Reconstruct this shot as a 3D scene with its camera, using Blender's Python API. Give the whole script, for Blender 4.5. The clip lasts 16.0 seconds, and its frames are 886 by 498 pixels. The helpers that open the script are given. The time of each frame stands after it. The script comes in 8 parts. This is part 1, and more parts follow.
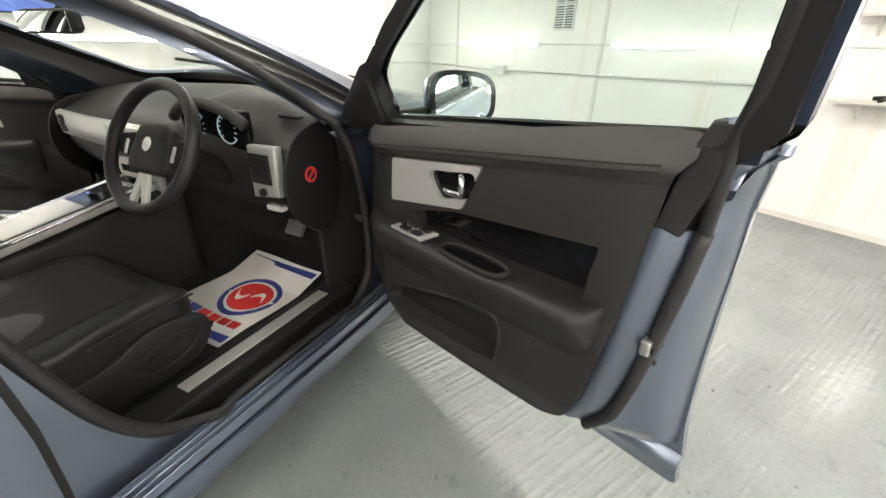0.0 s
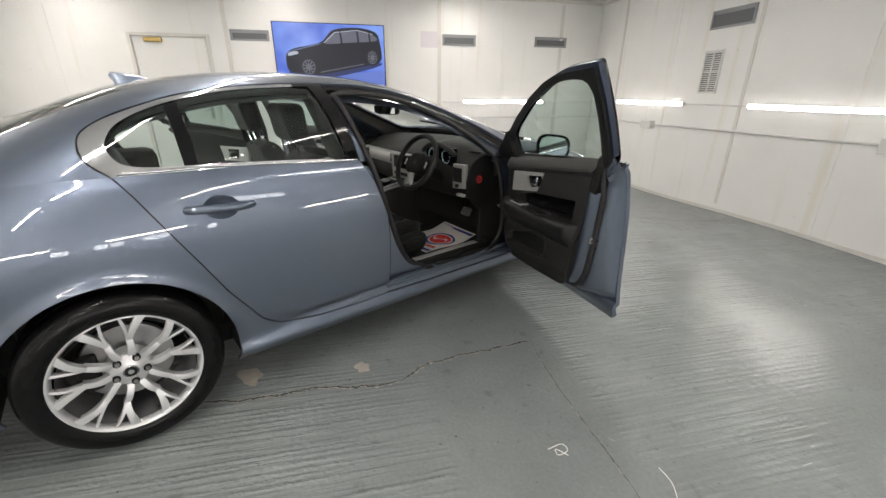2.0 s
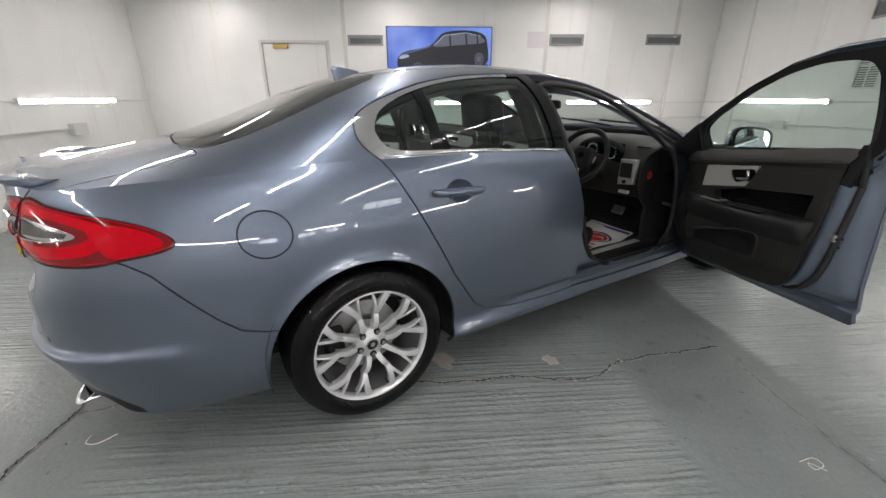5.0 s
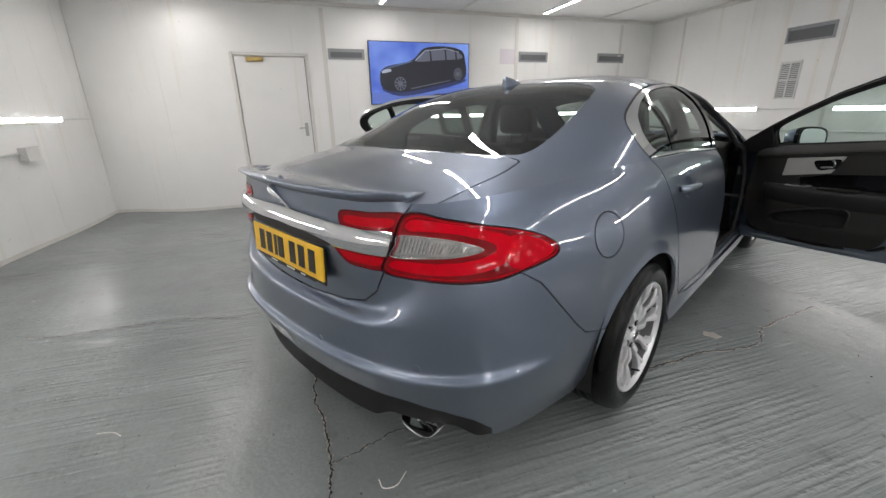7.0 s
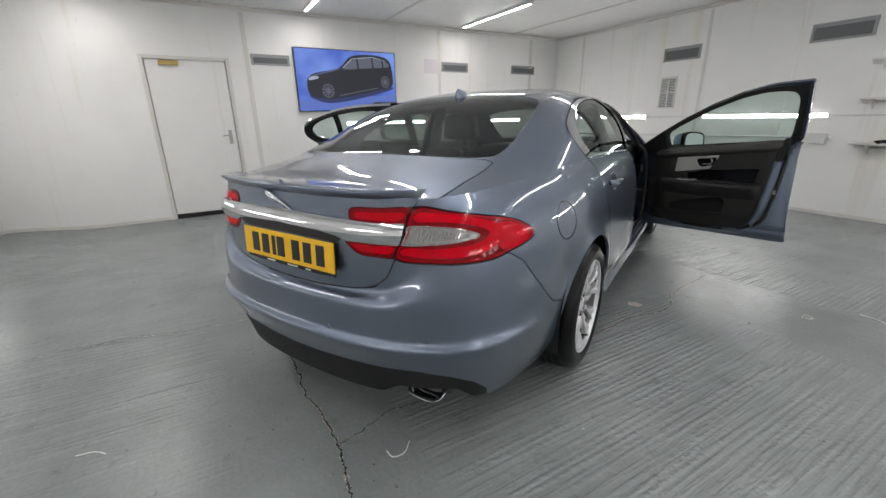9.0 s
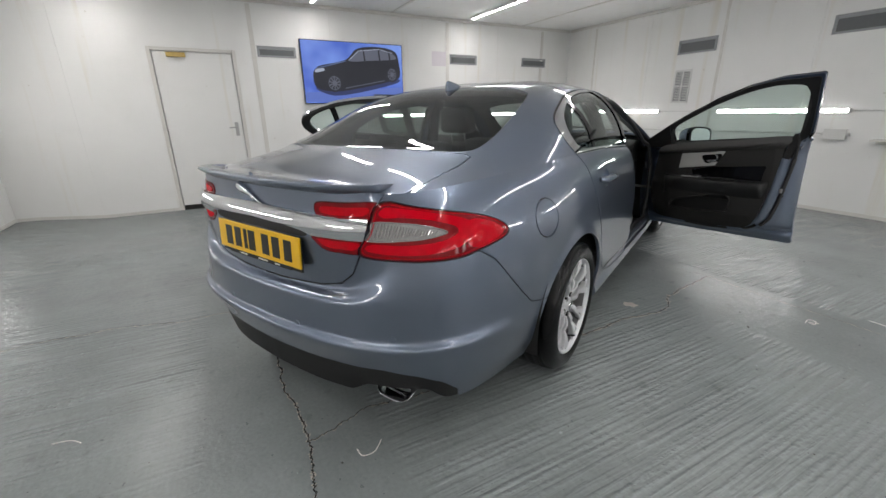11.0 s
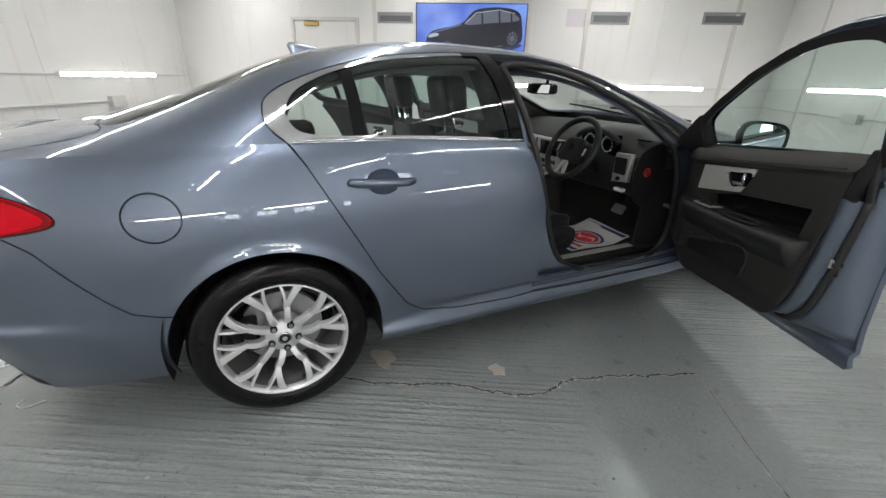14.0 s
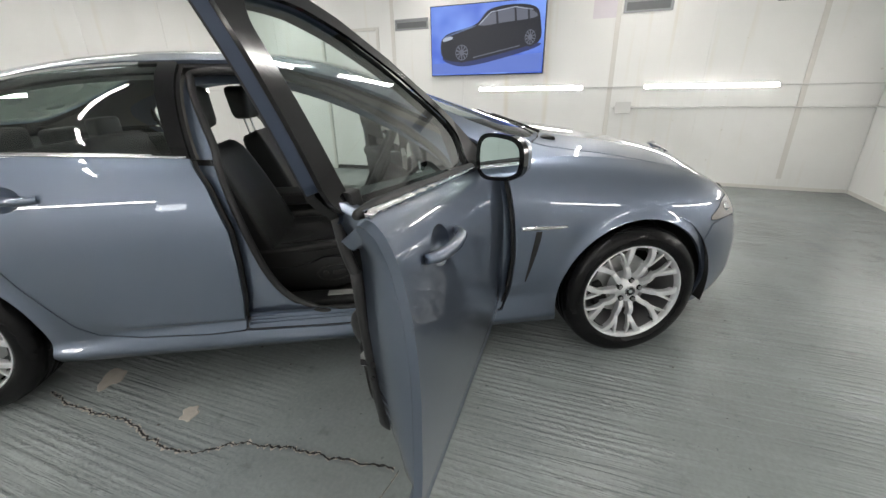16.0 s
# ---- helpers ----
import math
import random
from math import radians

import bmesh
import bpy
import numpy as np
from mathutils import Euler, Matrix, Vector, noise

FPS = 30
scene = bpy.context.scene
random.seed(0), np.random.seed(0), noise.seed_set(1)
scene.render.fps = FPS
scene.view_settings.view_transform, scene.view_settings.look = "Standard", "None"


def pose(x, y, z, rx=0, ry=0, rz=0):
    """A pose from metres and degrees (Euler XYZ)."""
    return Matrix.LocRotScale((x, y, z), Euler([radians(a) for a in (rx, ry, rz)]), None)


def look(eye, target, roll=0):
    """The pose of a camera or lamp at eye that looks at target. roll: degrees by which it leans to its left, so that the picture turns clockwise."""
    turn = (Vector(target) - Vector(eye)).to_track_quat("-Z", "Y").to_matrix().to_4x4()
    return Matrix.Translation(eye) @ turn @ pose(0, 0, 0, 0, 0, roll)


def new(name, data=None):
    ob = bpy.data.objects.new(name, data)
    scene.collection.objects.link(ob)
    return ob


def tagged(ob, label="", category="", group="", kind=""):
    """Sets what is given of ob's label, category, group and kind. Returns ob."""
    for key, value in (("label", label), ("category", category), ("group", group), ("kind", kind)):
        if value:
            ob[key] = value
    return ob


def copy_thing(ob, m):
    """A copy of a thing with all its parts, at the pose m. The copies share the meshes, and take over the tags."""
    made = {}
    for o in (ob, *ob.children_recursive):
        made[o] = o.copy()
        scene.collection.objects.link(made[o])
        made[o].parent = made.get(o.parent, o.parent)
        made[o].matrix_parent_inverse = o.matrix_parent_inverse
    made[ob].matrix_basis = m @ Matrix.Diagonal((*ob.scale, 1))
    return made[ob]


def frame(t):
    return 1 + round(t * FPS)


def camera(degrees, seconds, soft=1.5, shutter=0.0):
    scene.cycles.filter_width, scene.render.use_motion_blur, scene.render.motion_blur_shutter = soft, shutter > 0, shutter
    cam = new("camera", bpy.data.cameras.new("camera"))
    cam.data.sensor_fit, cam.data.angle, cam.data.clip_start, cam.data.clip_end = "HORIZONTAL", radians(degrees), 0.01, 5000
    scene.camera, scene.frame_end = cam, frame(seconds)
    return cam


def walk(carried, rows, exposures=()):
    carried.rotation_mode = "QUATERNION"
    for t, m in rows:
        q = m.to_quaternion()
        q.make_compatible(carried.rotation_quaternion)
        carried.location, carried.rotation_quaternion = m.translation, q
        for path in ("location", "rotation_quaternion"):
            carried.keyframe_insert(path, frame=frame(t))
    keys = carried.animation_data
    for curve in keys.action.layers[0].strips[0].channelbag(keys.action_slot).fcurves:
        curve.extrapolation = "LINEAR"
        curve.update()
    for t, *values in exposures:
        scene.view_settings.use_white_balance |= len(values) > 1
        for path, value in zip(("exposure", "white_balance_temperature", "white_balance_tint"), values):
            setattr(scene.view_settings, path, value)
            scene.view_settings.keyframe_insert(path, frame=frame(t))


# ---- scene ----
cam = camera(95.0, 16.0)
PATH = [
    (0, (1.672, -0.379, 1.176), (0.874, 1.222, 0.281), 1.1),
    (0.5, (1.948, -0.661, 1.238), (0.962, 0.877, 0.424), 0.5),
    (1, (2.22, -0.957, 1.315), (1.085, 0.493, 0.536), 0.7),
    (1.5, (2.485, -1.144, 1.336), (1.191, 0.188, 0.595), 0.6),
    (2, (2.648, -1.363, 1.344), (1.218, -0.164, 0.623), 0.4),
    (2.5, (2.756, -1.557, 1.35), (1.215, -0.5, 0.636), 0.1),
    (3, (2.792, -1.614, 1.357), (1.171, -0.679, 0.649), 0.1),
    (5.5, (2.023, -2.242, 1.261), (0.459, -1.204, 0.571), -0.4),
    (6, (1.816, -2.611, 1.265), (0.32, -1.476, 0.577), -0.4),
    (6.5, (1.623, -2.884, 1.254), (0.198, -1.651, 0.584), -0.7),
    (7, (1.382, -3.116, 1.253), (0.051, -1.767, 0.614), -1.0),
    (7.5, (1.275, -3.319, 1.28), (0.051, -1.864, 0.659), -1.1),
    (8, (1.259, -3.435, 1.272), (0.121, -1.908, 0.661), -1.3),
    (8.5, (1.29, -3.445, 1.269), (0.216, -1.872, 0.657), -1.1),
    (9, (1.325, -3.444, 1.267), (0.286, -1.851, 0.649), -0.9),
    (11.5, (1.518, -3.206, 1.261), (0.384, -1.701, 0.593), -0.3),
    (12, (1.664, -2.964, 1.262), (0.451, -1.536, 0.564), 0.6),
    (12.5, (1.853, -2.662, 1.282), (0.535, -1.347, 0.55), 1.6),
    (13, (2.084, -2.302, 1.277), (0.637, -1.148, 0.519), 2.0),
    (13.5, (2.201, -1.879, 1.26), (0.634, -0.907, 0.485), 1.9),
    (14, (2.342, -1.45, 1.274), (0.665, -0.682, 0.499), 1.1),
    (14.5, (2.482, -1.038, 1.286), (0.733, -0.441, 0.522), 0.4),
    (15, (2.513, -0.579, 1.278), (0.733, -0.07, 0.521), 0.5),
    (15.5, (2.52, -0.12, 1.274), (0.697, 0.248, 0.537), -0.4),
    (16, (2.494, 0.362, 1.269), (0.654, 0.584, 0.518), -1.2),
]
walk(cam, [(t, look(eye, target, roll)) for t, eye, target, roll in PATH],
     exposures=[(0, 1.52, 6950, 12), (0.5, 1.2, 7000, 13), (1.0, 0.75, 6900, 13), (1.5, 0.5, 6800, 13), (2.5, 0.25, 6600, 13), (5.5, 0.08, 6450, 14), (9.0, -0.05, 6300, 13), (12.5, 0.0, 6300, 12), (14.0, 0.22, 6350, 11), (16, 0.34, 6450, 10)])

# ---- world and light ----
world = bpy.data.worlds.new("world")
scene.world = world
world.use_nodes = True
world.node_tree.nodes["Background"].inputs[0].default_value = (0.9, 0.95, 1.0, 1)
world.node_tree.nodes["Background"].inputs[1].default_value = 0.0
scene.view_settings.exposure = 0.0
CEILING_POWER, WALL_POWER = 70.0, 44.0

# room axes: a runs away from the screen wall, b along it
TURN = -27.54
ROOM = pose(0, 0, 0, 0, 0, TURN)
A0, A1 = -4.375, 5.6
B0, B1 = -4.88, 4.48
CEIL = 2.812


# ---- small helpers ----
def part(name, bm, material, parent=None, label="", smooth=False):
    """Links a bmesh as one mesh object under a thing or a part."""
    me = bpy.data.meshes.new(name)
    bm.to_mesh(me)
    bm.free()
    if smooth:
        me.shade_smooth()
    ob = new(name, me)
    if material:
        me.materials.append(material)
    if parent is not None:
        ob.parent = parent
    if label:
        ob["label"] = label
    return ob


def empty(name, label, category, m=None, group="", kind=""):
    ob = new(name)
    ob.empty_display_size = 0.1
    if m is not None:
        ob.matrix_basis = m
    return tagged(ob, label, category, group, kind)


def raw(name, verts, faces, material, parent=None, label="", smooth=True, normals=None):
    me = bpy.data.meshes.new(name)
    me.from_pydata([tuple(v) for v in verts], [], [tuple(f) for f in faces])
    me.update()
    if smooth:
        me.shade_smooth()
    if normals is not None:
        me.normals_split_custom_set_from_vertices([tuple(n) for n in normals])
    ob = new(name, me)
    if material:
        me.materials.append(material)
    if parent is not None:
        ob.parent = parent
    if label:
        ob["label"] = label
    return ob


def box(bm, x0, x1, y0, y1, z0, z1, bevel=0.0, m=None, seg=2):
    """A box with rounded edges."""
    r = bmesh.ops.create_cube(bm, size=1.0)
    t = Matrix.Translation(((x0 + x1) / 2, (y0 + y1) / 2, (z0 + z1) / 2)) @ Matrix.Diagonal((x1 - x0, y1 - y0, z1 - z0, 1))
    if m is not None:
        t = m @ t
    bmesh.ops.transform(bm, matrix=t, verts=r["verts"])
    if bevel > 0:
        edges = list({e for v in r["verts"] for e in v.link_edges})
        bmesh.ops.bevel(bm, geom=edges, offset=bevel, segments=seg, affect="EDGES", profile=0.5)
    return bm


def box_bm(*a, **k):
    return box(bmesh.new(), *a, **k)


def rod(bm, p, q, r, seg=12, r2=None):
    """A round bar from p to q."""
    p, q = Vector(p), Vector(q)
    d = q - p
    res = bmesh.ops.create_cone(bm, cap_ends=True, segments=seg, radius1=r, radius2=r if r2 is None else r2, depth=d.length)
    bmesh.ops.transform(bm, matrix=Matrix.Translation((p + q) / 2) @ d.to_track_quat("Z", "Y").to_matrix().to_4x4(), verts=res["verts"])
    return bm


def tube(bm, pts, r, seg=10, closed=False):
    """A round bar along a line of points."""
    pts = [Vector(p) for p in pts]
    n = len(pts)
    rings = []
    up = None
    for i, p in enumerate(pts):
        a = pts[(i - 1) % n] if (closed or i > 0) else p
        b = pts[(i + 1) % n] if (closed or i < n - 1) else p
        d = (b - a).normalized()
        if up is None:
            up = d.orthogonal().normalized()
        up = (up - d * up.dot(d)).normalized()
        side = d.cross(up)
        rr = r(i / (n - 1)) if callable(r) else r
        rings.append([bm.verts.new(p + (up * math.cos(k * math.tau / seg) + side * math.sin(k * math.tau / seg)) * rr) for k in range(seg)])
    m = n if closed else n - 1
    for i in range(m):
        A, B = rings[i], rings[(i + 1) % n]
        for k in range(seg):
            bm.faces.new((A[k], A[(k + 1) % seg], B[(k + 1) % seg], B[k]))
    if not closed:
        bm.faces.new(rings[0][::-1])
        bm.faces.new(rings[-1])
    bmesh.ops.recalc_face_normals(bm, faces=bm.faces[:])
    return bm


def slab(bm, outline, y0, y1, axis="y", bevel=0.0):
    """A flat plate: an outline in a plane, given a thickness along an axis."""
    def place(u, v, w):
        return {"x": (w, u, v), "y": (u, w, v), "z": (u, v, w)}[axis]
    lo = [bm.verts.new(place(u, v, y0)) for u, v in outline]
    hi = [bm.verts.new(place(u, v, y1)) for u, v in outline]
    faces = [bm.faces.new(lo), bm.faces.new(hi[::-1])]
    n = len(outline)
    for i in range(n):
        faces.append(bm.faces.new((lo[i], hi[i], hi[(i + 1) % n], lo[(i + 1) % n])))
    bmesh.ops.recalc_face_normals(bm, faces=faces)
    if bevel > 0:
        edges = list({e for f in faces[:2] for e in f.edges})
        bmesh.ops.bevel(bm, geom=edges, offset=bevel, segments=2, affect="EDGES", profile=0.5)
    return bm


def pchip(keys):
    """A smooth curve without overshoot through (x, value...) rows."""
    k = np.array(keys, float)
    x, y = k[:, 0], k[:, 1:]
    h = np.diff(x)[:, None]
    d = np.diff(y, axis=0) / h
    m = np.zeros_like(y)
    m[0], m[-1] = d[0], d[-1]
    for i in range(1, len(x) - 1):
        s = d[i - 1] * d[i]
        w1, w2 = 2 * h[i] + h[i - 1], h[i] + 2 * h[i - 1]
        with np.errstate(divide="ignore", invalid="ignore"):
            v = (w1 + w2) / (w1 / d[i - 1] + w2 / d[i])
        m[i] = np.where(s > 0, v, 0)

    def f(q):
        q = np.clip(np.asarray(q, float), x[0], x[-1])
        i = np.clip(np.searchsorted(x, q, side="right") - 1, 0, len(x) - 2)
        hh = (x[i + 1] - x[i])
        t = ((q - x[i]) / hh)[..., None]
        hh = hh[..., None]
        r = (y[i] * (1 + 2 * t) * (1 - t) ** 2 + m[i] * hh * t * (1 - t) ** 2 + y[i + 1] * t * t * (3 - 2 * t) + m[i + 1] * hh * t * t * (t - 1))
        return r[..., 0] if y.shape[1] == 1 else r
    return f


def smooth_line(pts, n, closed=False):
    """A Catmull-Rom line of n points through pts."""
    p = np.array(pts, float)
    if closed:
        p = np.vstack([p[-1], p, p[0], p[1]])
    else:
        p = np.vstack([2 * p[0] - p[1], p, 2 * p[-1] - p[-2]])
    k = len(p) - 3
    out = []
    for j in range(n):
        u = j / (n if closed else n - 1) * k
        i = min(int(u), k - 1)
        t = u - i
        a, b, c, d = p[i], p[i + 1], p[i + 2], p[i + 3]
        out.append(0.5 * (2 * b + (c - a) * t + (2 * a - 5 * b + 4 * c - d) * t * t + (3 * b - a - 3 * c + d) * t ** 3))
    return np.array(out)

# ---- materials ----
def material(name, colour, rough=0.5, metal=0.0, **k):
    """A principled material with grain in colour, roughness and relief at two scales."""
    m = bpy.data.materials.new(name)
    m.use_nodes = True
    nt = m.node_tree
    b = nt.nodes["Principled BSDF"]
    b.inputs["Base Color"].default_value = (*colour, 1)
    b.inputs["Roughness"].default_value = rough
    b.inputs["Metallic"].default_value = metal
    for key, value in k.get("sockets", {}).items():
        b.inputs[key].default_value = value
    vary, scale, bump, bscale = k.get("vary", 0), k.get("scale", 6.0), k.get("bump", 0), k.get("bscale", 200.0)
    if vary or bump:
        tc = nt.nodes.new("ShaderNodeTexCoord")
    if vary:
        n1 = nt.nodes.new("ShaderNodeTexNoise")
        n1.inputs["Scale"].default_value = scale
        n1.inputs["Detail"].default_value = 8
        nt.links.new(tc.outputs["Object"], n1.inputs["Vector"])
        ramp = nt.nodes.new("ShaderNodeMapRange")
        ramp.inputs[3].default_value, ramp.inputs[4].default_value = 1 - vary, 1 + vary
        nt.links.new(n1.outputs[0], ramp.inputs[0])
        mix = nt.nodes.new("ShaderNodeMix")
        mix.data_type, mix.blend_type = "RGBA", "MULTIPLY"
        mix.inputs[0].default_value = 1
        mix.inputs[6].default_value = (*colour, 1)
        nt.links.new(ramp.outputs[0], mix.inputs[7])
        nt.links.new(mix.outputs[2], b.inputs["Base Color"])
        r2 = nt.nodes.new("ShaderNodeMapRange")
        r2.inputs[3].default_value, r2.inputs[4].default_value = max(0, rough - k.get("rvary", 0.06)), min(1, rough + k.get("rvary", 0.06))
        nt.links.new(n1.outputs[0], r2.inputs[0])
        nt.links.new(r2.outputs[0], b.inputs["Roughness"])
    if bump:
        n2 = nt.nodes.new("ShaderNodeTexNoise")
        n2.inputs["Scale"].default_value = bscale
        n2.inputs["Detail"].default_value = 4
        nt.links.new(tc.outputs["Object"], n2.inputs["Vector"])
        bp = nt.nodes.new("ShaderNodeBump")
        bp.inputs["Strength"].default_value = bump
        bp.inputs["Distance"].default_value = k.get("bdist", 0.002)
        nt.links.new(n2.outputs[0], bp.inputs["Height"])
        nt.links.new(bp.outputs[0], b.inputs["Normal"])
    return m


def emitter(name, colour, power, base=(0.8, 0.8, 0.8)):
    m = bpy.data.materials.new(name)
    m.use_nodes = True
    b = m.node_tree.nodes["Principled BSDF"]
    b.inputs["Base Color"].default_value = (*base, 1)
    b.inputs["Emission Color"].default_value = (*colour, 1)
    b.inputs["Emission Strength"].default_value = power
    return m


def glass(name, colour, rough=0.0):
    """Thin glazing: clear tinted panes with a glossy face."""
    m = bpy.data.materials.new(name)
    m.use_nodes = True
    nt = m.node_tree
    nt.nodes.remove(nt.nodes["Principled BSDF"])
    out = nt.nodes["Material Output"]
    tr = nt.nodes.new("ShaderNodeBsdfTransparent")
    tr.inputs[0].default_value = (*colour, 1)
    gl = nt.nodes.new("ShaderNodeBsdfGlossy")
    gl.inputs["Roughness"].default_value = rough
    gl.inputs[0].default_value = (1, 1, 1, 1)
    lw = nt.nodes.new("ShaderNodeLayerWeight")
    lw.inputs[0].default_value = 0.5
    pw = nt.nodes.new("ShaderNodeMath")
    pw.operation = "POWER"
    pw.inputs[1].default_value = 5.0
    nt.links.new(lw.outputs["Facing"], pw.inputs[0])
    fr = nt.nodes.new("ShaderNodeMapRange")
    fr.inputs[3].default_value, fr.inputs[4].default_value = 0.05, 1.0
    nt.links.new(pw.outputs[0], fr.inputs[0])
    mx = nt.nodes.new("ShaderNodeMixShader")
    nt.links.new(fr.outputs[0], mx.inputs[0])
    nt.links.new(tr.outputs[0], mx.inputs[1])
    nt.links.new(gl.outputs[0], mx.inputs[2])
    nt.links.new(mx.outputs[0], out.inputs[0])
    return m


def car_paint():
    """Blue-grey metallic lacquer: fine flakes under a clear coat."""
    m = material("paint_blue_grey", (0.140, 0.172, 0.234), 0.40, 0.92, sockets={"Coat Weight": 1.0, "Coat Roughness": 0.004, "Coat IOR": 1.7})
    nt = m.node_tree
    b = nt.nodes["Principled BSDF"]
    tc = nt.nodes.new("ShaderNodeTexCoord")
    v = nt.nodes.new("ShaderNodeTexVoronoi")
    v.inputs["Scale"].default_value = 1400
    nt.links.new(tc.outputs["Object"], v.inputs["Vector"])
    mr = nt.nodes.new("ShaderNodeMapRange")
    mr.inputs[3].default_value, mr.inputs[4].default_value = 0.34, 0.46
    nt.links.new(v.outputs["Color"], mr.inputs[0])
    nt.links.new(mr.outputs[0], b.inputs["Roughness"])
    n = nt.nodes.new("ShaderNodeTexNoise")
    n.inputs["Scale"].default_value = 260
    nt.links.new(tc.outputs["Object"], n.inputs["Vector"])
    bp = nt.nodes.new("ShaderNodeBump")
    bp.inputs["Strength"].default_value, bp.inputs["Distance"].default_value = 0.03, 0.0004
    nt.links.new(n.outputs[0], bp.inputs["Height"])
    nt.links.new(bp.outputs[0], b.inputs["Normal"])
    return m


def floor_paint():
    """Grey floor paint over tamped concrete: ribbed brush marks in patches, paler on top, smooth glossy bays, flecks
    and dirt.
    """
    m = material("floor_paint", (0.2, 0.215, 0.222), 0.4)
    nt = m.node_tree
    b = nt.nodes["Principled BSDF"]
    tc = nt.nodes.new("ShaderNodeTexCoord")

    def noise_tex(scale, detail=6, vec=None, dist=0.0):
        n = nt.nodes.new("ShaderNodeTexNoise")
        n.inputs["Scale"].default_value, n.inputs["Detail"].default_value = scale, detail
        n.inputs["Distortion"].default_value = dist
        nt.links.new(vec or tc.outputs["Object"], n.inputs["Vector"])
        return n.outputs[0]

    def rng(src, a, c, lo, hi):
        r = nt.nodes.new("ShaderNodeMapRange")
        for i, val in enumerate((a, c, lo, hi)):
            r.inputs[i + 1].default_value = val
        nt.links.new(src, r.inputs[0])
        return r.outputs[0]

    def math_node(op, a, c):
        n = nt.nodes.new("ShaderNodeMath")
        n.operation = op
        for i, val in enumerate((a, c)):
            if isinstance(val, (int, float)):
                n.inputs[i].default_value = val
            else:
                nt.links.new(val, n.inputs[i])
        return n.outputs[0]
    # brush ribs run along b: streaks stretched that way and loose bands, in worn patches
    mp = nt.nodes.new("ShaderNodeMapping")
    mp.inputs["Scale"].default_value = (34.0, 1.9, 1.0)
    mp.inputs["Rotation"].default_value = (0, 0, radians(3))
    nt.links.new(tc.outputs["Object"], mp.inputs[0])
    streak = rng(noise_tex(1.0, 3, mp.outputs[0]), 0.42, 0.6, 0.0, 1.0)
    wave = nt.nodes.new("ShaderNodeTexWave")
    wave.wave_type, wave.bands_direction = "BANDS", "X"
    wave.inputs["Scale"].default_value = 10.5
    wave.inputs["Distortion"].default_value = 1.8
    wave.inputs["Detail"].default_value = 3
    wave.inputs["Detail Scale"].default_value = 3.5
    nt.links.new(tc.outputs["Object"], wave.inputs["Vector"])
    worn = rng(noise_tex(0.62, 2, None, 0.3), 0.36, 0.52, 0.18, 1.0)
    # trowelled strips beside the slab joints carry no ribs
    sep = nt.nodes.new("ShaderNodeSeparateXYZ")
    nt.links.new(tc.outputs["Object"], sep.inputs[0])
    across = math_node("ADD", sep.outputs["Y"], math_node("MULTIPLY", noise_tex(5, 3), 0.05))
    patch = worn
    for mid, half in ((-2.22, 0.33), (0.68, 0.36)):
        off = math_node("ABSOLUTE", math_node("SUBTRACT", across, mid + 0.025), 0.0)
        patch = math_node("MULTIPLY", patch, rng(off, half - 0.02, half + 0.03, 0.06, 1.0))
    long = nt.nodes.new("ShaderNodeMapping")
    long.inputs["Scale"].default_value = (9.0, 1.6, 1.0)
    nt.links.new(tc.outputs["Object"], long.inputs[0])
    broken = math_node("MULTIPLY", rng(noise_tex(1.0, 6, long.outputs[0]), 0.42, 0.60, 0.0, 1.0), rng(noise_tex(24, 4), 0.36, 0.6, 0.25, 1.0))
    bands = math_node("MULTIPLY", math_node("MULTIPLY", wave.outputs[0], broken), 0.75)
    ribs = math_node("MULTIPLY", math_node("ADD", bands, math_node("MULTIPLY", streak, 0.45)), patch)
    lump = noise_tex(1.3, 2)
    fine = noise_tex(60, 4)
    grit = noise_tex(17, 6)
    h = math_node("ADD", math_node("MULTIPLY", ribs, 1.35), math_node("ADD", math_node("MULTIPLY", lump, 1.1), math_node("ADD", math_node("MULTIPLY", fine, 0.20), math_node("MULTIPLY", grit, 0.42))))
    bp = nt.nodes.new("ShaderNodeBump")
    bp.inputs["Strength"].default_value, bp.inputs["Distance"].default_value = 0.85, 0.0060
    nt.links.new(h, bp.inputs["Height"])
    nt.links.new(bp.outputs[0], b.inputs["Normal"])
    rough = math_node("ADD", rng(noise_tex(0.8, 5), 0.3, 0.7, 0.19, 0.23), math_node("MULTIPLY", rng(noise_tex(9, 6), 0.35, 0.7, 0, 1), 0.03))
    nt.links.new(rough, b.inputs["Roughness"])
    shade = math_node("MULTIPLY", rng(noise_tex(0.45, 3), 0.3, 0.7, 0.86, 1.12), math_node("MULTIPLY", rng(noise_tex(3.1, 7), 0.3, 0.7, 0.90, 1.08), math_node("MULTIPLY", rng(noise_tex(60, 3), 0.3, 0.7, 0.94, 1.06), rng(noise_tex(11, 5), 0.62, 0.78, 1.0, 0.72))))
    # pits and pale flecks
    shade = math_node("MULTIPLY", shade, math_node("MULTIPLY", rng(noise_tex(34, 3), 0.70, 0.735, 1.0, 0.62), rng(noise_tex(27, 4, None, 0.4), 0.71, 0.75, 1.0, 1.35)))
    # raised ribs are coloured paler than the rest
    shade = math_node("MULTIPLY", shade, rng(ribs, 0.2, 0.7, 0.98, 1.13))
    mix = nt.nodes.new("ShaderNodeMix")
    mix.data_type, mix.blend_type = "RGBA", "MULTIPLY"
    mix.inputs[0].default_value = 1
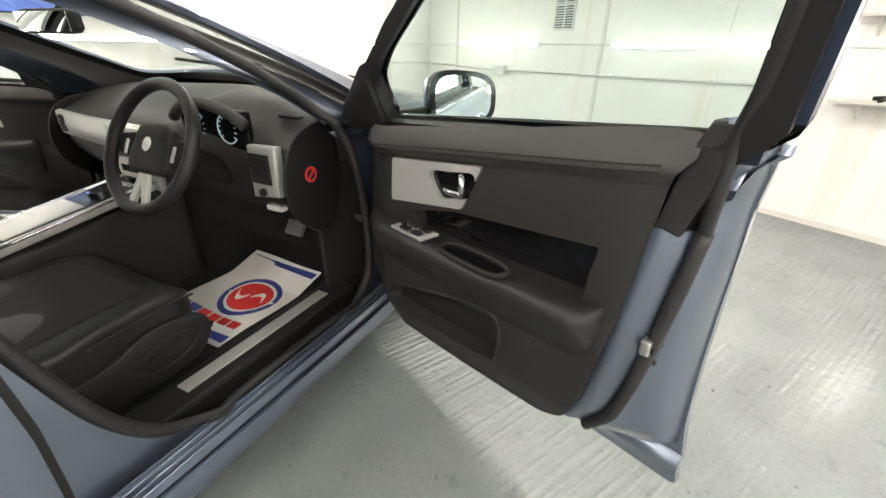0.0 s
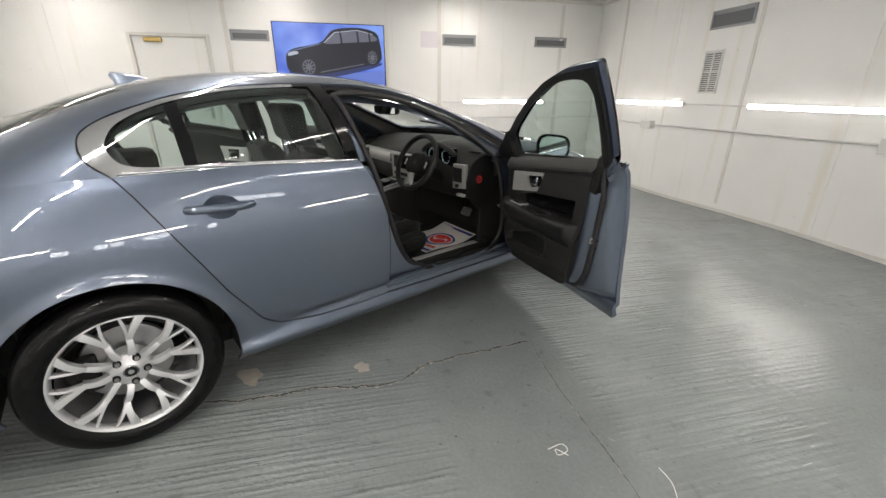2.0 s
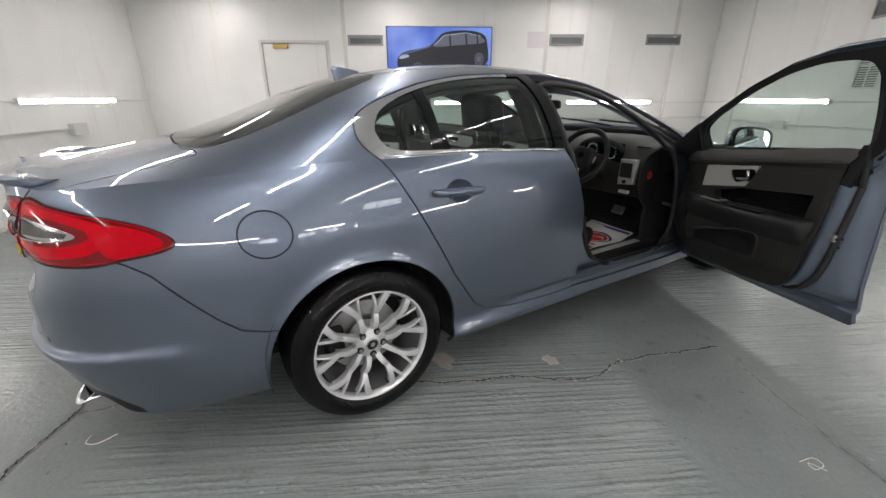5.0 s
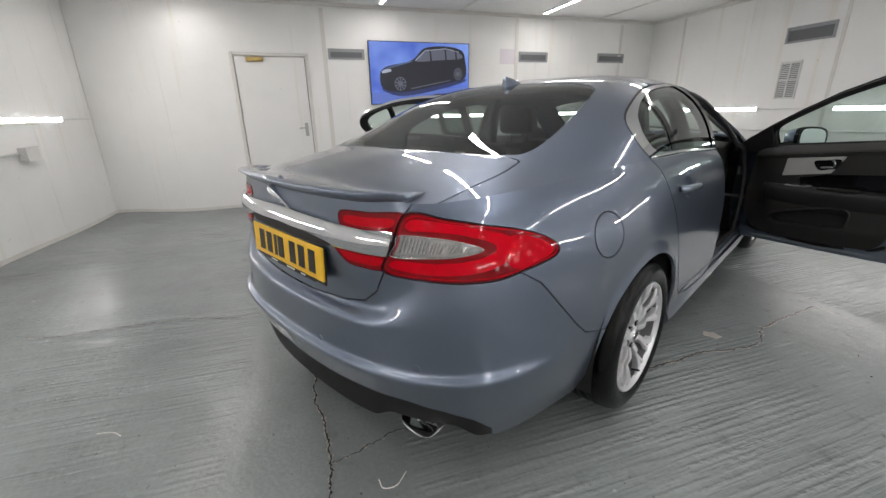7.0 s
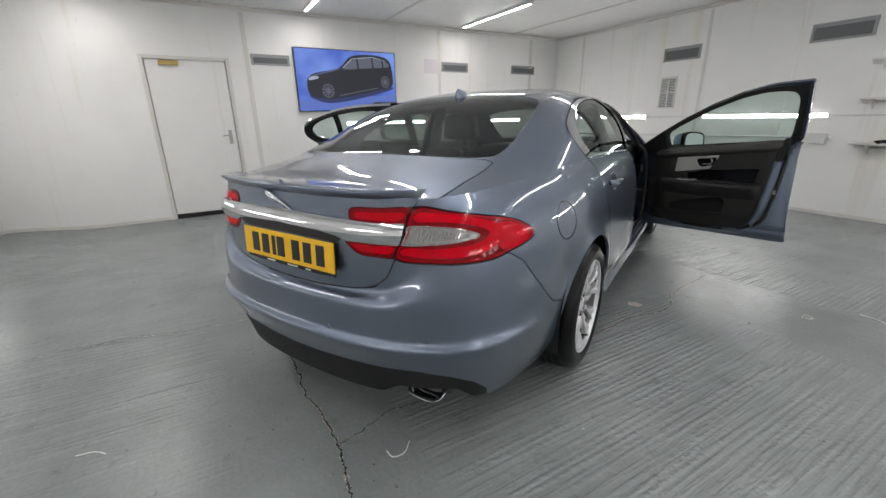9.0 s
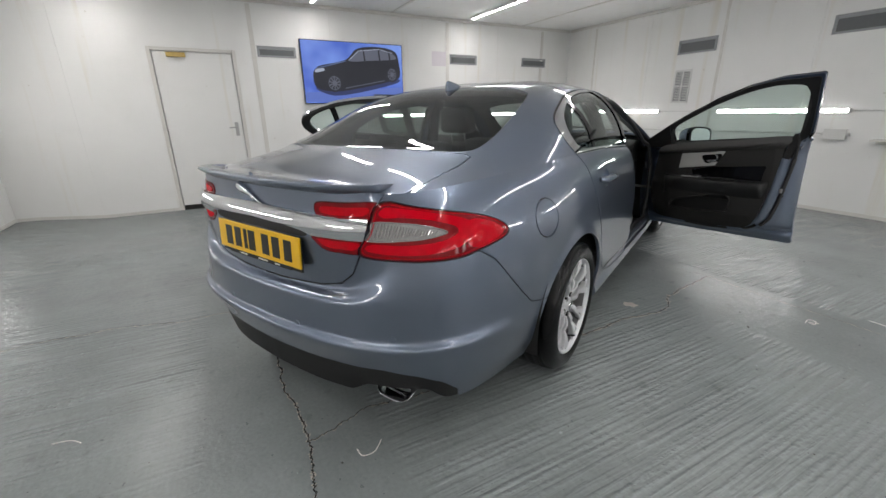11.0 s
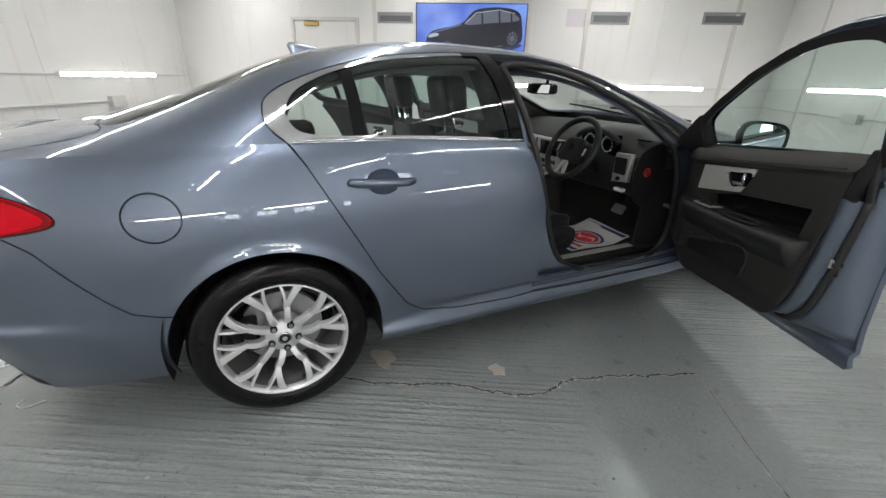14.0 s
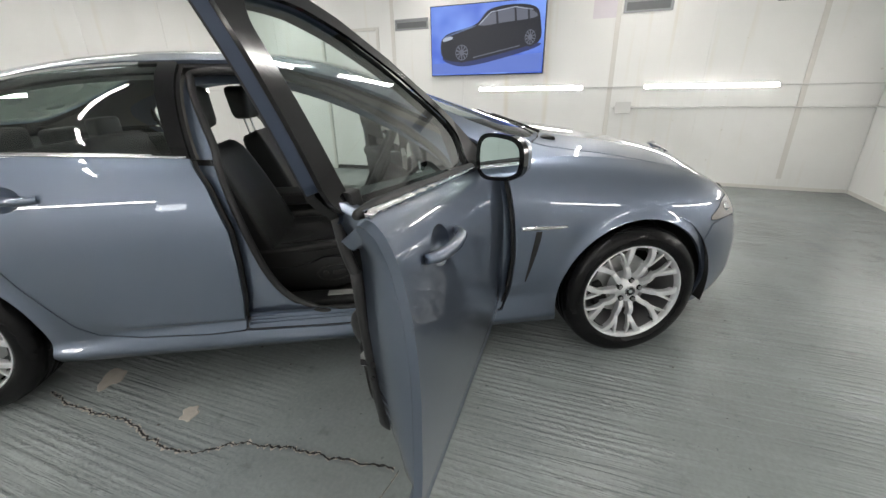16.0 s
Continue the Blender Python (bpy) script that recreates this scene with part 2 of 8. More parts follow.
    mix.inputs[6].default_value = (0.212, 0.234, 0.234, 1)
    nt.links.new(shade, mix.inputs[7])
    nt.links.new(mix.outputs[2], b.inputs["Base Color"])
    return m


def wall_paint(name, colour):
    """White painted panels with drips, faint rust stains and hand marks."""
    m = material(name, colour, 0.55, vary=0.035, scale=2.2, bump=0.12, bscale=28, bdist=0.003, rvary=0.1)
    nt = m.node_tree
    b = nt.nodes["Principled BSDF"]
    tc = nt.nodes.new("ShaderNodeTexCoord")
    paint = b.inputs["Base Color"].links[0].from_socket

    def stain(vec_scale, scale, detail, lo, hi, tint, under):
        mp = nt.nodes.new("ShaderNodeMapping")
        mp.inputs["Scale"].default_value = vec_scale
        nt.links.new(tc.outputs["Object"], mp.inputs[0])
        n = nt.nodes.new("ShaderNodeTexNoise")
        n.inputs["Scale"].default_value, n.inputs["Detail"].default_value = scale, detail
        nt.links.new(mp.outputs[0], n.inputs["Vector"])
        r = nt.nodes.new("ShaderNodeMapRange")
        r.inputs[1].default_value, r.inputs[2].default_value = lo, hi
        nt.links.new(n.outputs[0], r.inputs[0])
        mix = nt.nodes.new("ShaderNodeMix")
        mix.data_type, mix.blend_type = "RGBA", "MULTIPLY"
        nt.links.new(r.outputs[0], mix.inputs[0])
        nt.links.new(under, mix.inputs[6])
        mix.inputs[7].default_value = (*tint, 1)
        return mix.outputs[2]
    # yellowed runs down the boards, broad grime, small knocks
    paint = stain((7.0, 7.0, 0.35), 1.0, 5, 0.60, 0.74, (0.93, 0.90, 0.84), paint)
    paint = stain((1.0, 1.0, 1.0), 0.9, 6, 0.52, 0.75, (0.93, 0.93, 0.92), paint)
    paint = stain((1.0, 1.0, 1.6), 11.0, 3, 0.73, 0.77, (0.80, 0.78, 0.74), paint)
    nt.links.new(paint, b.inputs["Base Color"])
    return m


M_PAINT = car_paint()
M_FLOOR = floor_paint()
# flat body paint with the window channel's shade put into its colour
M_PAINT_SHADED = material("paint_shaded_flat", (0.024, 0.036, 0.064), 0.45, 0.3, vary=0.06, scale=12)
M_WALL = wall_paint("wall_paint_white", (0.80, 0.80, 0.785))
M_CEIL = wall_paint("ceiling_paint_white", (0.8, 0.8, 0.79))
M_STRIP = material("batten_paint", (0.66, 0.645, 0.61), 0.45, vary=0.06, scale=9, bump=0.1, bscale=60)
M_TUBE = emitter("ceiling_lamp_glow", (1.0, 0.965, 0.91), CEILING_POWER)
M_TUBE_WALL = emitter("wall_lamp_glow", (1.0, 0.965, 0.91), WALL_POWER)
M_LAMPBODY = material("lamp_housing_white", (0.75, 0.75, 0.74), 0.4)
M_PLASTIC = material("conduit_plastic", (0.66, 0.66, 0.645), 0.4, vary=0.05, scale=20)
M_VENT = material("vent_grey_metal", (0.3, 0.31, 0.32), 0.45, 0.3, vary=0.08, scale=14)
M_VENT_DARK = material("vent_recess", (0.12, 0.125, 0.13), 0.6, vary=0.1, scale=30)
M_CHROME = material("chrome", (0.75, 0.76, 0.78), 0.07, 1.0)
M_SATIN = material("satin_alloy", (0.50, 0.50, 0.485), 0.42, 0.55, vary=0.05, scale=90)
M_ALLOY = material("wheel_alloy_silver", (0.76, 0.765, 0.78), 0.36, 0.62, vary=0.03, scale=40, bump=0.03, bscale=500)
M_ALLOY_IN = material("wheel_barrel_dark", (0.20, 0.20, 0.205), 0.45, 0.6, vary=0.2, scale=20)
M_TYRE = material("tyre_rubber", (0.006, 0.006, 0.0065), 0.22, sockets={"Specular IOR Level": 0.2}, vary=0.2, scale=25, bump=0.12, bscale=300)
M_RUBBER = material("rubber_seal", (0.012, 0.012, 0.013), 0.55, bump=0.1, bscale=400)
M_GLOSSBLACK = material("gloss_black_trim", (0.006, 0.006, 0.007), 0.10, sockets={"Specular IOR Level": 0.3})
M_BLACK = material("black_plastic", (0.013, 0.013, 0.0135), 0.55, sockets={"Specular IOR Level": 0.25}, bump=0.25, bscale=700, bdist=0.0006)
M_UNDER = material("underbody_dark", (0.012, 0.012, 0.012), 0.8, vary=0.3, scale=8)
M_LEATHER = material("black_leather", (0.014, 0.014, 0.0145), 0.45, sockets={"Specular IOR Level": 0.35}, vary=0.15, scale=40, bump=0.3, bscale=420, bdist=0.0009)
M_SUEDE = material("black_suede_cloth", (0.02, 0.019, 0.02), 0.85, vary=0.25, scale=50, bump=0.3, bscale=900, bdist=0.0008)
M_TRIM = material("charcoal_trim", (0.017, 0.0165, 0.016), 0.6, sockets={"Specular IOR Level": 0.3}, vary=0.1, scale=30, bump=0.25, bscale=600, bdist=0.0008)
M_DASH = material("dash_charcoal_leather", (0.028, 0.027, 0.026), 0.55, vary=0.1, scale=40, bump=0.3, bscale=500, bdist=0.0008)
M_HEADLINER = material("headliner_grey", (0.17, 0.166, 0.158), 0.9, bump=0.2, bscale=900, bdist=0.0005)
M_CARPET = material("black_carpet", (0.012, 0.011, 0.011), 0.95, vary=0.3, scale=60, bump=0.5, bscale=1200, bdist=0.002)
M_GLASS_SIDE = glass("glass_side_tint", (0.64, 0.745, 0.71))
M_GLASS_REAR = glass("glass_rear_tint", (0.30, 0.34, 0.32))
M_GLASS_FRONT = glass("glass_screen", (0.78, 0.84, 0.82))
M_MIRROR = material("mirror_glass", (0.82, 0.88, 0.9), 0.01, 1.0)
M_RED = material("lamp_red_lens", (0.56, 0.0008, 0.010), 0.05, sockets={"Specular IOR Level": 0.16}, vary=0.14, scale=60)
M_RED_DEEP = material("lamp_red_deep", (0.20, 0.0010, 0.004), 0.05, sockets={"Specular IOR Level": 0.3})
M_RED_PRISM = material("lamp_red_prisms", (0.52, 0.0010, 0.008), 0.1, sockets={"Specular IOR Level": 0.16}, vary=0.3, scale=170, bump=0.1, bscale=240, bdist=0.001)
M_RED_DARK = material("lamp_red_dark", (0.06, 0.0008, 0.0015), 0.12, sockets={"Specular IOR Level": 0.3})
M_LENS_WELL = material("lamp_lens_well", (0.34, 0.33, 0.33), 0.2, 0.8, vary=0.2, scale=60, sockets={"Coat Weight": 0.5})
M_CLEAR_LENS = material("lamp_clear_lens", (0.46, 0.44, 0.44), 0.12, 0.75, sockets={"Coat Weight": 1.0})
M_YELLOW = material("plate_yellow", (0.78, 0.46, 0.012), 0.3, vary=0.03, scale=30)
M_INK = material("plate_black", (0.012, 0.012, 0.012), 0.4)
M_PAPER = material("mat_paper", (0.72, 0.69, 0.66), 0.7, vary=0.05, scale=30, bump=0.2, bscale=30, bdist=0.004)
M_BLUE_INK = material("mat_blue_print", (0.03, 0.045, 0.22), 0.7)
M_RED_INK = material("mat_red_print", (0.62, 0.03, 0.03), 0.7)
# near-black that puts the shade of gaps and recesses into colour; also bolts
M_GAP = material("gap_shade_dark", (0.006, 0.006, 0.007), 0.7)
M_BRASS = material("aged_brass", (0.45, 0.33, 0.12), 0.4, 0.9, vary=0.15, scale=30)
M_DOORPAINT = wall_paint("door_paint_white", (0.78, 0.78, 0.765))
M_STEEL = material("worn_steel", (0.45, 0.45, 0.45), 0.35, 0.9, vary=0.1, scale=30)
M_CRACK = material("crack_shadow", (0.012, 0.012, 0.012), 0.9)
M_CHIP = material("bare_concrete", (0.34, 0.31, 0.27), 0.8, vary=0.25, scale=25, bump=0.4, bscale=60)
M_SCREEN_EDGE = material("screen_bezel", (0.012, 0.012, 0.013), 0.25)

# ---- the room ----
def setting(name, bm, mat, label, category):
    ob = part(name, bm, mat)
    ob.matrix_basis = ROOM
    return tagged(ob, label, category, kind="structure")


def ease(t):
    t = min(1.0, max(0.0, t))
    return t * t * (3 - 2 * t)


def floor_z(a, b):
    """The slab falls a little towards the screen wall and the right wall."""
    start = -1.5 + 1.3 * ease((b - 1.5) / 2.5)
    fall = (-0.102 + 0.0085 * b) * (1 - 0.5 * ease((-b - 3.8) / 1.0))
    return fall * ease((start - a) / 2.4) - 0.028 * ease((b - 2.4) / 2.0)


# floor: one sheet out past the walls, with a slight fall to two sides
bm = bmesh.new()
bmesh.ops.create_grid(bm, x_segments=90, y_segments=90, size=0.5)
bmesh.ops.transform(bm, matrix=Matrix.Translation(((A0 + A1) / 2, (B0 + B1) / 2, 0)) @ Matrix.Diagonal((A1 - A0 + 0.3, B1 - B0 + 0.3, 1, 1)), verts=bm.verts)
for v in bm.verts:
    v.co.z = floor_z(v.co.x, v.co.y)
floor = setting("floor", bm, M_FLOOR, "grey painted concrete floor with ribbed brush marks and cracks", "floor")

setting("ceiling", box_bm(A0 - 0.15, A1 + 0.15, B0 - 0.15, B1 + 0.15, CEIL, CEIL + 0.12), M_CEIL, "white painted panel ceiling", "ceiling")

# screen wall with the door's opening
DB0, DB1, DH = -2.985, -2.0, 2.075
bm = bmesh.new()
for y0, y1, z0, z1 in ((B0 - 0.15, DB0, -0.3, CEIL), (DB1, B1 + 0.15, -0.3, CEIL), (DB0, DB1, DH, CEIL)):
    box(bm, A0 - 0.15, A0, y0, y1, z0, z1)
wall_screen = setting("wall_screen", bm, M_WALL, "white panelled wall with door and screen", "wall")
wall_right = setting("wall_right", box_bm(A0, A1, B1, B1 + 0.15, -0.3, CEIL), M_WALL, "white panelled wall with vents and strip lights", "wall")
wall_left = setting("wall_left", box_bm(A0, A1, B0 - 0.15, B0, -0.3, CEIL), M_WALL, "white panelled wall with a strip light", "wall")
wall_back = setting("wall_back", box_bm(A1, A1 + 0.15, B0 - 0.15, B1 + 0.15, -0.3, CEIL), M_WALL, "plain white wall behind the walk", "wall")


def panels(wall, along, at, seams, side, z0=-0.2):
    """Boards fixed on a wall between its seams, 7 mm proud, with open joints."""
    for s0, s1 in zip(seams[:-1], seams[1:]):
        lo, hi, w0, w1 = s0 + 0.002, s1 - 0.002, min(at, at + side * 0.007), max(at, at + side * 0.007)
        spans = [(lo, hi, z0, CEIL - 0.002)]
        if wall is wall_screen and lo < DB1 and hi > DB0:
            spans = [(lo, hi, DH + 0.05, CEIL - 0.002)]
            if lo < DB0 - 0.06:
                spans.append((lo, DB0 - 0.052, z0, DH + 0.05))
            if hi > DB1 + 0.06:
                spans.append((DB1 + 0.052, hi, z0, DH + 0.05))
        bm = bmesh.new()
        for a, c, e, g in spans:
            if along == "b":
                box(bm, w0, w1, a, c, e, g)
            else:
                box(bm, a, c, w0, w1, e, g)
        part("wall_panel", bm, M_WALL, wall)


panels(wall_screen, "b", A0, [B0 + 0.01, -3.96, -2.85, -1.70, -0.55, 0.5, 1.55, 2.65, 3.73, B1 - 0.01], 1)
panels(wall_right, "a", B1, [A0 + 0.01, -3.64, -2.42, -1.19, -0.02, 1.23, 2.43, 3.64, 4.8, A1 - 0.01], -1)
panels(wall_left, "a", B0, [A0 + 0.01, -4.17 + 0.1, -3.0, -1.86, -0.7, 0.5, 1.7, 2.9, 4.1, A1 - 0.01], 1)
panels(wall_back, "b", A1, [B0 + 0.01, -3.6, -2.4, -1.2, 0.0, 1.2, 2.4, 3.6, B1 - 0.01], -1)

# cover battens over some joints, cornice and baseboards
bm = bmesh.new()
for b in (-1.70, 1.55, 3.73):
    box(bm, A0 + 0.006, A0 + 0.016, b - 0.03, b + 0.03, 0.05, CEIL - 0.07, 0.003)
for a in (-3.64, -1.19):
    box(bm, a - 0.022, a + 0.022, B1 - 0.015, B1 - 0.006, 0.05, CEIL - 0.07, 0.003)
setting("trim", bm, M_STRIP, "white painted cover battens on the wall joints", "trim")
bm = bmesh.new()
box(bm, A0 + 0.005, A0 + 0.045, B0 + 0.046, B1 - 0.046, CEIL - 0.05, CEIL - 0.003, 0.006)
box(bm, A0 + 0.05, A1 - 0.02, B1 - 0.045, B1 - 0.005, CEIL - 0.05, CEIL - 0.003, 0.006)
box(bm, A0 + 0.05, A1 - 0.02, B0 + 0.005, B0 + 0.045, CEIL - 0.05, CEIL - 0.003, 0.006)
for b in (-2.2, 0.5, 3.2):
    box(bm, A0 + 0.05, A1 - 0.02, b - 0.025, b + 0.025, CEIL - 0.012, CEIL - 0.002, 0.003)
setting("cornice_trim", bm, M_STRIP, "white painted cornice and ceiling strips", "trim")
def skirting(bm, p, q, n):
    """A low strip along a wall from p to q, its foot on the floor; n points into the room."""
    p, q, n = Vector((*p, 0)), Vector((*q, 0)), Vector((*n, 0))
    k = max(2, int((q - p).length / 0.25))
    prev = None
    for i in range(k + 1):
        c = p.lerp(q, i / k)
        z = floor_z(c.x, c.y)
        ring = [bm.verts.new((*(c + n * d).xy, z + h)) for d, h in ((0.002, -0.01), (0.012, -0.01), (0.012, 0.042), (0.010, 0.044), (0.002, 0.044))]
        if prev:
            for e in range(5):
                bm.faces.new((prev[e], prev[(e + 1) % 5], ring[(e + 1) % 5], ring[e]))
        else:
            bm.faces.new(ring)
        prev = ring
    bm.faces.new(prev)
    bmesh.ops.recalc_face_normals(bm, faces=bm.faces[:])


bm = bmesh.new()
skirting(bm, (A0, B0 + 0.02), (A0, DB0 - 0.06), (1, 0))
skirting(bm, (A0, DB1 + 0.06), (A0, B1 - 0.02), (1, 0))
skirting(bm, (A0 + 0.02, B1), (A1 - 0.02, B1), (0, -1))
skirting(bm, (A0 + 0.02, B0), (A1 - 0.02, B0), (0, 1))
setting("baseboard", bm, M_STRIP, "low painted skirting strip along the walls", "baseboard")

# the door in the screen wall
door_1 = empty("door_1", "closed white painted door with a brass closer", "door", ROOM, kind="structure")
bm = bmesh.new()
for y0, y1, z0, z1 in ((DB0 - 0.05, DB0 - 0.004, -0.15, DH + 0.046), (DB1 + 0.004, DB1 + 0.05, -0.15, DH + 0.046), (DB0 - 0.003, DB1 + 0.003, DH + 0.004, DH + 0.046)):
    box(bm, A0 - 0.06, A0 + 0.02, y0, y1, z0, z1, 0.004)
part("door_frame", bm, M_STRIP, door_1)
part("door_leaf", box_bm(A0 - 0.045, A0 - 0.004, DB0 + 0.008, DB1 - 0.008, -0.06, DH - 0.004, 0.003), M_DOORPAINT, door_1)
part("threshold", box_bm(A0 - 0.10, A0 + 0.012, DB0 + 0.004, DB1 - 0.004, -0.15, -0.07, 0.004), M_UNDER, door_1, "dark gap and threshold under the door")
part("door_closer", box_bm(A0 - 0.002, A0 + 0.05, DB0 + 0.17, DB0 + 0.40, DH - 0.075, DH - 0.015, 0.008), M_BRASS, door_1, "aged brass door closer")
bm = box_bm(A0 - 0.002, A0 + 0.006, DB1 - 0.11, DB1 - 0.06, 0.93, 1.13, 0.003)
rod(bm, (A0 + 0.006, DB1 - 0.085, 1.06), (A0 + 0.05, DB1 - 0.085, 1.06), 0.009)
rod(bm, (A0 + 0.05, DB1 - 0.085, 1.06), (A0 + 0.05, DB1 - 0.19, 1.05), 0.009)
part("door_handle", bm, M_STEEL, door_1, "steel lever handle on a plate")


# wall-hung screen with a dark car picture
def screen_material():
    m = emitter("screen_glow", (0.1, 0.2, 0.7), 0.75)
    nt = m.node_tree
    b = nt.nodes["Principled BSDF"]
    b.inputs["Base Color"].default_value = (0.02, 0.02, 0.025, 1)
    b.inputs["Roughness"].default_value = 0.25
    tc = nt.nodes.new("ShaderNodeTexCoord")
    n = nt.nodes.new("ShaderNodeTexNoise")
    n.inputs["Scale"].default_value, n.inputs["Detail"].default_value = 1.6, 2
    nt.links.new(tc.outputs["Object"], n.inputs["Vector"])
    r = nt.nodes.new("ShaderNodeValToRGB")
    r.color_ramp.elements[0].position, r.color_ramp.elements[0].color = 0.3, (0.035, 0.10, 0.62, 1)
    r.color_ramp.elements[1].position, r.color_ramp.elements[1].color = 0.68, (0.22, 0.38, 0.95, 1)
    nt.links.new(n.outputs[0], r.inputs[0])
    nt.links.new(r.outputs[0], b.inputs["Emission Color"])
    return m


TB0, TB1, TZ0, TZ1 = -1.045, 0.64, 1.385, 2.325
tv = empty("wall_screen_display", "large flat screen showing a dark car on blue", "screen", ROOM @ pose(A0 + 0.05, (TB0 + TB1) / 2, (TZ0 + TZ1) / 2))
hw, hh = (TB1 - TB0) / 2, (TZ1 - TZ0) / 2
part("housing", box_bm(-0.045, 0.02, -hw, hw, -hh, hh, 0.006), M_SCREEN_EDGE, tv)
part("panel", box_bm(0.0195, 0.0225, -hw + 0.012, hw - 0.012, -hh + 0.014, hh - 0.012), screen_material(), tv, "glowing blue picture")
M_PIC_DARK = emitter("picture_dark", (0.010, 0.012, 0.02), 0.75, (0.01, 0.01, 0.012))
M_PIC_MID = emitter("picture_mid", (0.10, 0.15, 0.3), 0.75, (0.01, 0.01, 0.012))
M_PIC_LIGHT = emitter("picture_light", (0.45, 0.5, 0.6), 0.75, (0.01, 0.01, 0.012))
# picture of a tall dark car seen from its front corner, laid on the panel as thin films


def film_piece(name, pts, layer, mat, label="", n=0):
    pts = [tuple(p) for p in smooth_line(pts, n, True)] if n else pts
    x = 0.0228 + 0.0006 * layer
    return part(name, slab(bmesh.new(), pts, x, x + 0.0004, "x"), mat, tv, label)


M_PIC_GREY = emitter("picture_grey", (0.13, 0.14, 0.18), 0.75, (0.01, 0.01, 0.012))
film_piece("picture_ground", [(-0.82, -0.44), (0.82, -0.44), (0.82, -0.2), (-0.82, -0.3)], 0, emitter("picture_floor", (0.12, 0.2, 0.62), 0.75, (0.01, 0.01, 0.012)), "pale blue ground in the picture")
film_piece("picture_shadow", [(-0.62, -0.2), (-0.45, -0.33), (-0.1, -0.32), (0.6, -0.17), (0.78, -0.08), (0.3, -0.1)], 1, emitter("picture_shade", (0.02, 0.035, 0.14), 0.75, (0.01, 0.01, 0.012)), "", 40)
film_piece("picture_car", [(-0.66, -0.20), (-0.68, -0.02), (-0.63, 0.06), (-0.53, 0.11), (-0.15, 0.2), (0.06, 0.375), (0.42, 0.415), (0.70, 0.36), (0.77, 0.2), (0.775, -0.04), (0.56, -0.12), (-0.17, -0.265), (-0.49, -0.27)], 2, M_PIC_DARK, "dark car shape in the picture", 80)
film_piece("picture_bonnet", [(-0.60, 0.06), (-0.2, 0.16), (-0.16, 0.185), (-0.5, 0.10)], 3, M_PIC_MID, "", 24)
film_piece("picture_glazing", [(-0.08, 0.185), (0.09, 0.325), (0.42, 0.365), (0.66, 0.32), (0.70, 0.24), (0.3, 0.205)], 3, M_PIC_GREY, "grey glazing in the picture", 40)
for y in (0.16, 0.42, 0.6):
    film_piece("picture_pillar", [(y, 0.19), (y + 0.03, 0.19), (y + 0.01, 0.37), (y - 0.015, 0.37)], 4, M_PIC_DARK)
film_piece("picture_trim", [(-0.09, 0.19), (0.08, 0.335), (0.42, 0.375), (0.66, 0.33), (0.66, 0.338), (0.42, 0.386), (0.07, 0.345), (-0.1, 0.195)], 4, M_PIC_LIGHT)
film_piece("picture_sill", [(-0.18, -0.235), (0.5, -0.105), (0.5, -0.092), (-0.18, -0.22)], 3, M_PIC_GREY)
film_piece("picture_lamp", [(-0.64, 0.0), (-0.5, 0.03), (-0.52, 0.065), (-0.63, 0.045)], 3, M_PIC_LIGHT, "", 20)
for cy, cz, ry, rz in ((-0.355, -0.155, 0.125, 0.135), (0.64, 0.0, 0.095, 0.12)):
    film_piece("picture_tyre", [(cy + ry * math.cos(k * math.tau / 28), cz + rz * math.sin(k * math.tau / 28)) for k in range(28)], 3, M_PIC_DARK)
    film_piece("picture_wheel", [(cy + 0.78 * ry * math.cos(k * math.tau / 28), cz + 0.78 * rz * math.sin(k * math.tau / 28)) for k in range(28)], 4, M_PIC_GREY)
    for k in range(10):
        a = k * math.tau / 10
        film_piece("picture_gap", [(cy + r * ry * math.cos(a + d), cz + r * rz * math.sin(a + d)) for r, d in ((0.3, -0.12), (0.7, -0.2), (0.7, 0.2), (0.3, 0.12))], 5, M_PIC_DARK)


def strip_light(m, length, glow):
    """A fluorescent batten: housing, glowing tube, two end caps. Its length runs along y; it faces +x or down."""
    ob = empty("strip_light", "white fluorescent strip light, lit", "strip light", m, group="strip lights")
    h = length / 2
    part("housing", box_bm(0.0, 0.034, -h, h, -0.024, 0.024, 0.004), M_LAMPBODY, ob)
    for s in (-1, 1):
        part("reflector_lip", box_bm(0.0342, 0.0425, -h, h, s * 0.0238 - 0.0012, s * 0.0238 + 0.0012), M_LAMPBODY, ob)
    part("diffuser", box_bm(0.0345, 0.040, -h + 0.02, h - 0.02, -0.0215, 0.0215), glow, ob, "glowing white diffuser")
    for s in (-1, 1):
        part("end_cap", box_bm(0.0345, 0.044, s * h - (0.02 if s > 0 else 0), s * h + (0 if s > 0 else 0.02), -0.024, 0.024, 0.004), M_LAMPBODY, ob)
    return ob


for b0, b1 in ((-0.30, 1.21), (1.96, 3.48)):
    strip_light(ROOM @ pose(A0 + 0.017, (b0 + b1) / 2, 1.19), b1 - b0, M_TUBE_WALL)
for a0, a1 in ((-3.52, -2.03), (-1.07, 0.50), (1.45, 3.0), (3.9, 5.4)):
    strip_light(ROOM @ pose((a0 + a1) / 2, B1 - 0.008, 1.215, 0, 0, -90), a1 - a0, M_TUBE_WALL)
for a0, a1 in ((-3.54, -1.99), (-1.05, 0.5), (1.45, 3.0)):
    strip_light(ROOM @ pose((a0 + a1) / 2, B0 + 0.008, 1.245, 0, 0, 90), a1 - a0, M_TUBE_WALL)
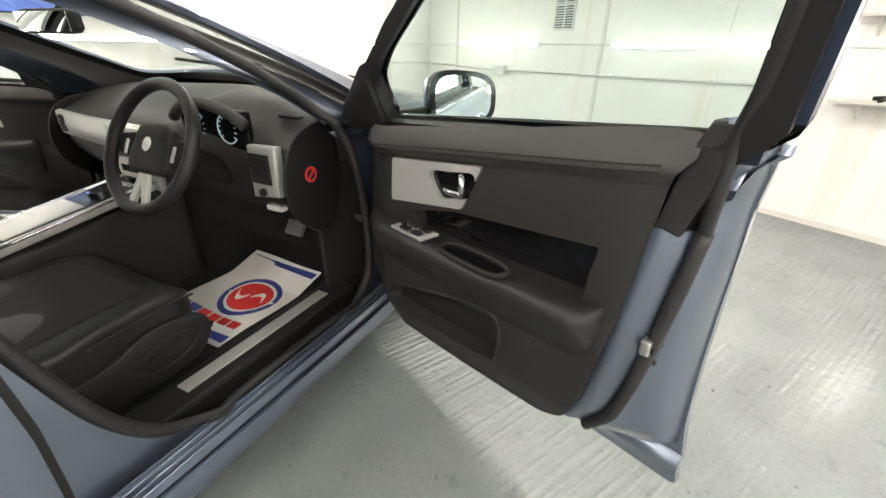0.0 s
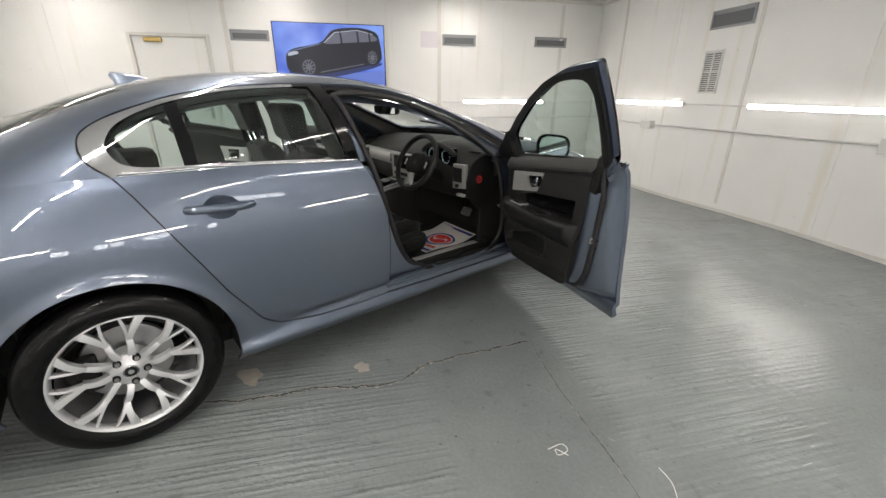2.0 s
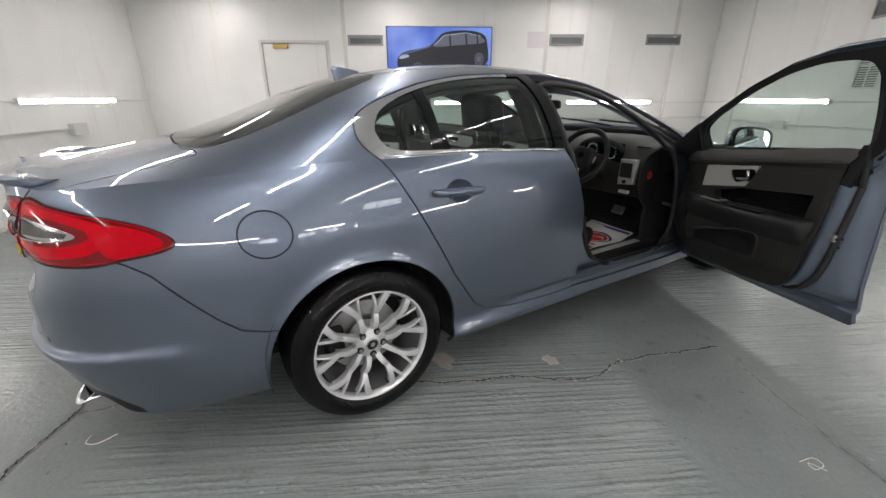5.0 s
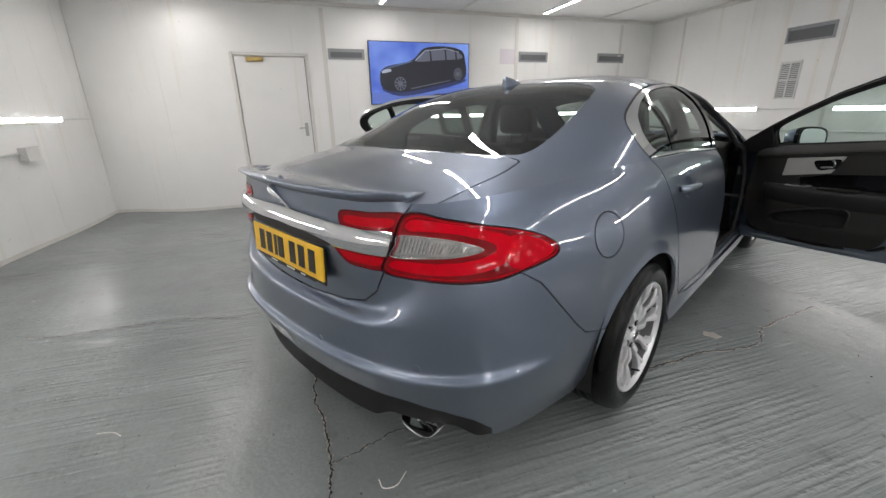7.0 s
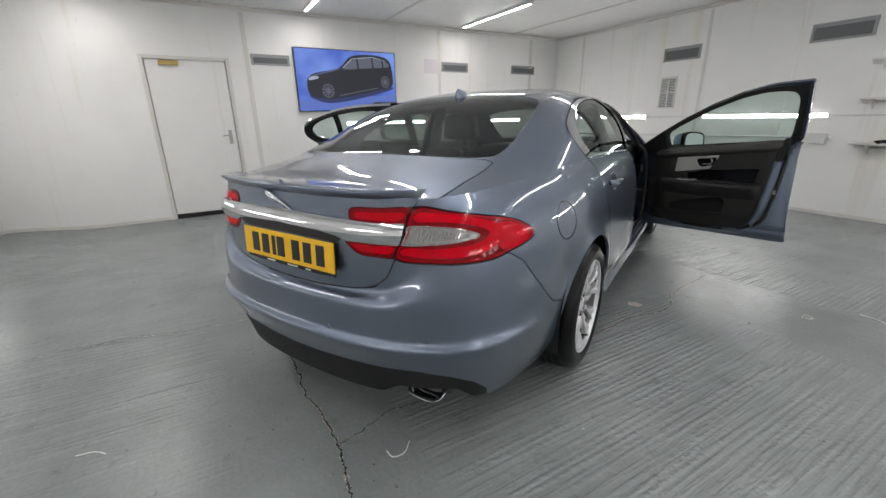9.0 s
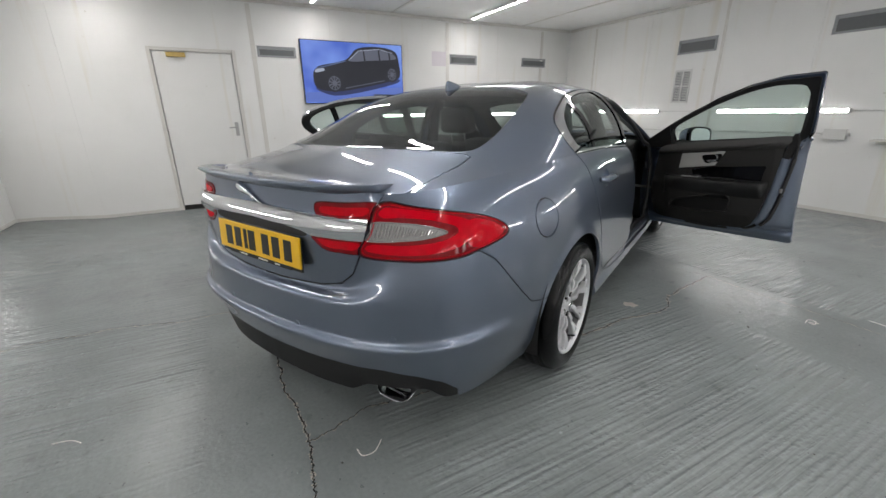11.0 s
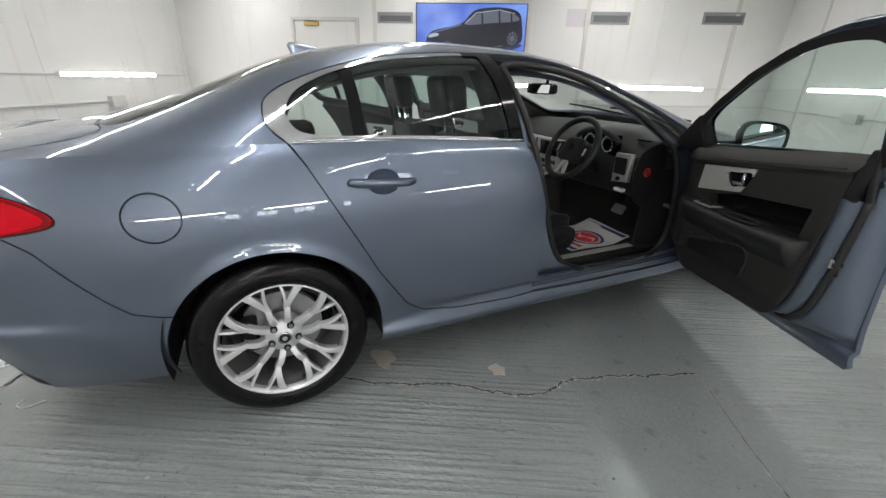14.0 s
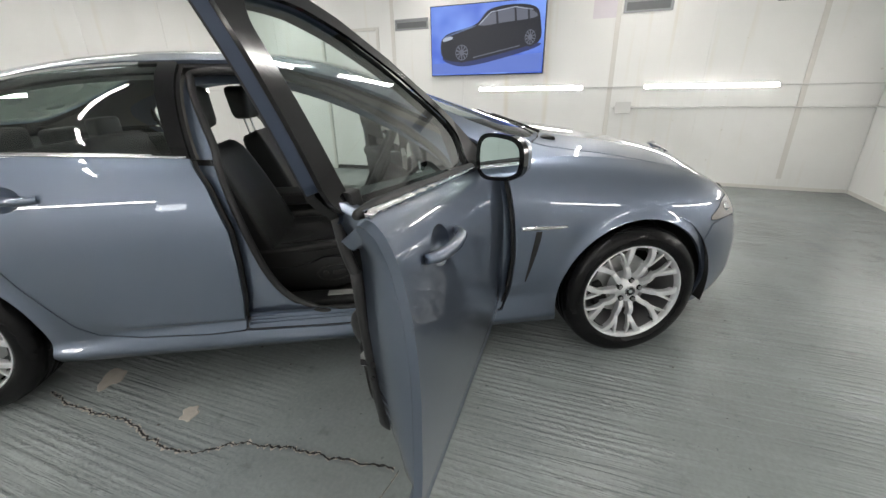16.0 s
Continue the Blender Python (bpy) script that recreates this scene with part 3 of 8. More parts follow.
# unseen strips added on the back wall for fill light and reflections
for b0, b1 in ((-1.6, -0.1), (0.8, 2.1)):
    strip_light(ROOM @ pose(A1 - 0.008, (b0 + b1) / 2, 1.42, 0, 0, 180), b1 - b0, M_TUBE_WALL)
for b in (-3.55, -0.86, 1.86):
    for a0, a1 in ((-4.03, -2.23), (-1.4, 0.4), (1.25, 3.05), (3.6, 5.4)):
        strip_light(ROOM @ pose((a0 + a1) / 2, b, CEIL - 0.012, 0, 90, 0) @ pose(0, 0, 0, 90, 0, 0), a1 - a0, M_TUBE)


def vent(m, w, h):
    """A recessed wall vent: flat metal frame round a sunk inner plate."""
    ob = empty("wall_vent", "grey metal wall vent with a recessed plate", "vent", m, group="wall vents")
    bm = bmesh.new()
    f = 0.024
    for y0, y1, z0, z1 in ((-w / 2, w / 2, h / 2 - f, h / 2), (-w / 2, w / 2, -h / 2, -h / 2 + f), (-w / 2, -w / 2 + f, -h / 2 + f, h / 2 - f), (w / 2 - f, w / 2, -h / 2 + f, h / 2 - f)):
        box(bm, 0, 0.018, y0, y1, z0, z1)
    part("frame", bm, M_VENT, ob)
    part("plate", box_bm(0, 0.004, -w / 2 + f, w / 2 - f, -h / 2 + f, h / 2 - f), M_VENT, ob)
    part("flap", box_bm(0.004, 0.010, -w / 2 + f + 0.01, w / 2 - f - 0.01, -h / 2 + f, h / 2 - f - 0.022), M_VENT_DARK, ob)
    return ob


for b0, b1, z0, z1 in ((-1.65, -1.10, 2.05, 2.20), (1.60, 2.17, 2.07, 2.235), (3.24, 3.83, 2.085, 2.245)):
    vent(ROOM @ pose(A0 + 0.0075, (b0 + b1) / 2, (z0 + z1) / 2), b1 - b0, z1 - z0)
for a0, a1, z0, z1 in ((-1.87, -1.27, 2.08, 2.285), (0.10, 0.71, 2.09, 2.30), (2.05, 2.65, 2.09, 2.30)):
    vent(ROOM @ pose((a0 + a1) / 2, B1 - 0.0075, (z0 + z1) / 2, 0, 0, -90), a1 - a0, z1 - z0)

# louvred grille on the right wall
grille = empty("louvre_grille", "white louvred air grille on the wall", "grille", ROOM @ pose(-1.72, B1 - 0.0075, 1.60, 0, 0, -90))
bm = bmesh.new()
for y0, y1, z0, z1 in ((-0.14, 0.14, 0.225, 0.25), (-0.14, 0.14, -0.25, -0.225), (-0.14, -0.12, -0.225, 0.225), (0.12, 0.14, -0.225, 0.225), (-0.008, 0.008, -0.225, 0.225), (-0.12, -0.008, -0.006, 0.006), (0.008, 0.12, -0.006, 0.006)):
    box(bm, 0, 0.016, y0, y1, z0, z1)
part("frame", bm, M_PLASTIC, grille)
part("backing", box_bm(0, 0.002, -0.12, 0.12, -0.225, 0.225), M_VENT_DARK, grille)
for k in range(18):
    z = -0.212 + k * 0.0249
    part("slat", box_bm(0.003, 0.013, -0.12, 0.12, z, z + 0.011), M_PLASTIC, grille)


# junction boxes and conduits
def junction_box(m, w=0.2, h=0.12):
    ob = empty("junction_box", "grey plastic electrical junction box", "junction box", m, group="junction boxes")
    part("base", box_bm(0, 0.055, -w / 2, w / 2, -h / 2, h / 2, 0.006), M_PLASTIC, ob)
    part("lid", box_bm(0.055, 0.075, -w / 2 - 0.003, w / 2 + 0.003, -h / 2 - 0.003, h / 2 + 0.003, 0.006), M_PLASTIC, ob)
    for s in (-1, 1):
        part("gland", rod(bmesh.new(), (0.028, s * w / 2, 0), (0.028, s * (w / 2 + 0.03), 0), 0.016, 12), M_PLASTIC, ob)


junction_box(ROOM @ pose(A0 + 0.0075, 1.745, 0.925), 0.19, 0.15)
junction_box(ROOM @ pose(-2.67, B1 - 0.0075, 0.91, 0, 0, -90), 0.22, 0.11)
junction_box(ROOM @ pose(0.42, B1 - 0.0075, 0.94, 0, 0, -90), 0.22, 0.12)
junction_box(ROOM @ pose(-2.71, B0 + 0.0075, 0.92, 0, 0, 90), 0.22, 0.13)
bm = bmesh.new()
e = 0.019
for p, q in (((A0 + e, 1.21, 1.19), (A0 + e, 1.96, 1.19)), ((A0 + e, 3.48, 1.19), (A0 + e, B1 - e, 1.19)), ((A0 + e, B1 - e, 1.19), (-3.52, B1 - e, 1.205)), ((-2.03, B1 - e, 1.215), (-1.07, B1 - e, 1.215)), ((0.5, B1 - e, 1.215), (1.45, B1 - e, 1.215)), ((-1.99, B0 + e, 1.245), (-1.05, B0 + e, 1.245)), ((A0 + e, B0 + e, 1.245), (-3.54, B0 + e, 1.245))):
    rod(bm, p, q, 0.007, 8)
for p, q in (((A0 + e + 0.01, 1.84, 0.925), (A0 + e + 0.01, B1 - e, 0.935)), ((A0 + e, B1 - e - 0.01, 0.935), (-2.8, B1 - e - 0.01, 0.91)), ((-2.55, B1 - e - 0.01, 0.91), (0.31, B1 - e - 0.01, 0.945)), ((-2.6, B0 + e + 0.01, 0.925), (1.0, B0 + e + 0.01, 0.93))):
    rod(bm, p, q, 0.011, 8)
setting("conduit_trim", bm, M_PLASTIC, "white plastic electrical conduits along the walls", "conduit")

# glazed panels in the wall behind the walk: frosted daylight panes, plus one fill
M_DAYLIGHT = emitter("daylight_pane", (0.94, 0.98, 1.0), 6.0)
M_FILL_PANE = emitter("fill_light_pane", (0.94, 0.98, 1.0), 5.0)


def glazed_panel(name, b0, b1, z0, z1, bars, glow):
    ob = empty(name, "unseen frosted glazed panel with glowing panes", "window", ROOM @ pose(A1 - 0.0075, (b0 + b1) / 2, (z0 + z1) / 2, 0, 0, 180), kind="structure")
    w, h, f = (b1 - b0) / 2, (z1 - z0) / 2, 0.035
    bm = bmesh.new()
    for y0, y1, c0, c1 in ((-w, w, h - f, h), (-w, w, -h, -h + f), (-w, -w + f, -h + f, h - f), (w - f, w, -h + f, h - f)):
        box(bm, 0, 0.03, y0, y1, c0, c1, 0.003)
    part("window_frame", bm, M_STRIP, ob)
    step = (2 * w - 2 * f + 0.03) / bars
    for k in range(bars):
        y0 = -w + f + k * step
        part("pane", box_bm(0.004, 0.010, y0, y0 + step - 0.03, -h + f, h - f), glow, ob)
        if k:
            part("mullion", box_bm(0, 0.026, y0 - 0.03, y0, -h + f, h - f, 0.002), M_STRIP, ob)


# the last, high panel is an unseen light added to brighten flank and floor
for k, (b0, b1, z0, z1, bars) in enumerate(((-0.15, 0.25, 0.95, 1.3, 1), (0.62, 1.12, 0.95, 1.3, 2), (1.35, 1.85, 0.95, 1.3, 2), (2.40, 2.65, 0.95, 1.3, 1), (2.9, 4.3, 2.12, 2.50, 3))):
    glazed_panel("window_%d" % (k + 1), b0, b1, z0, z1, bars, M_DAYLIGHT if z1 < 1.5 else M_FILL_PANE)

# a blank note by the vent
note = part("paper_notice", box_bm(0, 0.002, -0.165, 0.165, -0.12, 0.12), material("notice_paper", (0.70, 0.66, 0.70), 0.6, vary=0.02))
note.matrix_basis = ROOM @ pose(A0 + 0.008, 1.40, 2.15)
tagged(note, "pale blank paper notice fixed to the wall", "notice")


def wall_shelf(a0, a1, z, deep, label):
    ob = empty("wall_shelf", label, "shelf", ROOM @ pose((a0 + a1) / 2, B1 - 0.0075, z, 0, 0, -90), group="wall shelves")
    h = (a1 - a0) / 2
    part("board", box_bm(0.002, deep, -h, h, -0.009, 0.009, 0.002), M_STRIP, ob)
    part("back_rail", box_bm(0.0, 0.018, -h, h, -0.05, -0.0095, 0.002), M_STRIP, ob)
    for s in (-0.7, 0.7):
        part("bracket", slab(bmesh.new(), [(0.018, -0.0095), (deep * 0.8, -0.0095), (0.018, -0.12)], s * h - 0.008, s * h + 0.008, "y"), M_STRIP, ob)
    return ob


wall_shelf(0.80, 1.75, 0.89, 0.22, "white wall shelf with a black tool on it")
wall_shelf(0.76, 1.5, 1.40, 0.12, "small white empty wall shelf")
wall_shelf(0.76, 1.5, 1.83, 0.08, "narrow white empty wall shelf")
gun = empty("spray_gun", "black hand tool lying on the wall shelf", "tool", ROOM @ pose(1.12, B1 - 0.12, 0.9, 0, 0, 20))
part("body", tube(bmesh.new(), [(-0.12, 0, 0.02), (-0.03, 0, 0.026), (0.06, 0.01, 0.022), (0.13, 0.03, 0.016)], lambda t: 0.012 + 0.008 * math.sin(t * 3.1), 10), M_BLACK, gun, smooth=True)
part("grip", tube(bmesh.new(), [(-0.06, 0, 0.02), (-0.08, -0.05, 0.014), (-0.10, -0.09, 0.012)], 0.012, 8), M_BLACK, gun, smooth=True)

# ---- the car: its skin ----
# forward is +y, the driver's side is +x
YR, YF, HUBX, HUBZ = -1.4545, 1.4545, 0.815, 0.333

car = empty("saloon_car", "blue-grey metallic saloon car with three doors open", "car")

# plan outline of the widest line, from the tail's middle to the nose's middle
OUT = smooth_line([(0, -2.555), (0.16, -2.551), (0.33, -2.535), (0.5, -2.497), (0.66, -2.42), (0.765, -2.305), (0.827, -2.15), (0.866, -1.95), (0.896, -1.7), (0.912, -1.45), (0.92, -1.1), (0.92, -0.6),
                   (0.92, 0.0), (0.92, 0.6), (0.918, 1.1), (0.91, 1.45), (0.885, 1.72), (0.835, 1.92), (0.745, 2.08), (0.60, 2.2), (0.42, 2.28), (0.2, 2.325), (0, 2.335)], 420)
ARC = np.concatenate([[0], np.cumsum(np.linalg.norm(np.diff(OUT, axis=0), axis=1))])


def arc_y(y):
    i = np.argmin(np.abs(OUT[:, 1] - y) + (OUT[:, 0] < 0.6) * 9)
    return ARC[i]


NA = 340
AR = np.linspace(0, ARC[-1], NA)
OX, OY = np.interp(AR, ARC, OUT[:, 0]), np.interp(AR, ARC, OUT[:, 1])
TX, TY = np.gradient(OX), np.gradient(OY)
TL = np.hypot(TX, TY)
NX, NY = TY / TL, -TX / TL            # outward

END = ARC[-1]
y_ = arc_y
# rows of the side, bottom to shoulder: (arc, inset, height)
ROWS_SIDE = [
    [(0, 0.055, 0.255), (0.4, 0.055, 0.262), (0.5, 0.055, 0.302), (0.72, 0.055, 0.298), (0.84, 0.065, 0.235), (1.0, 0.07, 0.222), (y_(-1.9), 0.07, 0.225), (y_(-1.45), 0.07, 0.22), (y_(-1.0), 0.04, 0.206), (y_(0.6), 0.04, 0.203), (y_(1.1), 0.05, 0.20), (y_(1.7), 0.06, 0.19), (END - 0.5, 0.08, 0.17), (END, 0.1, 0.17)],
    [(0, 0.022, 0.392), (0.5, 0.022, 0.40), (0.8, 0.02, 0.385), (1.0, 0.016, 0.36), (y_(-1.9), 0.022, 0.345), (y_(-1.45), 0.03, 0.31), (y_(-1.0), 0.004, 0.255), (y_(0.6), 0.004, 0.25), (y_(1.1), 0.02, 0.26), (y_(1.7), 0.03, 0.26), (END - 0.5, 0.03, 0.25), (END, 0.03, 0.25)],
    [(0, -0.016, 0.495), (0.5, -0.016, 0.497), (0.8, -0.014, 0.495), (1.0, -0.006, 0.485), (y_(-1.9), 0.010, 0.44), (y_(-1.45), 0.02, 0.40), (y_(-1.0), 0.022, 0.315), (y_(-0.72), 0.021, 0.335), (y_(-0.3), 0.020, 0.348), (y_(0.6), 0.020, 0.345), (y_(1.1), 0.018, 0.36), (y_(1.7), 0.01, 0.36), (END - 0.5, 0.0, 0.36), (END, 0.0, 0.36)],
    [(0, 0.006, 0.524), (0.5, 0.006, 0.525), (0.8, 0.007, 0.527), (1.0, 0.007, 0.530), (y_(-1.9), 0.006, 0.545), (y_(-1.45), 0.004, 0.54), (y_(-1.0), 0.006, 0.46), (y_(-0.72), 0.003, 0.380), (y_(-0.3), 0.001, 0.373), (y_(0.6), 0.001, 0.370), (y_(1.1), 0.006, 0.48), (y_(1.7), 0.004, 0.48), (END - 0.5, 0.0, 0.46), (END, 0.0, 0.46)],
    [(0, 0.012, 0.635), (0.42, 0.012, 0.64), (0.62, 0.016, 0.665), (0.8, 0.018, 0.68), (1.0, 0.018, 0.68), (y_(-1.9), 0.008, 0.67), (y_(-1.45), 0.0, 0.67), (y_(-1.0), 0.0, 0.64), (y_(0.6), 0.0, 0.62), (y_(1.1), 0.002, 0.62), (y_(1.7), 0.002, 0.60), (END - 0.5, 0.02, 0.54), (END, 0.02, 0.54)],
    [(0, 0.055, 0.675), (0.42, 0.055, 0.69), (0.62, 0.04, 0.775), (0.8, 0.035, 0.80), (1.0, 0.032, 0.80), (y_(-1.9), 0.02, 0.80), (y_(-1.45), 0.006, 0.80), (y_(-1.0), 0.008, 0.80), (y_(0.6), 0.008, 0.78), (y_(1.1), 0.012, 0.76), (y_(1.7), 0.022, 0.72), (END - 0.5, 0.04, 0.61), (END, 0.04, 0.61)],
    [(0, 0.035, 0.85), (0.42, 0.035, 0.85), (0.62, 0.05, 0.87), (0.8, 0.06, 0.89), (1.0, 0.055, 0.90), (y_(-1.9), 0.048, 0.91), (y_(-1.45), 0.03, 0.92), (y_(-1.0), 0.028, 0.92), (y_(0.6), 0.024, 0.89), (y_(1.1), 0.04, 0.86), (y_(1.7), 0.06, 0.80), (END - 0.5, 0.08, 0.68), (END, 0.07, 0.68)],
    [(0, 0.05, 0.96), (0.42, 0.05, 0.96), (0.62, 0.075, 0.965), (0.8, 0.095, 0.975), (1.0, 0.10, 0.985), (y_(-1.9), 0.095, 0.995), (y_(-1.45), 0.065, 1.01), (y_(-1.0), 0.052, 1.005), (y_(0.6), 0.046, 0.955), (y_(1.1), 0.08, 0.93), (y_(1.7), 0.12, 0.86), (END - 0.5, 0.14, 0.74), (END, 0.12, 0.74)],
    [(0, 0.045, 1.04), (0.42, 0.05, 1.035), (0.62, 0.105, 1.01), (0.8, 0.14, 1.015), (1.0, 0.145, 1.025), (y_(-1.9), 0.14, 1.035), (y_(-1.45), 0.10, 1.058), (y_(-1.0), 0.078, 1.058), (y_(-0.35), 0.075, 1.026), (y_(0.6), 0.078, 0.982), (y_(1.1), 0.13, 0.97), (y_(1.7), 0.20, 0.895), (END - 0.5, 0.22, 0.78), (END, 0.2, 0.78)],
]
CTRL = np.stack([pchip(r)(AR) for r in ROWS_SIDE])          # rows x arc x (inset, z)
NW = 76
VW = np.linspace(0, len(ROWS_SIDE) - 1, NW)
_rows = pchip(np.column_stack([np.arange(len(ROWS_SIDE)), CTRL.reshape(len(ROWS_SIDE), -1)]))(VW).reshape(NW, NA, 2)
WX = OX[None] - NX[None] * _rows[..., 0]
WY = OY[None] - NY[None] * _rows[..., 0]
WZ = _rows[..., 1]

# centre line of the top, and how the sections bend up to it
TOP = pchip([(-2.6, 1.03), (-2.5, 1.045), (-2.42, 1.045), (-2.3, 1.062), (-2.1, 1.094), (-1.98, 1.114), (-1.92, 1.132), (-1.7, 1.205), (-1.55, 1.262), (-1.4, 1.322), (-1.25, 1.368), (-1.07, 1.402), (-0.84, 1.43), (-0.59, 1.442), (-0.3, 1.434), (0.0, 1.402),
             (0.2, 1.355), (0.4, 1.29), (0.7, 1.185), (0.95, 1.1), (1.08, 1.06), (1.2, 1.04), (1.5, 0.995), (1.8, 0.93), (2.05, 0.855), (2.2, 0.80), (2.34, 0.74)])
BEND = pchip([(-2.5, 0.10, 0.5, 0.62), (-2.1, 0.16, 0.62, 0.62), (-1.9, 0.15, 0.82, 0.62), (-1.7, 0.13, 0.9, 0.60), (-1.4, 0.10, 0.95, 0.60), (-1.0, 0.085, 0.97, 0.58), (0.0, 0.085, 0.97, 0.58), (0.3, 0.09, 0.95, 0.60), (0.8, 0.12, 0.86, 0.66), (1.1, 0.16, 0.7, 0.66), (2.4, 0.2, 0.7, 0.6)])
NC = 64
tv_ = np.linspace(0, 1, NC)[:, None]
sx, sy, sz = WX[-1], WY[-1], WZ[-1]
zt = np.maximum(TOP(sy), sz + 0.004)
bend = BEND(sy)
p1x, p1z = np.maximum(sx - bend[:, 0], sx * 0.5), sz + bend[:, 1] * (zt - sz)
p2x, p2z = sx * bend[:, 2], zt
b0, b1, b2, b3 = (1 - tv_) ** 3, 3 * tv_ * (1 - tv_) ** 2, 3 * tv_ ** 2 * (1 - tv_), tv_ ** 3
CX = b0 * sx + b1 * p1x + b2 * p2x
CZ = b0 * sz + b1 * p1z + b2 * p2z + b3 * zt
CY = np.repeat(sy[None], NC, 0)


def grid_patch(X, Y, Z):
    """A patch: places, normals, arc and faces of a grid."""
    P = np.stack([X, Y, Z], -1)
    du, dv = np.gradient(P, axis=1), np.gradient(P, axis=0)
    N = np.cross(du, dv)
    N /= np.maximum(np.linalg.norm(N, axis=-1, keepdims=True), 1e-12)
    r, c = X.shape
    i = np.arange(r * c).reshape(r, c)
    F = np.stack([i[:-1, :-1], i[:-1, 1:], i[1:, 1:], i[1:, :-1]], -1).reshape(-1, 4)
    A = np.repeat(AR[None], r, 0)
    return np.concatenate([P, N, A[..., None]], -1).reshape(-1, 7), [tuple(f) for f in F]


# wheel-arch lips swell out a little
for yc, zc, r in ((YR, 0.315, 0.388), (YF, 0.322, 0.378)):
    d = np.hypot(WY - yc, WZ - zc) - r
    WX = WX + np.where(WX > 0.6, 0.011 * np.clip(1 - d / 0.055, 0, 1) ** 2 * np.clip((WZ - 0.2) / 0.2, 0, 1), 0)
SIDE = grid_patch(WX, WY, WZ)
CAP = grid_patch(CX, CY, CZ)
CAP[0][:, 3:6][np.isnan(CAP[0][:, 3:6])] = 0


def cut(patch, val):
    """Splits a patch where val crosses nought: (val > 0, val < 0)."""
    V, F = patch
    V = [tuple(v) for v in V] if not isinstance(V, list) else V
    A = np.array(V)
    sgn = val >= 0
    extra, key, pos, neg = [], {}, [], []
    n0 = len(V)

    def mid(i, j):
        k = (i, j) if i < j else (j, i)
        if k not in key:
            t = val[k[0]] / (val[k[0]] - val[k[1]])
            key[k] = n0 + len(extra)
            extra.append(A[k[0]] * (1 - t) + A[k[1]] * t)
        return key[k]
    for f in F:
        s = [sgn[i] for i in f]
        if all(s):
            pos.append(f)
        elif not any(s):
            neg.append(f)
        else:
            a, b = [], []
            for q in range(len(f)):
                i, j = f[q], f[(q + 1) % len(f)]
                (a if s[q] else b).append(i)
                if s[q] != s[(q + 1) % len(f)]:
                    m = mid(i, j)
                    a.append(m)
                    b.append(m)
            if len(a) > 2:
                pos.append(tuple(a))
            if len(b) > 2:
                neg.append(tuple(b))
    W = np.vstack([A, np.array(extra)]) if extra else A
    return compact(W, pos), compact(W, neg)


def compact(V, F):
    if not F:
        return np.zeros((0, 7)), []
    used = np.unique(np.concatenate([np.array(f) for f in F]))
    mp = np.full(len(V), -1)
    mp[used] = np.arange(len(used))
    return V[used], [tuple(int(mp[i]) for i in f) for f in F]


def sdf(P, poly):
    """Signed distance to a closed outline, inside positive."""
    poly = np.asarray(poly, float)
    d = np.full(len(P), 1e9)
    inside = np.zeros(len(P), bool)
    for a, b in zip(poly, np.roll(poly, -1, 0)):
        e, w = b - a, P - a
        t = np.clip((w @ e) / max(e @ e, 1e-12), 0, 1)
        d = np.minimum(d, np.hypot(*(w - t[:, None] * e).T))
        c = ((a[1] > P[:, 1]) != (b[1] > P[:, 1]))
        with np.errstate(divide="ignore", invalid="ignore"):
            xx = (b[0] - a[0]) * (P[:, 1] - a[1]) / (b[1] - a[1]) + a[0]
        inside ^= c & (P[:, 0] < xx)
    return np.where(inside, d, -d)


GAP = 0.0026


def take(patch, poly, view="side", gap=GAP, where=None):
    """Cuts an outline out of a patch, leaving a shut line: (inside, outside)."""
    V, F = patch
    if len(V) == 0:
        return patch, patch
    Q = {"side": V[:, [1, 2]], "top": V[:, [0, 1]], "wrap": V[:, [6, 2]], "rear": V[:, [0, 2]]}[view]
    d = sdf(Q, poly)
    if where is not None:
        d = np.where(where(V), d, -1.0)
    inside, _ = cut(patch, d - gap)
    _, outside = cut(patch, d + gap)
    return inside, outside


def join(*patches):
    V, F, n = [], [], 0
    for v, f in patches:
        if len(v):
            V.append(np.asarray(v))
            F += [tuple(i + n for i in q) for q in f]
            n += len(v)
    return (np.vstack(V), F) if V else (np.zeros((0, 7)), [])


def border(F):
    seen = {}
    for f in F:
        for q in range(len(f)):
            i, j = f[q], f[(q + 1) % len(f)]
            if (j, i) in seen:
                del seen[(j, i)]
            else:
                seen[(i, j)] = 1
    return list(seen)


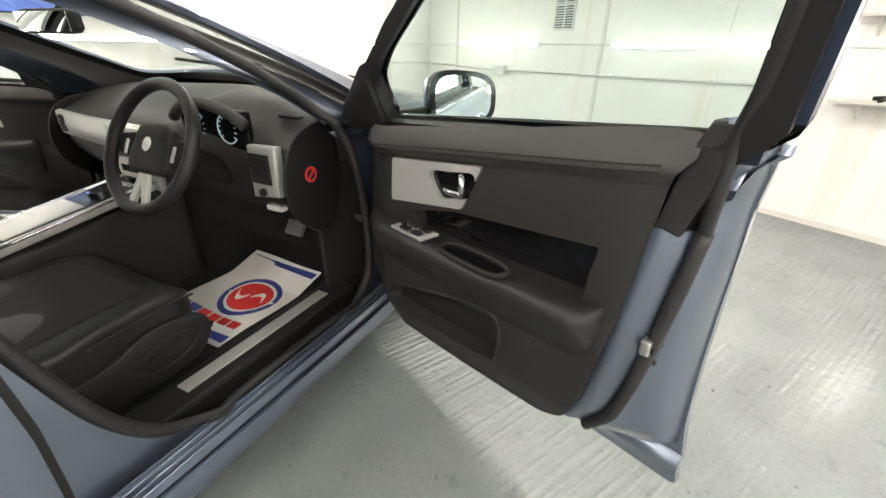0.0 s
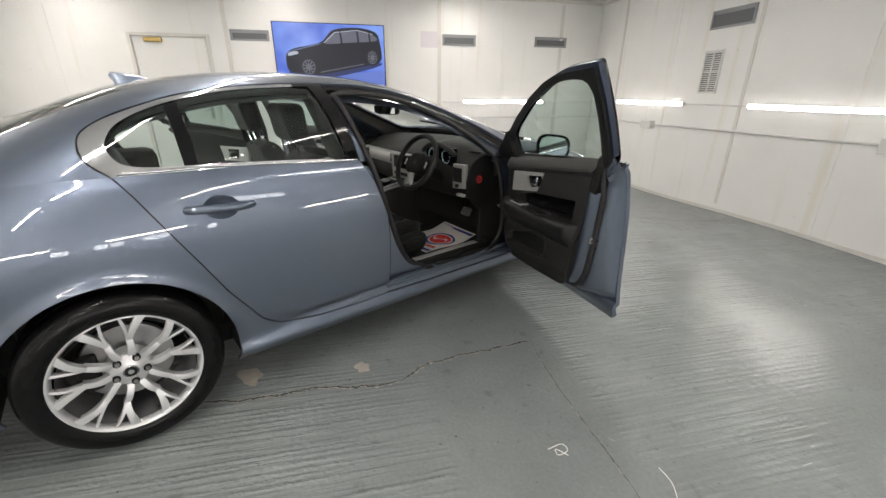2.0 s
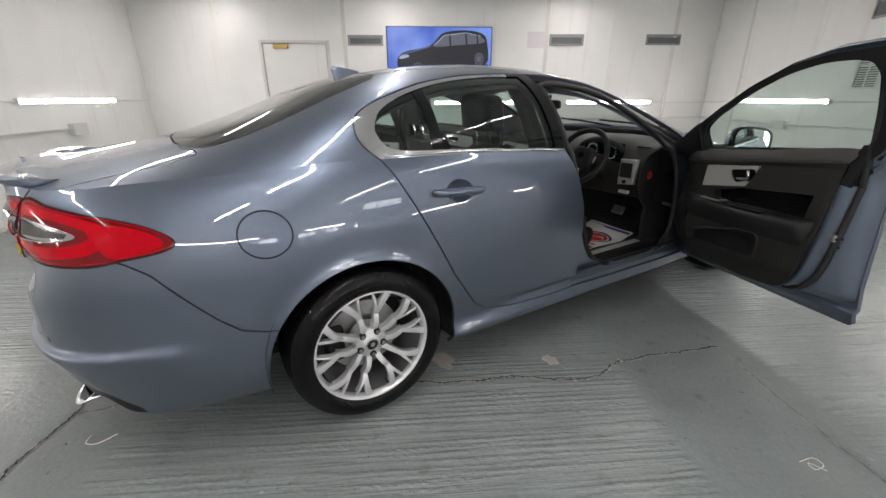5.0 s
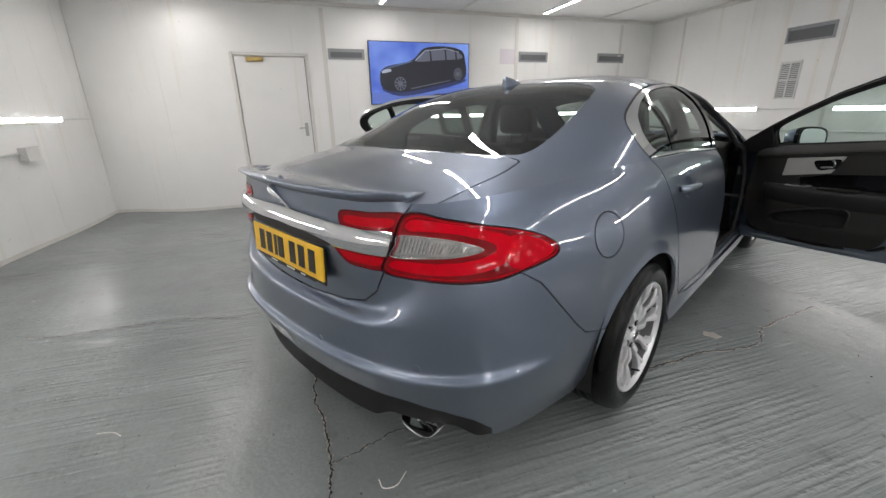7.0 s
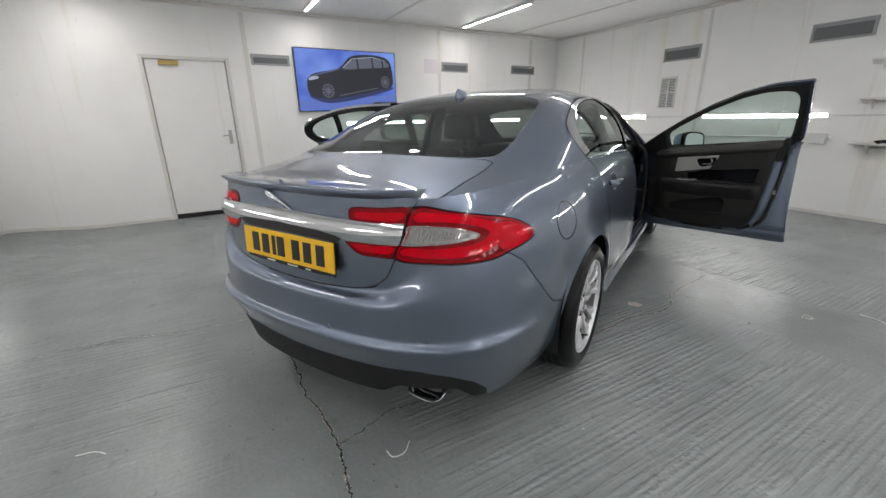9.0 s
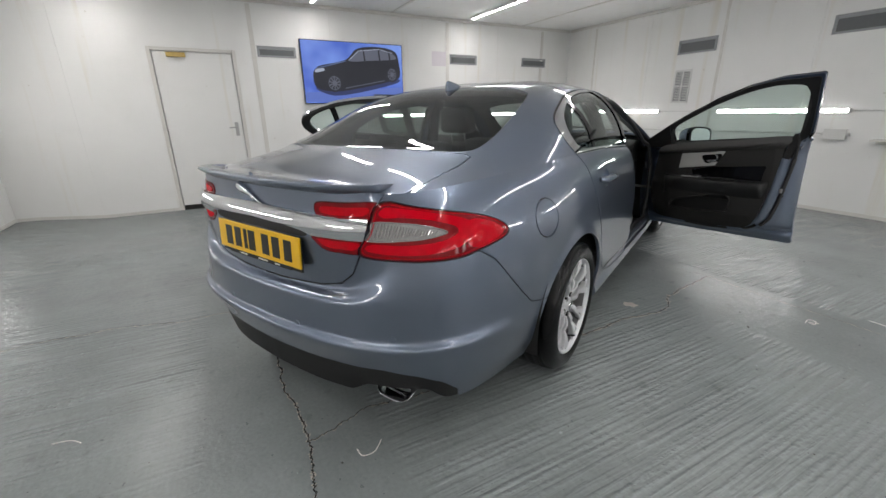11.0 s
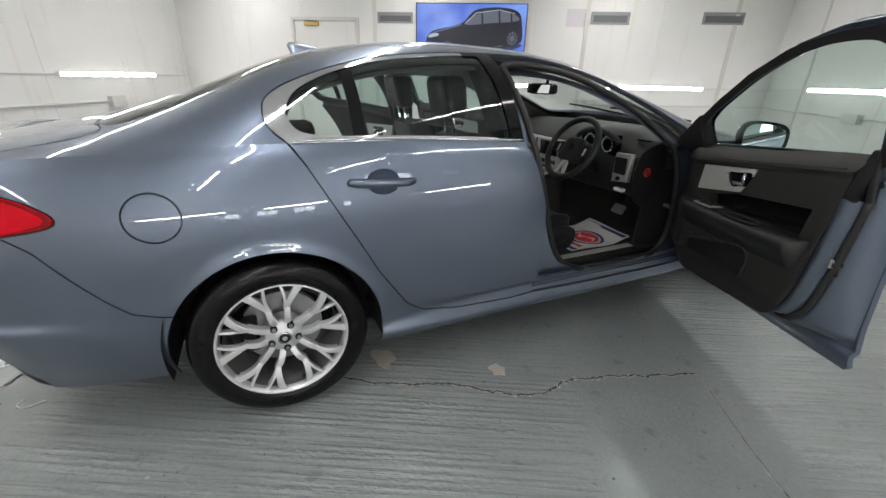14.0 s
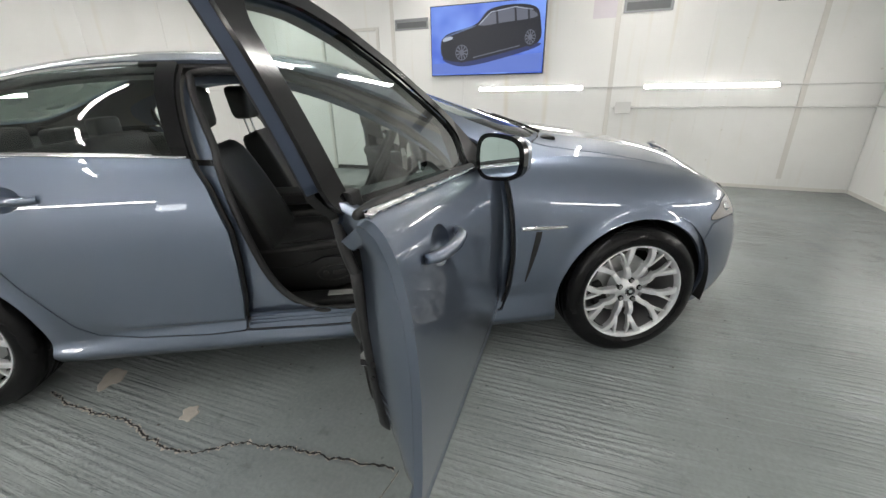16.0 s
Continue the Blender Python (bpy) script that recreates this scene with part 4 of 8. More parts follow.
def sheet(name, patch, mat, parent, depth=0.018, lift=0.0, label="", flip=False, back=False):
    """A pressed panel: the patch with its edge turned in by depth, or a full back at that depth. flip mirrors it to the other side."""
    V, F = patch
    if not len(F):
        return None
    P, N = V[:, :3] + V[:, 3:6] * lift, V[:, 3:6].copy()
    verts, faces, norms = [tuple(p) for p in P], list(F), [tuple(n) for n in N]
    n = len(verts)
    if depth > 0:
        B = border(F)
        if back:
            verts += [tuple(p) for p in P - N * depth]
            norms += [tuple(q) for q in -N]
            faces += [tuple(i + n for i in f[::-1]) for f in F]
        idx, mapping = len(verts), {}
        for i, j in B:
            for k in (i, j):
                if k not in mapping:
                    mapping[k] = idx
                    verts += [tuple(P[k]), tuple(P[k] - N[k] * depth)]
                    norms += [(0, 0, 0), (0, 0, 0)]
                    idx += 2
        Nn = np.zeros((len(verts), 3))
        Pn = np.array(verts)
        for i, j in B:
            a, b = mapping[i], mapping[j]
            faces.append((b, a, a + 1, b + 1))
            e = np.cross(Pn[j] - Pn[i], N[i])
            l = np.linalg.norm(e)
            if l > 1e-12:
                for k in (a, a + 1, b, b + 1):
                    Nn[k] += e / l
        l = np.linalg.norm(Nn, axis=1, keepdims=True)
        Nn = Nn / np.maximum(l, 1e-9)
        norms = [norms[k] if k < (2 * n if back else n) else tuple(Nn[k]) for k in range(len(verts))]
    if flip:
        verts = [(-x, y, z) for x, y, z in verts]
        norms = [(-x, y, z) for x, y, z in norms]
        faces = [f[::-1] for f in faces]
    return raw(name, verts, faces, mat, parent, label, True, norms)

# ---- panels cut from the skin ----
REAR_DOOR = [(-0.303, 0.305), (-0.45, 0.300), (-0.72, 0.310), (-0.88, 0.333), (-0.955, 0.385), (-1.07, 0.557), (-1.153, 0.715), (-1.231, 0.858), (-1.301, 0.987), (-1.345, 1.052), (-1.40, 1.105), (-1.415, 1.155), (-1.392, 1.208),
             (-1.29, 1.262), (-1.085, 1.325), (-0.87, 1.36), (-0.64, 1.376), (-0.452, 1.378), (-0.447, 1.36), (-0.388, 1.03), (-0.336, 0.93), (-0.283, 0.75), (-0.277, 0.62), (-0.283, 0.46)]
REAR_DOOR = REAR_DOOR[:8] + [tuple(q) for q in smooth_line(REAR_DOOR[8:17], 48)] + REAR_DOOR[17:]
FRONT_DOOR = [(-0.303, 0.305), (-0.283, 0.46), (-0.277, 0.62), (-0.283, 0.75), (-0.336, 0.93), (-0.388, 1.03), (-0.447, 1.36), (-0.452, 1.378), (-0.25, 1.376), (-0.05, 1.352), (0.15, 1.302), (0.35, 1.228), (0.55, 1.135), (0.72, 1.045),
              (0.80, 0.985), (0.835, 0.90), (0.86, 0.72), (0.868, 0.55), (0.85, 0.38), (0.82, 0.295), (0.5, 0.293), (0.0, 0.297)]
# the leaf of an open front door laps a little over its shut line
FRONT_SKIN = [(-0.341, 0.302), (-0.322, 0.46), (-0.318, 0.62), (-0.320, 0.75), (-0.328, 0.92), (-0.344, 1.015), (-0.392, 1.05)] + FRONT_DOOR[6:]
ARCH_R = [(YR + 0.388 * math.cos(k * math.tau / 72), 0.315 + 0.388 * math.sin(k * math.tau / 72)) for k in range(72)]
ARCH_F = [(YF + 0.378 * math.cos(k * math.tau / 72), 0.322 + 0.378 * math.sin(k * math.tau / 72)) for k in range(72)]
LAMP_OUT = smooth_line([(0.572, 0.986), (0.70, 0.975), (0.86, 0.952), (y_(-2.2), 0.935), (y_(-2.1), 0.906), (y_(-2.045), 0.866), (y_(-2.06), 0.835), (y_(-2.2), 0.812), (0.86, 0.80), (0.66, 0.802), (0.508, 0.815), (0.54, 0.895)], 90, True)
LID = [(-0.05, 1.3), (0.605, 1.3), (0.60, 1.04), (0.585, 1.005), (0.572, 0.986), (0.54, 0.895), (0.508, 0.815), (0.47, 0.745), (0.41, 0.70), (0.32, 0.682), (0.15, 0.672), (-0.05, 0.668)]
BUMPER_R = [(-0.05, 0.668), (0.15, 0.672), (0.32, 0.682), (0.41, 0.70), (0.47, 0.745), (0.508, 0.815), (0.66, 0.802), (0.86, 0.80), (y_(-2.2), 0.812), (y_(-2.12), 0.765), (y_(-2.04), 0.67), (y_(-1.97), 0.585), (y_(-1.90), 0.53), (y_(-1.83), 0.508),
            (y_(-1.6), 0.503), (y_(-1.6), 0.1), (-0.05, 0.1)]
VALANCE = [(-0.05, 0.388), (0.35, 0.398), (0.58, 0.40), (0.70, 0.378), (0.80, 0.335), (0.88, 0.27), (0.92, 0.1), (-0.05, 0.1)]
FUEL = [(-1.783 + 0.083 * math.cos(k * math.tau / 60), 0.85 + 0.077 * math.sin(k * math.tau / 60)) for k in range(60)]
DECK = [(-0.05, -2.7), (0.66, -2.7), (0.585, -2.42), (0.59, -2.2), (0.59, -2.02), (0.585, -1.925), (0.55, -1.925), (0.45, -1.965), (0.25, -1.99), (0, -2.0), (-0.05, -2.0)]
REAR_GLASS = smooth_line([(0.15, -1.992), (0.28, -1.982), (0.44, -1.955), (0.54, -1.905), (0.572, -1.83), (0.572, -1.65), (0.55, -1.42), (0.522, -1.28), (0.48, -1.215), (0.38, -1.185), (0.2, -1.172)], 60)
REAR_GLASS = [(-0.1, -1.994)] + [tuple(p) for p in REAR_GLASS] + [(-0.1, -1.168)]
SCREEN = [(-0.1, 1.13)] + [tuple(p) for p in smooth_line([(0.15, 1.125), (0.40, 1.09), (0.60, 1.02), (0.68, 0.95), (0.690, 0.86), (0.645, 0.62), (0.585, 0.38), (0.54, 0.25), (0.47, 0.195), (0.2, 0.165)], 60)] + [(-0.1, 0.16)]
HOOD = [(-0.1, 1.145), (0.42, 1.115), (0.62, 1.04), (0.705, 0.985), (0.72, 1.2), (0.70, 1.7), (0.62, 1.98), (0.45, 2.2), (0.2, 2.3), (-0.1, 2.32)]
BUMPER_F = [(y_(1.7), 0.1), (y_(1.79), 0.49), (y_(1.80), 0.56), (y_(1.84), 0.635), (y_(1.95), 0.652), (END - 0.5, 0.61), (END + 0.1, 0.61), (END + 0.1, 0.1)]
HEADLAMP = smooth_line([(y_(1.835), 0.655), (y_(1.89), 0.70), (y_(2.0), 0.735), (END - 0.6, 0.715), (END - 0.45, 0.66), (END - 0.6, 0.635), (y_(2.0), 0.648)], 50, True)

is_side = lambda V: V[:, 0] > 0.45
side, cap = SIDE, CAP
_, side = take(side, ARCH_R, "side", 0.0, is_side)
_, side = take(side, ARCH_F, "side", 0.0, is_side)
rear_door_lo, side = take(side, REAR_DOOR, "side", GAP, is_side)
rear_door_hi, cap = take(cap, REAR_DOOR, "side", GAP, is_side)
front_door_lo, side = take(side, FRONT_DOOR, "side", GAP, is_side)
front_door_hi, cap = take(cap, FRONT_DOOR, "side", GAP, is_side)
lamp_out, side = take(side, LAMP_OUT, "wrap", 0.0015)
head_lamp, side = take(side, HEADLAMP, "wrap", 0.002)
lid_lo, side = take(side, LID, "wrap")
bumper_r, side = take(side, BUMPER_R, "wrap", 0.002)
bumper_f, side = take(side, BUMPER_F, "wrap", 0.002, lambda V: V[:, 1] > 1.5)
valance, bumper_r = take(bumper_r, VALANCE, "wrap", 0.0008)
fuel_flap, side_r = take(side, FUEL, "side", GAP, is_side)
lid_hi, cap = take(cap, DECK, "top")
rear_glass, cap = take(cap, REAR_GLASS, "top", 0.001)
screen_glass, cap = take(cap, SCREEN, "top", 0.001)
hood_p, cap = take(cap, HOOD, "top")

# body: flanks, wings, roof and pillars
for flip in (False, True):
    sheet("body_side", side if flip else side_r, M_PAINT, car, 0.014, flip=flip)
    sheet("roof_side", cap, M_PAINT, car, 0.014, flip=flip)
    sheet("rear_bumper", bumper_r, M_PAINT, car, 0.012, lift=0.001, flip=flip)
    sheet("lower_valance", valance, M_BLACK, car, 0.012, lift=-0.004, label="black plastic lower valance", flip=flip)
    sheet("front_bumper", bumper_f, M_PAINT, car, 0.012, flip=flip)
    sheet("boot_lid", join(lid_lo, lid_hi), M_PAINT, car, 0.014, flip=flip)
    sheet("bonnet", hood_p, M_PAINT, car, 0.014, flip=flip)
    sheet("rear_window", rear_glass, M_GLASS_REAR, car, 0.0, lift=-0.001, label="dark tinted rear window", flip=flip)
    sheet("windscreen", screen_glass, M_GLASS_FRONT, car, 0.0, lift=-0.001, label="clear windscreen", flip=flip)
sheet("fuel_flap", fuel_flap, M_PAINT, car, 0.012, label="round painted fuel flap")
# near-black shell added behind the shut lines, their shade put into its colour
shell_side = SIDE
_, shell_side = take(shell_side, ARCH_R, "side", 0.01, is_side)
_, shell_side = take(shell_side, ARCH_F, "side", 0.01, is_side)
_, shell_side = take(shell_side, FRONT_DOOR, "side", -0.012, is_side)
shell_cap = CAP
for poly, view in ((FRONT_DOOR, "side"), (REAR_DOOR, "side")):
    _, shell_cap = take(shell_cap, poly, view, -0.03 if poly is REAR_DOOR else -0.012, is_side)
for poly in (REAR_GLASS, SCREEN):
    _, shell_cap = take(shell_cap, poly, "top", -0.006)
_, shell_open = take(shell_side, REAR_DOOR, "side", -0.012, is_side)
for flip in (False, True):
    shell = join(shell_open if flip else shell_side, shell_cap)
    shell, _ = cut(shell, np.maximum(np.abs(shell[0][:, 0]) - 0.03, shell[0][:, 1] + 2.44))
    sheet("gap_backing", shell, M_GAP, car, 0.0, lift=-0.0165, flip=flip)
liner = shell_cap
V = liner[0]
liner, _ = cut(liner, np.minimum(V[:, 1] + 1.9, 1.0 - V[:, 1]))
for flip in (False, True):
    sheet("headliner", liner, M_HEADLINER, car, 0.0, lift=-0.045, label="pale grey roof lining and pillar trim", flip=flip)

# glazing of the rear door: chrome surround, black bar, panes
DLO_IN = smooth_line([(-1.335, 1.135), (-1.335, 1.175), (-1.285, 1.232), (-1.15, 1.290), (-0.95, 1.335), (-0.72, 1.358), (-0.528, 1.364), (-0.52, 1.352), (-0.455, 1.058), (-0.466, 1.048), (-0.7, 1.062), (-1.0, 1.075), (-1.2, 1.08), (-1.30, 1.095)], 110, True)
hi = rear_door_hi
pane, frame_hi = take(hi, DLO_IN, "side", 0.0008)
Q = frame_hi[0]
# the black centre pillar in front, the bright surround behind it
pillar, surround = cut(frame_hi, Q[:, 1] + 0.555 + (Q[:, 2] - 1.2) * 0.235)
BAR = [(-1.136, 1.37), (-1.089, 1.37), (-1.072, 1.04), (-1.119, 1.04)]
bar, panes = take(pane, BAR, "side", 0.0)

# ---- front doors, swung open ----
def skin_x(y, z):
    """How far out the flank stands at a place on the driver's side."""
    m = (WX > 0.5)
    d = (WY - y) ** 2 + (WZ - z) ** 2 + np.where(m, 0, 9)
    return float(WX.flat[int(np.argmin(d))])


_SKIN = np.concatenate([SIDE[0], CAP[0]])
_SKIN = _SKIN[_SKIN[:, 0] > 0.45]


def skin_at(y, z):
    """Place and outward direction of the flank at (y, z), blended from the nearest points of its grid."""
    d = (_SKIN[:, 1] - y) ** 2 + (_SKIN[:, 2] - z) ** 2
    k = np.argpartition(d, 7)[:7]
    w = 1 / (d[k] + 2e-5)
    w /= w.sum()
    # plane through the neighbours
    G = np.column_stack([np.ones(7), _SKIN[k, 1] - y, _SKIN[k, 2] - z])
    c = np.linalg.lstsq(G * np.sqrt(w)[:, None], _SKIN[k, 0] * np.sqrt(w), rcond=1e-3)[0]
    return float(c[0]), w @ _SKIN[k, 3:6]


def lean(patch):
    """The upper frame of a front door: a nearly flat, leaning plane set in from the shoulder."""
    V, F = patch
    V = V.copy()
    k = (V[:, 2] - 1.03) / 0.345
    V[:, 0] = 0.797 - 0.172 * k + 0.012 * np.sin(np.pi * np.clip(k, 0, 1))
    V[:, 2] += 0.014 * k + 0.030 * np.clip(k, 0, 1.2) * np.clip((0.30 - V[:, 1]) / 0.5, 0, 1)
    V[:, 1] += 0.018 + 0.006 * k
    V[:, 3:6] = (0.912, 0.0, 0.41)
    return V, F


def scoop(cy, cz, ry, rz, depth):
    """The bowl pressed into the skin behind a pull handle."""
    bm = bmesh.new()
    n, rings = 36, []
    for r in (1.0, 0.96, 0.86, 0.7, 0.5, 0.25):
        ring = []
        for k in range(n):
            y, z = cy + ry * r * math.cos(k * math.tau / n), cz + rz * r * math.sin(k * math.tau / n)
            ring.append(bm.verts.new((skin_at(y, z)[0] - depth * (1 - r ** 2.5), y, z)))
        rings.append(ring)
    for A, B in zip(rings[:-1], rings[1:]):
        for k in range(n):
            bm.faces.new((A[k], A[(k + 1) % n], B[(k + 1) % n], B[k]))
    bm.faces.new(rings[-1])
    return bm


def oval_line(cy, cz, ry, rz, n=36):
    return [(cy + ry * math.cos(k * math.tau / n), cz + rz * math.sin(k * math.tau / n)) for k in range(n)]


DOOR_GLASS = smooth_line([(-0.325, 1.05), (-0.372, 1.25), (-0.374, 1.30), (-0.345, 1.329), (-0.25, 1.337), (-0.14, 1.331), (-0.02, 1.312), (0.18, 1.258), (0.38, 1.178), (0.47, 1.13), (0.51, 1.09), (0.505, 1.02), (0.48, 1.007), (0.1, 1.026), (-0.25, 1.041), (-0.315, 1.045)], 100, True)
SAIL = [(0.516, 0.9), (0.516, 1.3), (1.0, 1.3), (1.0, 0.9)]
INNER = smooth_line([(0.655, 0.43), (0.56, 0.385), (0.3, 0.365), (0.02, 0.375), (-0.10, 0.415), (-0.18, 0.525), (-0.215, 0.68), (-0.232, 0.82), (-0.262, 0.94), (-0.30, 1.06), (0.1, 1.12), (0.5, 1.1), (0.60, 1.0), (0.63, 0.86), (0.665, 0.62)], 110, True)
APERTURE = smooth_line([(-0.385, 1.33), (-0.22, 1.332), (-0.02, 1.302), (0.2, 1.222), (0.42, 1.105), (0.58, 0.975), (0.635, 0.83), (0.655, 0.62), (0.65, 0.47), (0.60, 0.385), (0.48, 0.352), (0.2, 0.345), (0.02, 0.36), (-0.10, 0.415), (-0.18, 0.53), (-0.235, 0.70), (-0.285, 0.90), (-0.325, 1.08), (-0.39, 1.28)], 130, True)
HINGE = (0.885, 0.78)
OPEN = 66.0

leaf_lo, _ = take(SIDE, FRONT_SKIN, "side", GAP, is_side)
leaf_hi, _ = take(CAP, FRONT_SKIN, "side", GAP, is_side)
d_glass, d_frame = take(leaf_hi, DOOR_GLASS, "side", 0.0008)
d_sail, d_frame = take(d_frame, SAIL, "side", 0.0)
# inner trim of the frame: nearly as wide as the frame, but set back behind so that the painted channel shows
V = d_frame[0]
d_inner, _ = cut(d_frame, sdf(V[:, [1, 2]], FRONT_SKIN) - 0.005 - 0.009 * np.clip((-0.12 - V[:, 1]) / 0.15, 0, 1))
d_glass, d_frame, d_sail, d_inner = lean(d_glass), lean(d_frame), lean(d_sail), lean(d_inner)
d_channel, _ = cut(d_frame, np.minimum(d_frame[0][:, 2] - 1.075, -0.05 - d_frame[0][:, 1]))
FRONT_CUP = (-0.10, 0.902, 0.066, 0.046)
_, front_door_skin = take(leaf_lo, oval_line(*FRONT_CUP), "side", 0.0)
d_trim, d_flange = take(leaf_lo, INNER, "side", 0.0)


def inward(patch):
    V, F = patch
    V = V.copy()
    V[:, 3:6] *= -1
    return V, [f[::-1] for f in F]


def loop_line(poly, inset):
    """Points of an outline of the door laid on the skin at a depth."""
    out = []
    for y, z in poly:
        x, nn = skin_at(y, z)
        out.append((x - nn[0] * inset, y, z))
    return out


# the moulded inner trim: a surface x(y, z) that swells at the top pad and rounds off at its edges
def sill_line(y):
    return 1.024 - 0.08 * y


def seam_line(y):
    return 0.953 - 0.072 * y


def trim_x(y, z):
    y, z = np.asarray(y, float), np.asarray(z, float)

    def ez(t):
        t = np.clip(t, 0, 1)
        return t * t * (3 - 2 * t)
    u = np.clip((z - seam_line(y)) / (sill_line(y) - seam_line(y)), 0, 1.3)
    p = np.where(z > seam_line(y), 0.017 * ez(u / 0.22) - 0.024 * u ** 2.2, 0.0)
    p = p - 0.10 * ez((y - 0.42) / 0.26) - 0.05 * ez((0.50 - z) / 0.14) - 0.010 * ez((-0.19 - y) / 0.07)
    p = p + 0.018 * ez((0.72 - z) / 0.06)
    return 0.695 + 0.08 * (0.4 - y) - p


TRIM_EDGE = smooth_line([(0.655, 0.50), (0.57, 0.402), (0.3, 0.378), (0.0, 0.382), (-0.09, 0.398), (-0.155, 0.475), (-0.20, 0.66), (-0.222, 0.80), (-0.236, 0.90), (-0.246, 0.97), (-0.262, 1.043), (0.1, 1.016), (0.45, 0.988), (0.585, 0.972), (0.635, 0.93), (0.66, 0.80), (0.672, 0.62)], 150, True)
PLATE = [(0.416, 0.803), (0.402, 0.917), (0.10, 0.940), (0.161, 0.834)]
CUP = smooth_line([(0.229, 0.850), (0.258, 0.903), (0.19, 0.914), (0.122, 0.918), (0.140, 0.866), (0.18, 0.856)], 40, True)
SLOT = [(0.335, 0.792), (0.19, 0.822), (-0.161, 0.843), (-0.150, 0.79), (-0.142, 0.715), (0.05, 0.715), (0.31, 0.715)]
POCKET = smooth_line([(0.45, 0.53), (0.38, 0.565), (0.22, 0.60), (0.08, 0.626), (0.025, 0.60), (0.028, 0.53), (0.06, 0.493), (0.28, 0.478), (0.43, 0.482)], 60, True)
_ys, _zs = np.meshgrid(np.arange(-0.275, 0.69, 0.007), np.arange(0.365, 1.06, 0.007))
_xs = trim_x(_ys, _zs)
_gy, _gz = np.gradient(_xs, 0.007, axis=1), np.gradient(_xs, 0.007, axis=0)
_n = np.stack([-np.ones_like(_xs), _gy, _gz], -1)
_n /= np.linalg.norm(_n, axis=-1, keepdims=True)
_i = np.arange(_xs.size).reshape(_xs.shape)
_f = np.stack([_i[:-1, :-1], _i[1:, :-1], _i[1:, 1:], _i[:-1, 1:]], -1).reshape(-1, 4)
door_trim = (np.concatenate([np.stack([_xs, _ys, _zs], -1), _n, np.zeros(_xs.shape + (1,))], -1).reshape(-1, 7), [tuple(q) for q in _f])
door_trim, _ = take(door_trim, TRIM_EDGE, "side", 0.0)
t_pad, t_low = cut(door_trim, door_trim[0][:, 2] - seam_line(door_trim[0][:, 1]))
t_plate, t_low = take(t_low, PLATE, "side", 0.0008)
t_cup, t_plate = take(t_plate, [tuple(q) for q in CUP], "side", 0.0)
t_slot, t_low = take(t_low, SLOT, "side", 0.0006)
t_pocket, t_low = take(t_low, [tuple(q) for q in POCKET], "side", 0.0006)


def trim_edge_y(z):
    """The rear edge of the door's inner trim at a height."""
    return float(np.interp(z, (0.40, 0.44, 0.475, 0.56, 0.66, 0.80, 0.90), (-0.095, -0.13, -0.157, -0.18, -0.20, -0.222, -0.236)))


